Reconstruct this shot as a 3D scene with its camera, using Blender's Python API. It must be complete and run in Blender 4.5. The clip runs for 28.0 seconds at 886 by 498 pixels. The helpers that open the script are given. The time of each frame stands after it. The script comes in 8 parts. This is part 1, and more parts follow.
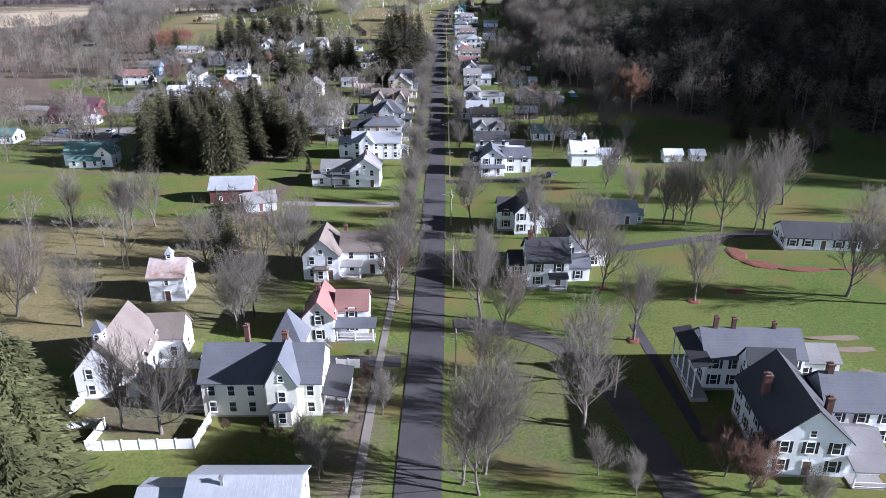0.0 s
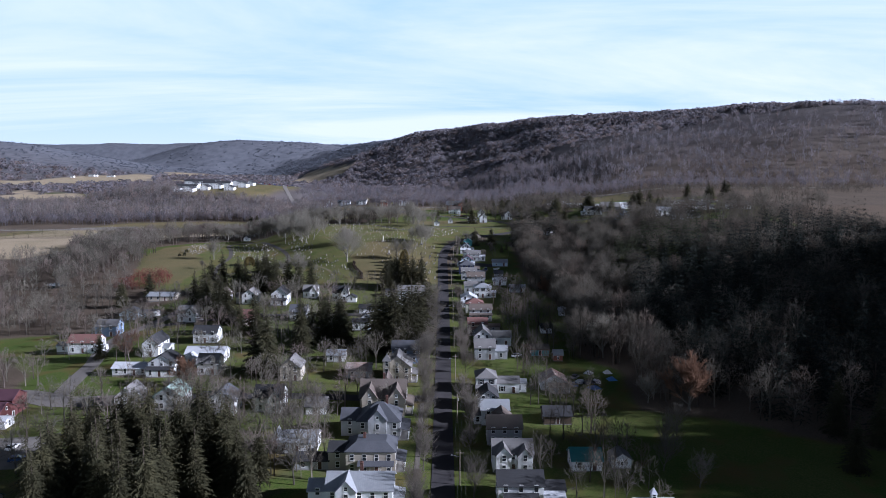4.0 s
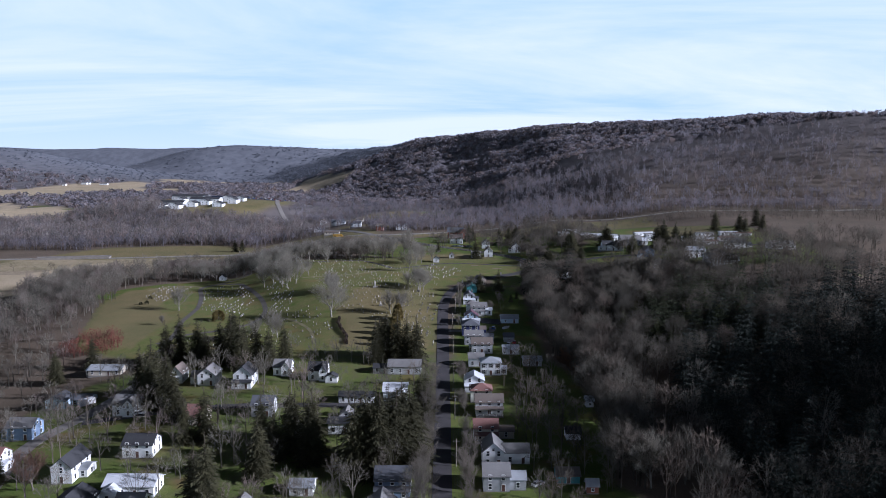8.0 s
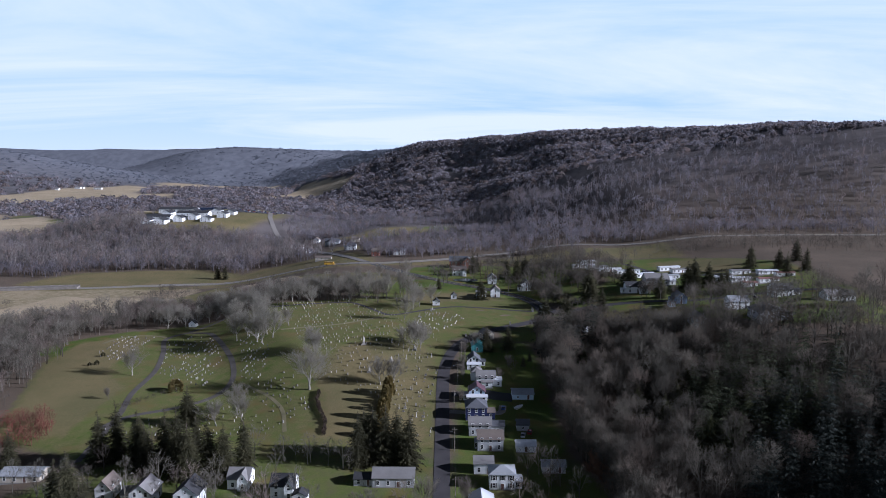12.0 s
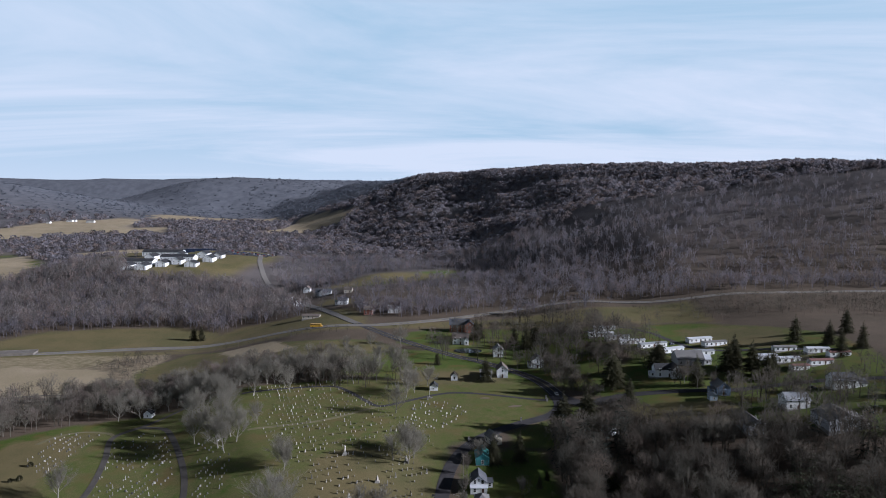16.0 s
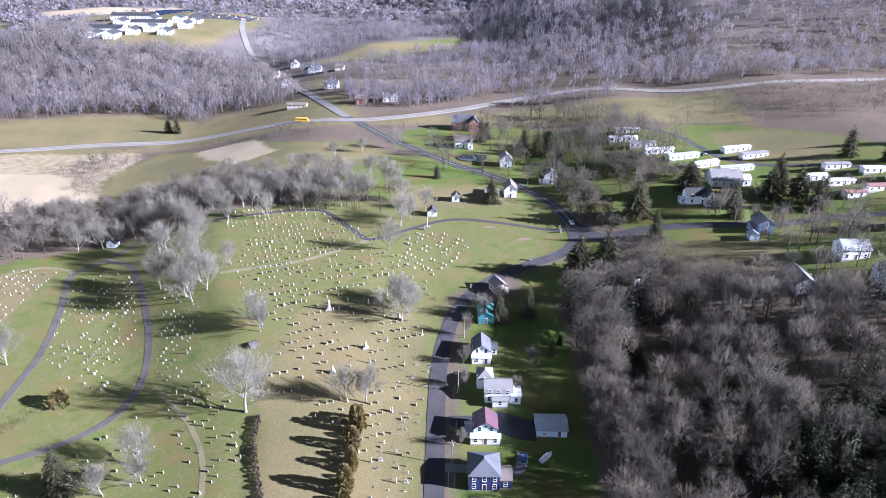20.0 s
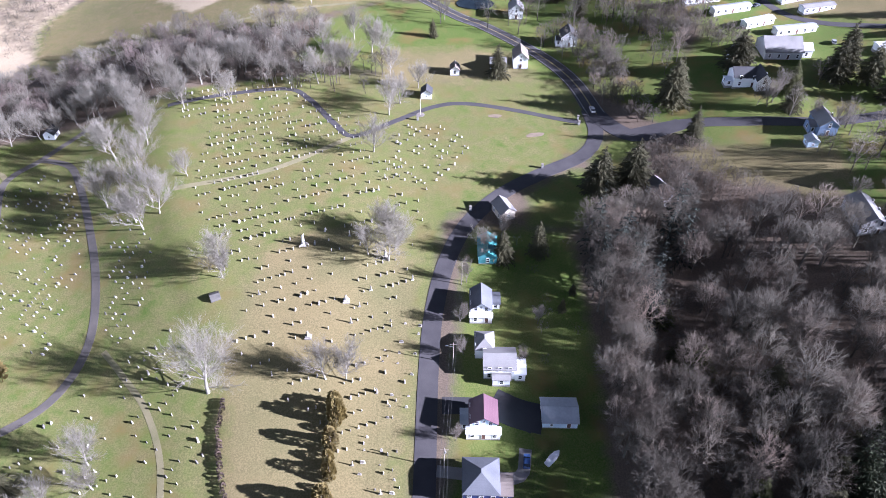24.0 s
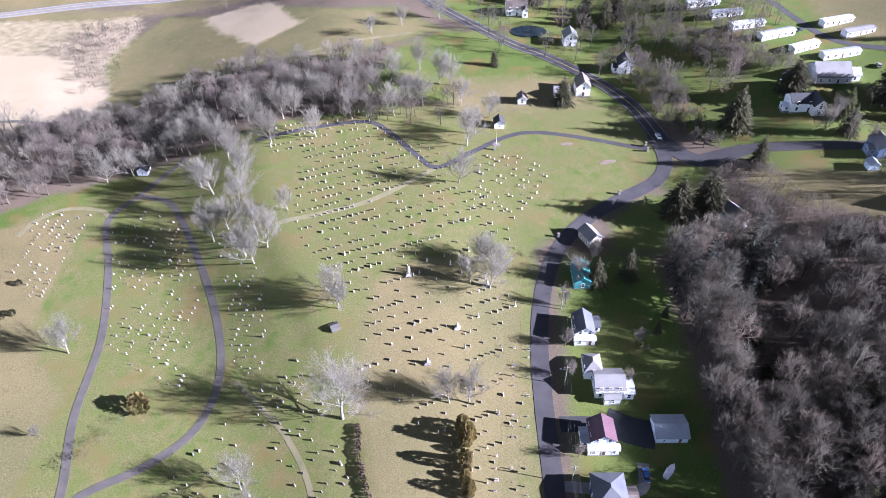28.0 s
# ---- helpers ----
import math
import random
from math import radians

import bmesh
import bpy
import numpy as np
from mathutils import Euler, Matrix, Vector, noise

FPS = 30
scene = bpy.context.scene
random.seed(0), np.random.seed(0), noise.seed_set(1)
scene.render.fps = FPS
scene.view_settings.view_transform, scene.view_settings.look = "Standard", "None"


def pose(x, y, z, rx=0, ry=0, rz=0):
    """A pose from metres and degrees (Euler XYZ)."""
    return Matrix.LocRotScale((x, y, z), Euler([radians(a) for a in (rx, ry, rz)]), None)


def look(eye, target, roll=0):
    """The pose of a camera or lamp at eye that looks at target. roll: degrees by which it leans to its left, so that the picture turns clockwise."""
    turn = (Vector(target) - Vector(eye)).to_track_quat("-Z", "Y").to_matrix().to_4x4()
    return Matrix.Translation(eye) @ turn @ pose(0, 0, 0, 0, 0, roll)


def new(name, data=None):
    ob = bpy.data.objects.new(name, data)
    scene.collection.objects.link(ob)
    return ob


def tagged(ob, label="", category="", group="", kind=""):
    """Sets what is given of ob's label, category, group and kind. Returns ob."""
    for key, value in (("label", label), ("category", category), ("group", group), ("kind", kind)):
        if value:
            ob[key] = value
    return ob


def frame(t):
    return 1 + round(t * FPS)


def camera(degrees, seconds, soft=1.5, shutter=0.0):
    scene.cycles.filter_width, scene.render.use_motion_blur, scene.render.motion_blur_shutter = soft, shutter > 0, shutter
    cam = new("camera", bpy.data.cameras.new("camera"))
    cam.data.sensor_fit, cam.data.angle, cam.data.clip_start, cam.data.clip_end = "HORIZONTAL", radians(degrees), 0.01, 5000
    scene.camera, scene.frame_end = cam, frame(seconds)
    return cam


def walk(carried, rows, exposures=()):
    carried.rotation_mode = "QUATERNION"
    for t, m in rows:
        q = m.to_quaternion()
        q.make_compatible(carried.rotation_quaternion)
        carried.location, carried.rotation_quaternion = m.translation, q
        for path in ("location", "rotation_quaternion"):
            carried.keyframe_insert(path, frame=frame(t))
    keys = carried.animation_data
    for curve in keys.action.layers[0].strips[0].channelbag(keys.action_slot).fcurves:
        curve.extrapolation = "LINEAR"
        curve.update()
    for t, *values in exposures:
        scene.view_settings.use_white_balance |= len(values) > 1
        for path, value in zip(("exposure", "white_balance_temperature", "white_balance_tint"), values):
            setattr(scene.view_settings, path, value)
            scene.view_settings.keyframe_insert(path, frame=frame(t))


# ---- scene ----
cam = camera(63.8, 28.0, 0.9)
METRES, EYE, TILT, LEAN, TURN = 480.0, 63.0, -22.4, 0.0, 0.0
ROWS = [
    (0.0, 0.0, 0.0, 0.0, 0.0, 0.0, -0.0),
    (0.5, -0.0001, 0.015, 0.0115, 0.05, 4.05, -0.03),
    (1.0, -0.0005, 0.0302, 0.0229, 0.06, 8.1, -0.04),
    (1.5, -0.0014, 0.0452, 0.0351, 0.07, 12.09, -0.11),
    (2.0, -0.0021, 0.0599, 0.0471, 0.08, 15.29, -0.15),
    (2.5, -0.0029, 0.0749, 0.059, 0.07, 15.31, -0.16),
    (3.0, -0.0036, 0.0898, 0.0709, 0.08, 15.35, -0.18),
    (3.5, -0.004, 0.1049, 0.0826, 0.07, 15.4, -0.2),
    (5.5, -0.005, 0.1615, 0.1303, 0.07, 15.49, -0.19),
    (6.0, -0.0046, 0.1765, 0.1422, 0.09, 15.51, -0.22),
    (6.5, -0.0043, 0.1912, 0.1541, 0.1, 15.51, -0.22),
    (7.0, -0.0039, 0.2064, 0.1658, 0.14, 15.51, -0.22),
    (7.5, -0.0035, 0.2214, 0.1776, 0.16, 15.52, -0.24),
    (8.0, -0.0031, 0.2364, 0.1893, 0.19, 15.56, -0.23),
    (8.5, -0.0028, 0.2512, 0.2012, 0.22, 15.58, -0.23),
    (9.0, -0.0026, 0.2659, 0.213, 0.25, 15.58, -0.25),
    (9.5, -0.0025, 0.2804, 0.2248, 0.26, 15.58, -0.3),
    (10.0, -0.0023, 0.2953, 0.2366, 0.27, 15.56, -0.34),
    (10.5, -0.0021, 0.3087, 0.2478, 0.31, 15.53, -0.35),
    (11.0, -0.0019, 0.3232, 0.2598, 0.35, 15.5, -0.38),
    (11.5, -0.0016, 0.338, 0.2717, 0.36, 15.48, -0.42),
    (13.5, -0.0009, 0.3946, 0.3205, 0.39, 15.34, -0.42),
    (14.0, -0.0006, 0.4095, 0.3322, 0.4, 15.36, -0.45),
    (14.5, -0.0006, 0.4244, 0.344, 0.41, 17.22, -0.45),
    (15.0, -0.0003, 0.4391, 0.3551, 0.43, 17.64, -0.46),
    (15.5, -0.0002, 0.4539, 0.3665, 0.44, 17.67, -0.48),
    (16.0, 0.0001, 0.4677, 0.3775, 0.45, 17.57, -0.49),
    (16.5, 0.0006, 0.4818, 0.3881, 0.49, 15.67, -0.51),
    (17.0, 0.001, 0.4958, 0.3993, 0.52, 13.17, -0.53),
    (17.5, 0.001, 0.5084, 0.4109, 0.54, 10.64, -0.51),
    (18.0, 0.0011, 0.5221, 0.4225, 0.55, 8.09, -0.58),
    (18.5, 0.0015, 0.5372, 0.4334, 0.57, 5.56, -0.68),
    (19.0, 0.0018, 0.5512, 0.4451, 0.62, 3.04, -0.71),
    (19.5, 0.0021, 0.5655, 0.4566, 0.65, 0.42, -0.69),
    (20.0, 0.0025, 0.5798, 0.4686, 0.73, -2.23, -0.71),
    (20.5, 0.0028, 0.5939, 0.4802, 0.79, -4.91, -0.72),
    (21.0, 0.0034, 0.6081, 0.4918, 0.85, -7.66, -0.74),
    (21.5, 0.004, 0.6223, 0.5035, 0.9, -10.61, -0.7),
    (23.5, 0.0061, 0.6791, 0.55, 1.03, -19.63, -0.66),
    (24.0, 0.0064, 0.6938, 0.5614, 1.01, -19.66, -0.69),
    (24.5, 0.0036, 0.7039, 0.5712, 1.11, -19.68, -0.61),
    (25.0, -0.0029, 0.7074, 0.5782, 0.9, -19.68, -0.54),
    (25.5, -0.0121, 0.7062, 0.5829, 0.68, -19.68, -0.37),
    (26.0, -0.0226, 0.702, 0.586, 0.49, -19.67, -0.15),
    (26.5, -0.034, 0.6954, 0.5881, 0.33, -19.65, 0.05),
    (27.0, -0.0462, 0.6869, 0.5897, 0.17, -19.61, 0.19),
    (27.5, -0.0588, 0.6775, 0.5911, 0.05, -19.61, 0.3),
    (28.0, -0.0716, 0.6673, 0.5922, -0.06, -19.61, 0.39),
]
EXPOSURES = [(0.0, 1.82, 5320, 22), (0.9, 2.07, 5020, 20), (2.0, 1.0, 4980, 19), (3.0, 0.74, 5250, 21), (11.5, 0.6, 5250, 21), (14.0, 0.53, 5400, 19), (15.0, 0.34, 5500, 18), (16.0, 0.36, 5490, 17), (17.0, 0.58, 5200, 20), (18.0, 1.35, 5200, 18), (19.0, 2.1, 5080, 22), (21.0, 2.38, 5250, 28), (25.0, 2.54, 5220, 30), (28.0, 2.47, 5220, 30)]
walk(cam, [(t, pose(0, 0, EYE, TILT, LEAN, TURN) @ pose(METRES * x, METRES * y, METRES * z, 90 + pitch, roll, yaw)) for t, x, y, z, yaw, pitch, roll in ROWS], EXPOSURES)

# ---- sky and sun ----
SUN_TURN, SUN_UP = -11.0, 21.5
world = bpy.data.worlds.new("sky")
scene.world = world
world.use_nodes = True
wn, wl = world.node_tree.nodes, world.node_tree.links
wn.clear()
sky = wn.new("ShaderNodeTexSky")
sky.sky_type, sky.sun_disc = "NISHITA", False
sky.sun_elevation, sky.sun_rotation = radians(SUN_UP), radians(90 - SUN_TURN)
sky.air_density, sky.dust_density, sky.ozone_density = 0.06, 0.04, 1.0
wcoord = wn.new("ShaderNodeTexCoord")
wsplit = wn.new("ShaderNodeSeparateXYZ")
wl.new(wcoord.outputs["Generated"], wsplit.inputs[0])
wup = wn.new("ShaderNodeMath"); wup.operation = "ADD"; wup.inputs[1].default_value = 0.16
wl.new(wsplit.outputs["Z"], wup.inputs[0])
wdx = wn.new("ShaderNodeMath"); wdx.operation = "DIVIDE"
wdy = wn.new("ShaderNodeMath"); wdy.operation = "DIVIDE"
wl.new(wsplit.outputs["X"], wdx.inputs[0]); wl.new(wup.outputs[0], wdx.inputs[1])
wl.new(wsplit.outputs["Y"], wdy.inputs[0]); wl.new(wup.outputs[0], wdy.inputs[1])
wjoin = wn.new("ShaderNodeCombineXYZ")
wl.new(wdx.outputs[0], wjoin.inputs[0]); wl.new(wdy.outputs[0], wjoin.inputs[1])
wmap = wn.new("ShaderNodeMapping")
wmap.inputs["Rotation"].default_value = (0, 0, radians(-17))
wmap.inputs["Scale"].default_value = (0.36, 0.72, 1)
wmap.inputs["Location"].default_value = (0.35, 0.2, 0)
wl.new(wjoin.outputs[0], wmap.inputs[0])
wnoise = wn.new("ShaderNodeTexNoise")
wnoise.inputs["Scale"].default_value, wnoise.inputs["Detail"].default_value, wnoise.inputs["Roughness"].default_value = 0.9, 7, 0.6
wnoise.inputs["Distortion"].default_value = 1.1
wl.new(wmap.outputs[0], wnoise.inputs["Vector"])
wramp = wn.new("ShaderNodeValToRGB")
wramp.color_ramp.elements[0].position, wramp.color_ramp.elements[1].position = 0.30, 0.62
wramp.color_ramp.elements[0].color = (0.05, 0.05, 0.05, 1)
wramp.color_ramp.elements[1].color = (1.0, 1.0, 1.0, 1)
wl.new(wnoise.outputs["Fac"], wramp.inputs[0])
# cirrus thickens towards the horizon and thins out overhead
wveil = wn.new("ShaderNodeMapRange")
wveil.inputs["From Min"].default_value, wveil.inputs["From Max"].default_value = 0.245, 0.33
wveil.inputs["To Min"].default_value, wveil.inputs["To Max"].default_value = 1.0, 0.02
wl.new(wsplit.outputs["Z"], wveil.inputs[0])
whaze = wn.new("ShaderNodeMapRange")
whaze.inputs["From Min"].default_value, whaze.inputs["From Max"].default_value = 0.0, 0.12
whaze.inputs["To Min"].default_value, whaze.inputs["To Max"].default_value = 0.75, 0.0
wl.new(wsplit.outputs["Z"], whaze.inputs[0])
wmax = wn.new("ShaderNodeMath"); wmax.operation = "MAXIMUM"
wl.new(wramp.outputs[0], wmax.inputs[0]); wl.new(whaze.outputs[0], wmax.inputs[1])
wmix = wn.new("ShaderNodeMixRGB")
wtint = wn.new("ShaderNodeMixRGB")
wtint.inputs[1].default_value, wtint.inputs[2].default_value = (5.7, 8.5, 9.7, 1), (11.2, 11.8, 12.0, 1)
wl.new(wmax.outputs[0], wtint.inputs[0]); wl.new(wtint.outputs[0], wmix.inputs[2])
wl.new(wveil.outputs[0], wmix.inputs[0]); wl.new(sky.outputs[0], wmix.inputs[1])
wback = wn.new("ShaderNodeBackground")
wback.inputs["Strength"].default_value = 0.05
wl.new(wmix.outputs[0], wback.inputs[0])
wout = wn.new("ShaderNodeOutputWorld")
wl.new(wback.outputs[0], wout.inputs[0])

sun_data = bpy.data.lights.new("sun", "SUN")
sun_data.energy, sun_data.angle, sun_data.color = 5.0, radians(0.6), (1.0, 0.95, 0.88)
sun = new("sun", sun_data)
su, st = radians(SUN_UP), radians(SUN_TURN)
sun.matrix_world = look((200 * math.cos(st), 200 * math.sin(st), 200 * math.tan(su)), (0, 0, 0))


# ---- materials ----
def material(name, colour, colour2=None, scale=1.0, rough=0.85, metal=0.0, fine=8.0, bump=0.15, spec=0.3, lines=0.0, axis=2, per_object=0.0, per_tree=0.0, other=None, sheer=0.0):
    """A base colour that drifts towards a second one at a large and a fine scale, with grain in relief;
    lines: metres between courses (siding, seams, shingles) along an axis of the object."""
    m = bpy.data.materials.new(name)
    m.use_nodes = True
    n, l = m.node_tree.nodes, m.node_tree.links
    bsdf = n["Principled BSDF"]
    bsdf.inputs["Roughness"].default_value, bsdf.inputs["Metallic"].default_value = rough, metal
    bsdf.inputs["Specular IOR Level"].default_value = spec
    colour2 = colour2 or tuple(c * 0.72 for c in colour)
    co = n.new("ShaderNodeTexCoord")
    big, small = n.new("ShaderNodeTexNoise"), n.new("ShaderNodeTexNoise")
    big.inputs["Scale"].default_value, big.inputs["Detail"].default_value = scale * 0.35, 4
    small.inputs["Scale"].default_value, small.inputs["Detail"].default_value = scale * fine, 3
    for t in (big, small):
        l.new(co.outputs["Object"], t.inputs["Vector"])
    add = n.new("ShaderNodeMath"); add.operation = "MULTIPLY_ADD"
    add.inputs[1].default_value = 0.5
    l.new(small.outputs["Fac"], add.inputs[0]); l.new(big.outputs["Fac"], add.inputs[2])
    ramp = n.new("ShaderNodeValToRGB")
    ramp.color_ramp.elements[0].position, ramp.color_ramp.elements[1].position = 0.5, 1.0
    ramp.color_ramp.elements[0].color, ramp.color_ramp.elements[1].color = (*colour, 1), (*colour2, 1)
    l.new(add.outputs[0], ramp.inputs[0])
    out = ramp.outputs[0]
    if per_object or per_tree:
        hsv = n.new("ShaderNodeHueSaturation")
        rng = n.new("ShaderNodeMapRange")
        if per_tree:
            src = n.new("ShaderNodeAttribute"); src.attribute_name = "tone"
            l.new(src.outputs["Fac"], rng.inputs[0])
            amount = per_tree
        else:
            src = n.new("ShaderNodeObjectInfo")
            l.new(src.outputs["Random"], rng.inputs[0])
            amount = per_object
        rng.inputs["To Min"].default_value, rng.inputs["To Max"].default_value = 1 - amount, 1 + amount
        if other:
            # some trees lean to another hue
            spin = n.new("ShaderNodeMath"); spin.operation = "MULTIPLY"; spin.inputs[1].default_value = 37.7
            part_of = n.new("ShaderNodeMath"); part_of.operation = "FRACT"
            some = n.new("ShaderNodeMapRange")
            some.inputs["From Min"].default_value, some.inputs["From Max"].default_value = 0.45, 1.0
            blend = n.new("ShaderNodeMixRGB"); blend.inputs[2].default_value = (*other, 1)
            l.new(src.outputs["Fac" if per_tree else "Random"], spin.inputs[0]); l.new(spin.outputs[0], part_of.inputs[0])
            l.new(part_of.outputs[0], some.inputs[0]); l.new(some.outputs[0], blend.inputs[0]); l.new(out, blend.inputs[1])
            out = blend.outputs[0]
        l.new(rng.outputs[0], hsv.inputs["Value"]); l.new(out, hsv.inputs["Color"])
        out = hsv.outputs[0]
    l.new(out, bsdf.inputs["Base Color"])
    if sheer:
        # light passes through a haze of twigs
        thin, both = n.new("ShaderNodeBsdfTranslucent"), n.new("ShaderNodeMixShader")
        both.inputs[0].default_value = sheer
        l.new(out, thin.inputs["Color"]); l.new(bsdf.outputs[0], both.inputs[1]); l.new(thin.outputs[0], both.inputs[2])
        l.new(both.outputs[0], n["Material Output"].inputs["Surface"])
    if bump:
        b = n.new("ShaderNodeBump")
        b.inputs["Strength"].default_value, b.inputs["Distance"].default_value = bump, 0.05
        if lines:
            sep = n.new("ShaderNodeSeparateXYZ"); l.new(co.outputs["Object"], sep.inputs[0])
            saw = n.new("ShaderNodeMath"); saw.operation = "FRACT"
            div = n.new("ShaderNodeMath"); div.operation = "DIVIDE"; div.inputs[1].default_value = lines
            l.new(sep.outputs[axis], div.inputs[0]); l.new(div.outputs[0], saw.inputs[0])
            mixh = n.new("ShaderNodeMath"); mixh.operation = "MULTIPLY_ADD"; mixh.inputs[1].default_value = 0.35
            l.new(small.outputs["Fac"], mixh.inputs[0]); l.new(saw.outputs[0], mixh.inputs[2])
            l.new(mixh.outputs[0], b.inputs["Height"])
        else:
            l.new(small.outputs["Fac"], b.inputs["Height"])
        l.new(b.outputs[0], bsdf.inputs["Normal"])
    return m


SIDING = {
    "white": material("white_clapboard", (0.76, 0.77, 0.77), (0.64, 0.65, 0.65), 0.8, 0.6, lines=0.15, bump=0.25),
    "cream": material("cream_clapboard", (0.70, 0.70, 0.61), (0.59, 0.59, 0.50), 0.8, 0.6, lines=0.15, bump=0.25),
    "grey": material("grey_siding", (0.42, 0.43, 0.44), (0.33, 0.34, 0.35), 0.8, 0.7, lines=0.15, bump=0.25),
    "tan": material("tan_siding", (0.50, 0.45, 0.37), (0.40, 0.36, 0.29), 0.8, 0.7, lines=0.15, bump=0.25),
    "blue": material("blue_siding", (0.20, 0.27, 0.38), (0.15, 0.21, 0.31), 0.8, 0.6, lines=0.15, bump=0.25),
    "pale_blue": material("pale_blue_siding", (0.52, 0.62, 0.70), (0.42, 0.52, 0.60), 0.8, 0.6, lines=0.15, bump=0.25),
    "navy": material("navy_siding", (0.035, 0.045, 0.13), (0.025, 0.035, 0.10), 0.8, 0.6, lines=0.15, bump=0.25),
    "red": material("red_barn_boards", (0.13, 0.048, 0.045), (0.09, 0.036, 0.034), 0.8, 0.8, lines=0.2, axis=0, bump=0.25),
    "brown": material("weathered_brown_boards", (0.12, 0.085, 0.06), (0.08, 0.06, 0.045), 0.8, 0.85, lines=0.2, axis=0, bump=0.25),
    "brick": material("red_brick_wall", (0.30, 0.13, 0.09), (0.22, 0.09, 0.07), 1.2, 0.85, lines=0.2, bump=0.3),
    "teal": material("teal_painted_wall", (0.08, 0.28, 0.30), (0.06, 0.22, 0.24), 0.8, 0.7, lines=0.15, bump=0.25),
}
ROOFING = {
    "slate": material("slate_grey_shingles", (0.105, 0.11, 0.125), (0.07, 0.075, 0.085), 0.6, 0.8, lines=0.3, fine=6, bump=0.4),
    "dark": material("charcoal_shingles", (0.045, 0.046, 0.05), (0.03, 0.031, 0.034), 0.6, 0.85, lines=0.3, fine=6, bump=0.4),
    "grey": material("weathered_grey_shingles", (0.20, 0.195, 0.19), (0.14, 0.137, 0.135), 0.6, 0.85, lines=0.3, fine=6, bump=0.4),
    "brown": material("brown_grey_shingles", (0.16, 0.135, 0.115), (0.11, 0.09, 0.08), 0.6, 0.85, lines=0.3, fine=6, bump=0.4),
    "red": material("red_brown_shingles", (0.215, 0.115, 0.10), (0.16, 0.085, 0.074), 0.6, 0.8, lines=0.3, fine=6, bump=0.4),
    "maroon": material("maroon_metal_roof", (0.105, 0.055, 0.07), (0.08, 0.042, 0.055), 0.6, 0.5, lines=0.45, axis=0, bump=0.4),
    "pale": material("pale_metal_roof", (0.36, 0.38, 0.40), (0.27, 0.285, 0.30), 0.5, 0.5, metal=0.15, lines=0.5, axis=0, fine=3, bump=0.4),
    "rust": material("rusting_metal_roof", (0.48, 0.44, 0.42), (0.26, 0.13, 0.09), 0.5, 0.55, metal=0.2, lines=0.5, axis=0, fine=3, bump=0.4),
    "green": material("green_metal_roof", (0.12, 0.20, 0.185), (0.085, 0.155, 0.14), 0.5, 0.5, lines=0.5, axis=0, bump=0.4),
    "mint": material("pale_mint_metal_roof", (0.42, 0.55, 0.49), (0.34, 0.46, 0.41), 0.5, 0.5, lines=0.5, axis=0, bump=0.3),
    "teal": material("teal_metal_roof", (0.045, 0.19, 0.19), (0.035, 0.15, 0.15), 0.5, 0.5, lines=0.5, axis=0, bump=0.4),
    "white": material("white_metal_roof", (0.60, 0.62, 0.65), (0.48, 0.50, 0.53), 0.5, 0.45, lines=0.5, axis=0, bump=0.3),
}
M_TRIM = material("white_painted_trim", (0.82, 0.82, 0.80), (0.7, 0.7, 0.68), 1, 0.5, bump=0.05)
M_GLASS = material("dark_window_glass", (0.02, 0.024, 0.03), (0.035, 0.04, 0.045), 0.3, 0.08, bump=0, spec=0.6)
M_SHUTTER = material("black_shutter_paint", (0.02, 0.02, 0.022), None, 1, 0.6, bump=0.1)
M_BRICK = material("chimney_brick", (0.15, 0.075, 0.058), (0.10, 0.055, 0.045), 3, 0.9, lines=0.08, bump=0.5)
M_STONE = material("foundation_stone", (0.28, 0.27, 0.25), (0.2, 0.19, 0.18), 2, 0.9, bump=0.4)
# grey vault stone, coloured dark to carry the shadow on it
M_SHADOW_STONE = material("shadow_dark_stone", (0.10, 0.095, 0.085), (0.06, 0.058, 0.052), 2, 0.9, bump=0.4)
M_DOOR = material("painted_door", (0.10, 0.05, 0.04), (0.07, 0.04, 0.03), 1, 0.5, bump=0.1, per_object=0.5)
M_DECK = material("grey_deck_boards", (0.30, 0.29, 0.27), (0.22, 0.21, 0.2), 1, 0.8, lines=0.15, axis=0, bump=0.3)
M_ASPHALT = material("worn_asphalt", (0.038, 0.036, 0.039), (0.062, 0.058, 0.060), 0.5, 0.92, fine=20, bump=0.25)
M_LANE = material("bleached_lane_asphalt", (0.105, 0.094, 0.082), (0.068, 0.062, 0.056), 0.6, 0.92, fine=14, bump=0.3)
M_ASPHALT_NEW = material("fresh_blacktop", (0.028, 0.028, 0.031), (0.04, 0.04, 0.042), 0.5, 0.9, fine=20, bump=0.25)
M_HIGHWAY = material("pale_highway_asphalt", (0.20, 0.185, 0.168), (0.15, 0.14, 0.128), 0.1, 0.9, fine=20, bump=0.2)
M_GRAVEL = material("grey_gravel", (0.25, 0.235, 0.215), (0.17, 0.16, 0.145), 0.6, 0.95, fine=15, bump=0.5)
M_CONCRETE = material("old_concrete", (0.21, 0.19, 0.17), (0.125, 0.112, 0.095), 0.8, 0.9, fine=10, bump=0.3)
M_PAINT = material("worn_yellow_road_paint", (0.5, 0.40, 0.12), (0.3, 0.26, 0.14), 2, 0.8, bump=0.1)
M_PAINT_WHITE = material("worn_white_road_paint", (0.36, 0.36, 0.35), (0.22, 0.22, 0.21), 2, 0.8, bump=0.1)
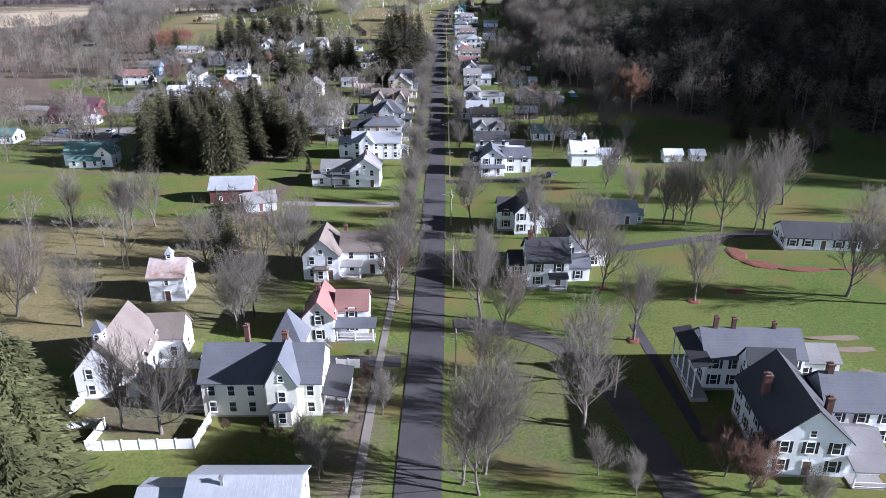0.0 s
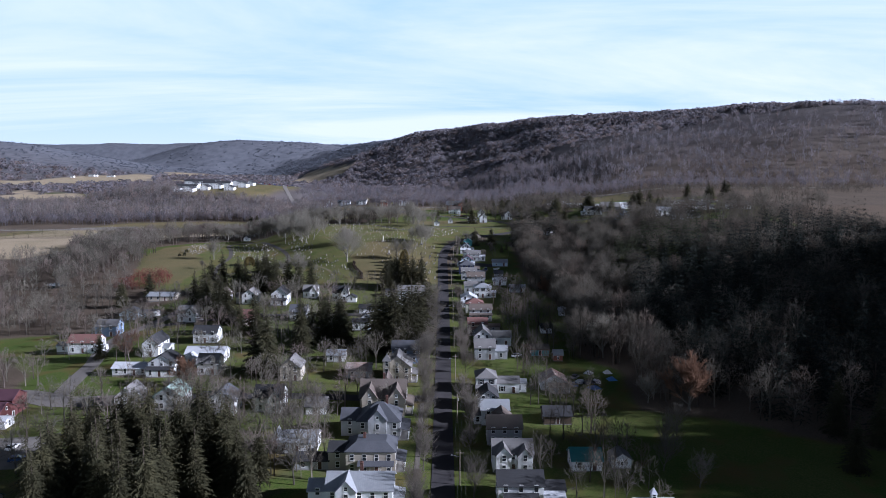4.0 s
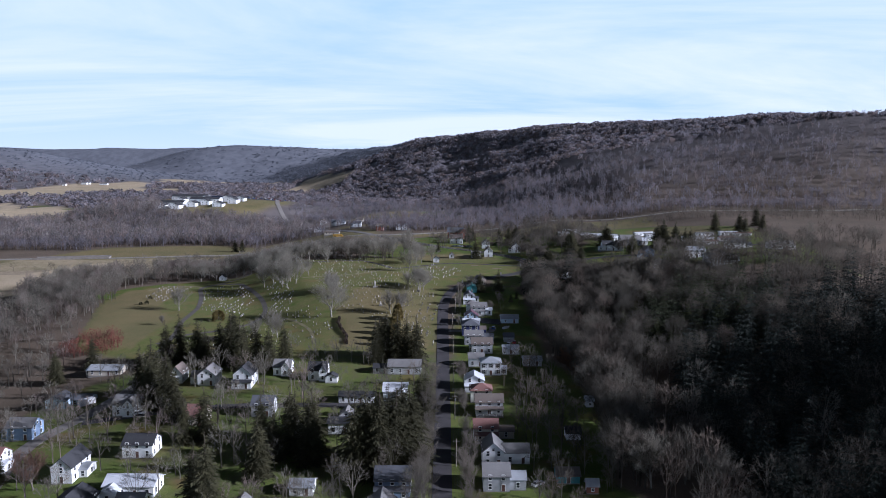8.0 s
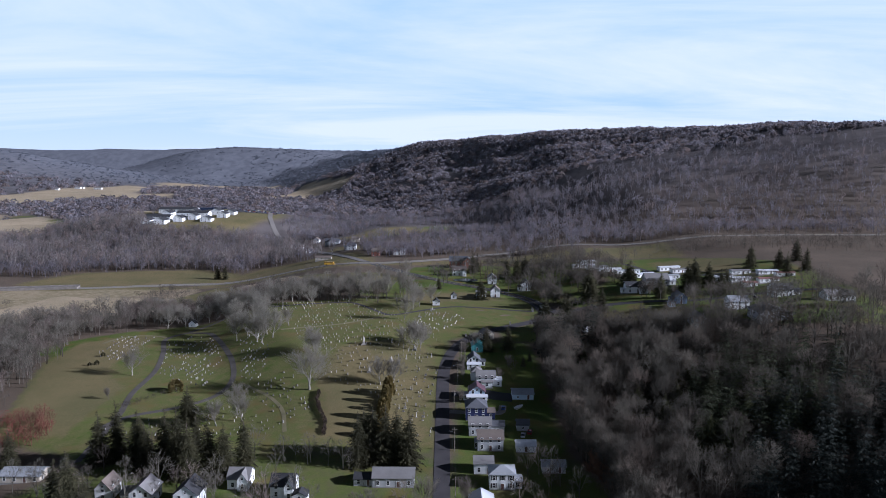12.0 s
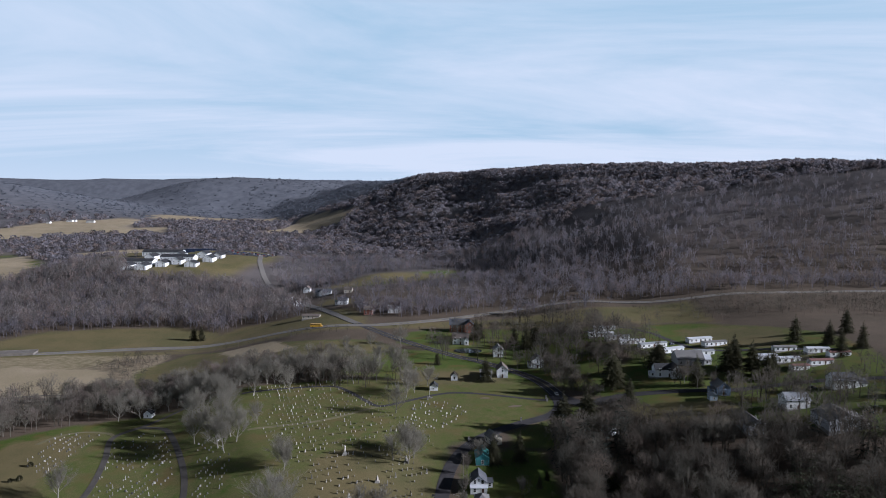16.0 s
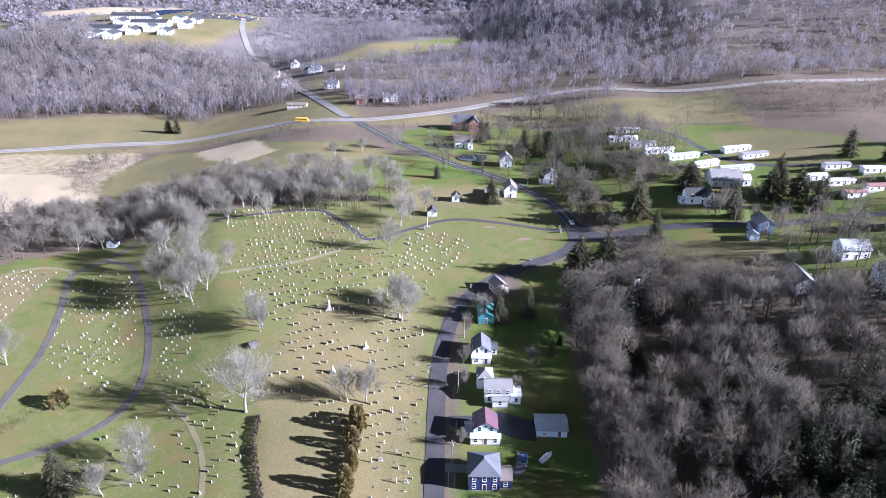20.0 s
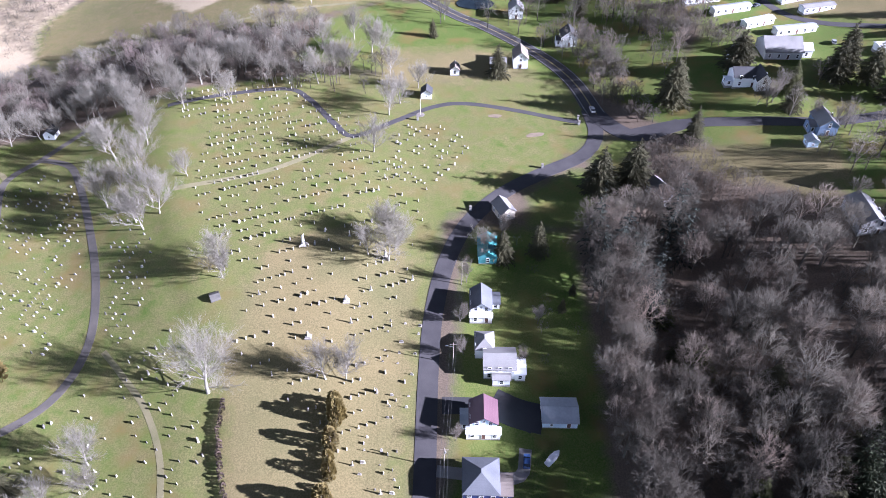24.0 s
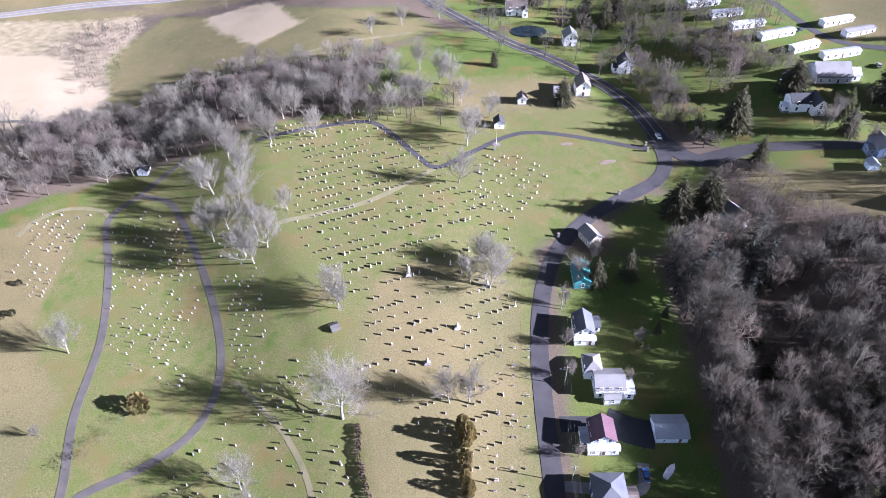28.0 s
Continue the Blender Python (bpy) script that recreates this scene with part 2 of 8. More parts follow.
M_BARK = material("grey_brown_bark", (0.14, 0.124, 0.104), (0.085, 0.075, 0.063), 3, 0.95, bump=0.5, per_object=0.2)
M_BARK_DARK = material("dark_conifer_bark", (0.075, 0.06, 0.048), (0.05, 0.04, 0.032), 3, 0.95, bump=0.5)
M_TRACK = material("worn_grass_track", (0.20, 0.175, 0.10), (0.13, 0.125, 0.06), 0.5, 0.95, bump=0.3)
M_MULCH = material("red_brown_mulch", (0.17, 0.06, 0.035), (0.10, 0.042, 0.028), 2, 0.95, bump=0.6)
M_SOIL = material("bare_garden_soil", (0.20, 0.155, 0.11), (0.13, 0.105, 0.075), 1, 0.95, bump=0.6)
M_TWIG = material("bare_twigs", (0.195, 0.176, 0.148), (0.125, 0.112, 0.094), 1, 0.95, bump=0, per_object=0.25, other=(0.165, 0.14, 0.115), sheer=0.5)
M_TWIG_PALE = material("pale_bare_twigs", (0.28, 0.262, 0.215), (0.195, 0.18, 0.148), 1, 0.95, bump=0, per_object=0.2, sheer=0.5)
M_BARK_PALE = material("pale_grey_bark", (0.28, 0.26, 0.22), (0.18, 0.165, 0.138), 3, 0.95, bump=0.5, per_object=0.2)
M_TWIG_BROWN = material("reddish_brown_twigs", (0.20, 0.125, 0.09), (0.135, 0.085, 0.065), 1, 0.95, bump=0, per_object=0.2, sheer=0.5)
M_TWIG_RUSSET = material("russet_clinging_leaves", (0.23, 0.14, 0.09), (0.155, 0.092, 0.062), 1, 0.95, bump=0, per_object=0.15, sheer=0.5)
M_WOODS = material("bare_woodland_twigs", (0.136, 0.124, 0.100), (0.088, 0.080, 0.065), 0.08, 0.95, bump=0, per_tree=0.45, other=(0.150, 0.120, 0.096), sheer=0.5)
M_WOODS_PALE = material("pale_woodland_twigs", (0.23, 0.212, 0.172), (0.152, 0.14, 0.114), 0.08, 0.95, bump=0, per_tree=0.4, other=(0.20, 0.16, 0.14), sheer=0.5)
# haze over the ridge is mixed into these pale bluish twig colours
M_WOODS_HAZY = material("haze_paled_woodland", (0.235, 0.22, 0.238), (0.165, 0.155, 0.17), 0.01, 0.95, bump=0, per_tree=0.32, other=(0.20, 0.158, 0.142), sheer=0.5)
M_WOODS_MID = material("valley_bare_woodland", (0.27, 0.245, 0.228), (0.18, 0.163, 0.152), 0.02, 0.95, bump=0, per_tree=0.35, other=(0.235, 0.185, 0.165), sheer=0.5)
# the blue-grey of the farthest hills is distance haze put into their colour
M_HILLS_HAZY = material("haze_blue_hills", (0.165, 0.178, 0.21), (0.12, 0.13, 0.155), 0.008, 0.95, bump=0, per_tree=0.3, sheer=0.5)
M_NEEDLE = material("dark_conifer_needles", (0.080, 0.074, 0.036), (0.040, 0.041, 0.022), 1.2, 0.9, bump=0, per_object=0.25, sheer=0.35)
# needle green taken almost to black to deepen the woods' shade
M_NEEDLE_SHADE = material("shade_darkened_needles", (0.020, 0.026, 0.019), (0.012, 0.017, 0.012), 0.1, 0.9, bump=0, per_tree=0.35)
M_NEEDLE_EDGE = material("deep_green_conifer_needles", (0.058, 0.066, 0.032), (0.034, 0.041, 0.021), 0.1, 0.9, bump=0, per_tree=0.45, sheer=0.3)
M_TWIG_HEDGE = material("dark_hedge_twigs", (0.085, 0.06, 0.045), (0.055, 0.042, 0.033), 0.4, 0.95, bump=0, per_tree=0.3)
M_NEEDLE_OLIVE = material("olive_pine_needles", (0.115, 0.118, 0.045), (0.06, 0.066, 0.028), 1.0, 0.9, bump=0, per_object=0.25, sheer=0.3)
M_NEEDLE_GOLD = material("olive_cedar_needles", (0.19, 0.145, 0.05), (0.11, 0.09, 0.035), 1.2, 0.9, bump=0, per_object=0.2, sheer=0.35)
M_RED_BRUSH = material("red_brush_twigs", (0.17, 0.055, 0.04), (0.10, 0.042, 0.032), 0.2, 0.95, bump=0, per_tree=0.3)
M_GRANITE = material("pale_gravestone", (0.40, 0.375, 0.335), (0.25, 0.235, 0.21), 2, 0.7, bump=0.25, per_object=0.6)
M_GRANITE_MANY = material("weathered_gravestones", (0.40, 0.38, 0.345), (0.23, 0.22, 0.20), 0.6, 0.75, bump=0.2, per_tree=0.65)
M_POLE = material("weathered_pole_wood", (0.30, 0.26, 0.21), (0.2, 0.17, 0.14), 2, 0.9, bump=0.3)
M_WIRE = material("cable_black", (0.05, 0.05, 0.05), None, 1, 0.6, bump=0)
M_CAR = {
    "dark": material("dark_car_paint", (0.03, 0.035, 0.05), None, 1, 0.25, bump=0, spec=0.6),
    "white": material("white_car_paint", (0.75, 0.75, 0.75), None, 1, 0.25, bump=0, spec=0.6),
    "red": material("red_car_paint", (0.3, 0.03, 0.03), None, 1, 0.25, bump=0, spec=0.6),
    "blue": material("blue_car_paint", (0.06, 0.12, 0.3), None, 1, 0.25, bump=0, spec=0.6),
    "silver": material("silver_car_paint", (0.45, 0.46, 0.48), None, 1, 0.25, metal=0.5, bump=0, spec=0.6),
    "yellow": material("yellow_bus_paint", (0.70, 0.40, 0.03), None, 1, 0.35, bump=0, spec=0.5),
}
M_SOLAR = material("dark_solar_glass", (0.03, 0.04, 0.075), (0.02, 0.03, 0.055), 0.5, 0.2, bump=0, spec=0.5)
M_TYRE = material("black_rubber", (0.02, 0.02, 0.02), None, 1, 0.9, bump=0)
M_RIM = material("steel_rim", (0.5, 0.5, 0.52), None, 1, 0.35, metal=0.8, bump=0)
M_WATER = material("still_pond_water", (0.02, 0.03, 0.035), None, 0.2, 0.06, bump=0.02, spec=0.5)
M_TARP = material("blue_tarpaulin", (0.07, 0.2, 0.5), (0.05, 0.15, 0.4), 1, 0.5, bump=0.4)


def ground_material():
    """Lawn, straw and leaf litter, mixed by the shares stored in the land sheet, each broken up by noise."""
    m = bpy.data.materials.new("grass_straw_and_litter")
    m.use_nodes = True
    n, l = m.node_tree.nodes, m.node_tree.links
    bsdf = n["Principled BSDF"]
    bsdf.inputs["Roughness"].default_value, bsdf.inputs["Specular IOR Level"].default_value = 0.95, 0.1
    co = n.new("ShaderNodeTexCoord")

    def noisy(scale, detail=5):
        t = n.new("ShaderNodeTexNoise")
        t.inputs["Scale"].default_value, t.inputs["Detail"].default_value = scale, detail
        l.new(co.outputs["Object"], t.inputs["Vector"])
        return t.outputs["Fac"]

    def two(a, b, fac, lo=0.38, hi=0.62):
        r = n.new("ShaderNodeValToRGB")
        r.color_ramp.elements[0].position, r.color_ramp.elements[1].position = lo, hi
        r.color_ramp.elements[0].color, r.color_ramp.elements[1].color = (*a, 1), (*b, 1)
        l.new(fac, r.inputs[0])
        return r.outputs[0]

    def mix(fac, a, b):
        x = n.new("ShaderNodeMixRGB")
        l.new(fac, x.inputs[0]); l.new(a, x.inputs[1]); l.new(b, x.inputs[2])
        return x.outputs[0]

    wide, mid, fine = noisy(0.03), noisy(0.22, 6), noisy(2.2, 6)
    lawn = mix(mid, two((0.062, 0.108, 0.017), (0.118, 0.134, 0.037), wide), two((0.054, 0.090, 0.017), (0.148, 0.144, 0.050), fine, 0.38, 0.66))
    straw = mix(mid, two((0.185, 0.150, 0.072), (0.105, 0.106, 0.045), wide), two((0.105, 0.092, 0.043), (0.205, 0.168, 0.085), fine, 0.38, 0.64))
    litter = mix(mid, two((0.13, 0.10, 0.074), (0.085, 0.07, 0.05), wide), two((0.065, 0.053, 0.042), (0.18, 0.138, 0.10), fine, 0.3, 0.7))
    reed = mix(mid, two((0.40, 0.33, 0.225), (0.29, 0.245, 0.15), wide), two((0.22, 0.175, 0.11), (0.44, 0.36, 0.25), fine, 0.36, 0.64))
    at = n.new("ShaderNodeAttribute"); at.attribute_name = "cover"
    sep = n.new("ShaderNodeSeparateColor"); l.new(at.outputs["Color"], sep.inputs[0])

    def broken(share):
        """The share of a cover with a ragged edge."""
        a = n.new("ShaderNodeMath"); a.operation = "MULTIPLY_ADD"; a.inputs[1].default_value = 0.7
        l.new(mid, a.inputs[0]); l.new(share, a.inputs[2])
        r = n.new("ShaderNodeMapRange")
        r.inputs["From Min"].default_value, r.inputs["From Max"].default_value = 0.62, 1.08
        l.new(a.outputs[0], r.inputs[0])
        return r.outputs[0]

    leaves = two((0.20, 0.115, 0.045), (0.125, 0.08, 0.038), fine)
    drift = n.new("ShaderNodeMapRange")
    drift.inputs["From Min"].default_value, drift.inputs["From Max"].default_value = 0.52, 0.70
    drift.inputs["To Max"].default_value = 0.62
    l.new(noisy(0.075, 7), drift.inputs[0])
    lawn = mix(drift.outputs[0], lawn, leaves)
    c = mix(broken(sep.outputs[0]), litter, lawn)
    c = mix(broken(sep.outputs[1]), c, straw)
    c = mix(broken(sep.outputs[2]), c, reed)
    # haze tint: the woodland floor shifts to blue-grey as Y grows
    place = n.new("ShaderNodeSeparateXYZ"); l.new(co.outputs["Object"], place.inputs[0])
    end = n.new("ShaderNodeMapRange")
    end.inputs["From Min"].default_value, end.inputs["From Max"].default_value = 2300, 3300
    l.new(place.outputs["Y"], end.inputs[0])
    hazed_woods_floor = mix(end.outputs[0], two((0.135, 0.122, 0.122), (0.095, 0.088, 0.088), wide), two((0.15, 0.162, 0.19), (0.115, 0.125, 0.15), wide))
    c = mix(at.outputs["Alpha"], c, hazed_woods_floor)
    l.new(c, bsdf.inputs["Base Color"])
    b = n.new("ShaderNodeBump")
    b.inputs["Strength"].default_value, b.inputs["Distance"].default_value = 0.4, 0.09
    l.new(fine, b.inputs["Height"]); l.new(b.outputs[0], bsdf.inputs["Normal"])
    return m


M_GROUND = ground_material()
def sstep(a, b, v):
    t = np.clip((v - a) / (b - a), 0, 1)
    return t * t * (3 - 2 * t)


def height(x, y):
    """The land: the street climbs to the graveyard hill, the valley lies lower to one side, wooded slopes rise on the other."""
    x, y = np.asarray(x, float), np.asarray(y, float)
    street = np.interp(y, (-300, 230, 290, 345, 440, 535, 580, 650, 700, 860, 1000, 1300, 2200, 5000),
                       (0, 0.3, 2.5, 5.5, 10.5, 17, 22, 27.5, 29, 31, 30, 26, 24, 30))
    valley = np.interp(y, (-300, 300, 430, 520, 580, 660, 760, 860, 1100, 1400, 5000), (-2, -2, 0, 5, 10, 15, 12, 8, 8, 16, 20))
    left = sstep(-80, -230, x)
    h = street * (1 - left) + valley * left
    # the graveyard: an upper terrace, a bank, and lower ground beyond it
    edge = np.interp(y, (480, 508, 526, 560, 601, 640, 690), (-52, -57, -61, -78, -99, -116, -128))
    upper = np.interp(y, (480, 540, 580, 640, 700), (14.5, 19, 24.5, 28, 29.3))
    upper = upper + (street - upper) * sstep(-42, -4, x)
    lower = np.interp(y, (480, 560, 640, 700), (11, 15, 16.5, 17))
    lower = lower + (valley - lower) * sstep(-195, -290, x)
    bank = sstep(12, -46, x - edge)
    yard = sstep(465, 510, y) * sstep(745, 690, y) * sstep(20, 0, x)
    h = h + yard * (upper * (1 - bank) + lower * bank - h)
    # a narrow ditch along the foot of the bank
    h = h - 0.45 * np.exp(-((x - edge + 4) / 2.4) ** 2) * sstep(490, 500, y) * sstep(612, 600, y) * (1 - sstep(528, 534, y) * sstep(562, 556, y))
    # the wooded shoulder beside the village
    level = sstep(590, 660, y)
    slope = 28 * sstep(45, 230, x) * (1 - level) + (11 * sstep(40, 140, x) + 12 * sstep(150, 270, x)) * level
    h = h + slope * sstep(170, 430, y) * (1 - 0.5 * sstep(500, 900, x)) - 14 * sstep(190, 290, x) * sstep(380, 470, y) * sstep(640, 580, y)
    # an unseen high hill, added to shade the woods from the side
    h = h + (104 + 16 * np.sin(y / 23.0) + 14 * np.sin(y / 9.0 + x / 31.0)) * sstep(0, 110, x - 0.64 * y - 44) * sstep(125, 228, y) * sstep(565, 425, y)
    # the knoll with the white buildings
    h = h + 27 * np.exp(-(((x + 410) / 190) ** 2 + ((y - 1370) / 190) ** 2) ** 2)
    # the long wooded ridge, from its foot line to its crest line
    foot = np.interp(y, (930, 1080, 1570, 2340, 3000, 3700, 5200), (520, 110, -70, -400, -660, -950, -1250))
    crest = np.interp(y, (930, 1210, 1350, 1640, 2340, 3700, 5200), (1700, 776, 658, 494, 90, -440, -560))
    h = h + np.interp(y, (1000, 1300, 1700, 2300, 3000, 3700), (119, 144, 141, 156, 165, 153)) * np.clip((x - foot) / (crest - foot), 0, 1) * sstep(930, 1120, y)
    # shallow gullies run down its face
    fall = np.clip((x - foot) / (crest - foot), 0, 1)
    h = h - 15 * fall * (1 - fall) * (np.sin((y + 0.35 * x) / 46.0 + 1.5 * np.sin(x / 210.0)) + 0.6 * np.sin((y + 0.2 * x) / 21.0)) * sstep(960, 1150, y) * sstep(3400, 2900, y)
    # hills across the valley and far ridges
    h = h + 160 * np.exp(-(((x + 2150) / 700) ** 2 + ((y - 3300) / 560) ** 2))
    middle = 200 * np.exp(-np.abs((x + 1020) / 780) ** 2.6 - ((y - 4050) / 330) ** 2) + 5 * np.sin(x / 120.0)
    far = sstep(4330, 4680, y) * (197 + 5 * np.sin(x / 310.0) + 3 * np.sin(x / 120.0 + 1))
    h = np.maximum(np.maximum(h, middle), far)
    side = sstep(-900, -2600, x) * sstep(1500, -200, y) * 120
    rough = np.clip(sstep(330, 600, np.abs(x)) + sstep(940, 1200, y), 0, 1)
    return h + side + rough * (2.5 * np.sin(x / 37.0 + np.sin(y / 61.0)) * np.sin(y / 43.0) + 1.2 * np.sin(x / 17.0 + 2) * np.sin(y / 19.0)) + 2.6 * sstep(1050, 1300, y) * np.sin(x / 75.0 + 1.3 * np.sin(y / 160.0)) * np.sin(y / 120.0 + x / 300.0)


# ---- building blocks ----
class Geo:
    """Collects vertices and faces for one mesh."""

    def __init__(self):
        self.v, self.f = [], []

    def box(self, x0, x1, y0, y1, z0, z1):
        k = len(self.v)
        self.v += [(x0, y0, z0), (x1, y0, z0), (x1, y1, z0), (x0, y1, z0), (x0, y0, z1), (x1, y0, z1), (x1, y1, z1), (x0, y1, z1)]
        self.f += [tuple(k + i for i in q) for q in ((0, 3, 2, 1), (4, 5, 6, 7), (0, 1, 5, 4), (1, 2, 6, 5), (2, 3, 7, 6), (3, 0, 4, 7))]
        return self

    def slab(self, profile, a, b, axis):
        """A closed profile of (across, up) swept from a to b along axis 'x' or 'y'."""
        k, n = len(self.v), len(profile)
        for s in (a, b):
            self.v += [(s, p, z) if axis == "x" else (p, s, z) for p, z in profile]
        self.f += [tuple(k + i for i in range(n)), tuple(k + n + i for i in reversed(range(n)))]
        self.f += [(k + i, k + n + i, k + n + (i + 1) % n, k + (i + 1) % n) for i in range(n)]
        return self

    def tube(self, p0, p1, r0, r1, sides=6, caps=True):
        p0, p1 = Vector(p0), Vector(p1)
        q = (p1 - p0).to_track_quat("Z", "Y")
        k = len(self.v)
        for p, r in ((p0, r0), (p1, r1)):
            for i in range(sides):
                a = 2 * math.pi * i / sides
                self.v.append(tuple(p + q @ Vector((r * math.cos(a), r * math.sin(a), 0))))
        self.f += [(k + i, k + (i + 1) % sides, k + sides + (i + 1) % sides, k + sides + i) for i in range(sides)]
        if caps:
            self.f += [tuple(k + i for i in reversed(range(sides))), tuple(k + sides + i for i in range(sides))]
        return self

    def tri(self, a, b, c):
        k = len(self.v)
        self.v += [tuple(a), tuple(b), tuple(c)]
        self.f.append((k, k + 1, k + 2))
        return self

    def mesh(self, name, mat, smooth=False):
        me = bpy.data.meshes.new(name)
        me.from_pydata(self.v, [], self.f)
        bm = bmesh.new()
        bm.from_mesh(me)
        if len(bm.faces) < 3000:
            bmesh.ops.recalc_face_normals(bm, faces=bm.faces)
        bm.to_mesh(me)
        bm.free()
        me.materials.append(mat)
        if smooth:
            me.polygons.foreach_set("use_smooth", [True] * len(me.polygons))
        return me


def part(name, me, parent, label="", m=None):
    ob = new(name, me)
    ob.parent = parent
    if m is not None:
        ob.matrix_basis = m
    return tagged(ob, label)


def thing(name, label, category, m, group="", kind=""):
    ob = new(name)
    ob.matrix_basis = m
    ob.empty_display_size = 0.5
    return tagged(ob, label, category, group, kind)


def tri_mesh(name, v, f, mat, tone=None):
    """A large mesh of triangles straight from arrays."""
    me = bpy.data.meshes.new(name)
    nf = len(f)
    me.vertices.add(len(v)); me.loops.add(nf * 3); me.polygons.add(nf)
    me.vertices.foreach_set("co", np.asarray(v, np.float32).ravel())
    me.loops.foreach_set("vertex_index", np.asarray(f, np.int32).ravel())
    me.polygons.foreach_set("loop_start", np.arange(0, nf * 3, 3, dtype=np.int32))
    me.update(calc_edges=True)
    me.materials.append(mat)
    if tone is not None:
        me.attributes.new("tone", "FLOAT", "POINT").data.foreach_set("value", np.asarray(tone, np.float32))
    return me


def inside(x, y, pts, soft=6.0):
    """How far inside a polygon of the plan a place lies: 0 outside, 1 inside, with a soft edge."""
    x, y = np.asarray(x, float), np.asarray(y, float)
    inn = np.zeros(x.shape, bool)
    dist = np.full(x.shape, 1e9)
    for (ax, ay), (bx, by) in zip(pts, pts[1:] + pts[:1]):
        cross = ((ay > y) != (by > y)) & (x < (bx - ax) * (y - ay) / ((by - ay) or 1e-9) + ax)
        inn ^= cross
        dx, dy = bx - ax, by - ay
        t = np.clip(((x - ax) * dx + (y - ay) * dy) / (dx * dx + dy * dy), 0, 1)
        dist = np.minimum(dist, np.hypot(x - ax - t * dx, y - ay - t * dy))
    return np.clip(0.5 + np.where(inn, dist, -dist) / soft, 0, 1)




# ---- the plan: covers of the land, as polygons in metres ----
LAWNS = [
    [(150, 822), (188, 812), (249, 743), (250, 700), (190, 716), (150, 760)],
    [(-45, -60), (190, -60), (195, 150), (190, 150), (172, 200), (150, 240), (140, 264), (122, 258), (102, 270), (82, 286), (64, 296), (64, 330), (50, 348), (60, 400), (54, 440), (46, 470), (47, 540), (44, 600), (8, 600), (0, 440), (-6, 300), (-45, 240)],
    [(-244, 556), (-250, 600), (-230, 640), (-196, 660), (-190, 600), (-205, 520)],
    [(-222, 443), (-220, 403), (-201, 368), (-172, 345), (-150, 326), (-140, 340), (-142, 364), (-169, 393), (-194, 425)],
    [(-260, 170), (-58, 172), (-40, 240), (-75, 212), (-140, 216), (-260, 222)],
    [(-220, 222), (-60, 214), (-96, 300), (-200, 300)],
    [(-110, 60), (-10, 40), (-10, 175), (-60, 170), (-100, 90)],
    [(-150, 300), (-100, 240), (-6, 240), (-6, 470), (-60, 478), (-130, 470), (-170, 440), (-165, 350)],
    [(-205, 500), (-140, 470), (-6, 470), (-5, 560), (0, 604), (30, 628), (58, 650), (52, 700), (-15, 694), (-60, 702), (-112, 686), (-170, 664), (-200, 650), (-222, 610)],
    [(100, 640), (140, 606), (172, 572), (240, 548), (250, 700), (190, 800), (100, 820), (90, 790), (120, 730), (95, 690)],
    [(-204, 712), (-228, 789), (-212, 843), (-150, 826), (-89, 808), (-60, 808), (-35, 779), (-60, 766), (-91, 746), (-135, 750), (-177, 730)],
    [(-870, 1660), (-815, 1610), (-700, 1275), (-720, 1235)],
    [(0, 690), (60, 690), (100, 640), (110, 790), (50, 850), (-20, 850), (-30, 800), (10, 740)],
    [(-64, 752), (-35, 779), (0, 770), (20, 745), (30, 715), (-20, 700), (-76, 712)],
    [(60, 630), (76, 640), (74, 648), (64, 652), (56, 640)],
    [(28, 600), (56, 604), (70, 636), (48, 632), (30, 620)],
    [(-40, 800), (0, 770), (20, 800), (0, 840), (-30, 840)],
    [(-140, 1120), (20, 1230), (30, 1340), (-30, 1320)],
    [(-820, 1350), (-640, 1230), (-640, 1420), (-800, 1600)],
]
STRAWS = [
    [(-408, 868), (-386, 935), (-324, 958), (-267, 964), (-229, 942), (-188, 892), (-221, 881), (-281, 867), (-338, 853), (-385, 846)],
    [(-240, 862), (-60, 850), (-95, 960), (-200, 956)],
    [(43, 873), (87, 883), (116, 860), (107, 833), (57, 849)],
    [(-450, 700), (-300, 760), (-230, 850), (-60, 850), (60, 860), (120, 840), (200, 810), (210, 900), (60, 900), (-80, 858), (-300, 858), (-450, 830)],
    [(-440, 1205), (-300, 1225), (-262, 1350), (-290, 1480), (-470, 1480), (-470, 1300)],
    [(-58, 480), (-6, 480), (-7, 560), (-8, 590), (-30, 605), (-60, 590), (-66, 550)],
    [(-215, 520), (-165, 500), (-160, 520), (-200, 640), (-222, 620)],
    [(164, 747), (169, 798), (199, 795), (230, 760), (213, 718)],
    [(-170, 1130), (0, 1210), (20, 1300), (-100, 1260)],
    [(-120, 110), (-45, 105), (-40, 170), (-120, 168)],
    [(-30, 690), (40, 694), (30, 720), (-30, 730)],
    [(101, 626), (103, 635), (111, 641), (126, 633), (144, 624), (134, 598), (119, 614)],
    [(-140, 1010), (-40, 960), (-30, 990), (-140, 1060)],
    [(-520, 1330), (-340, 1430), (-330, 1560), (-560, 1500)],
]
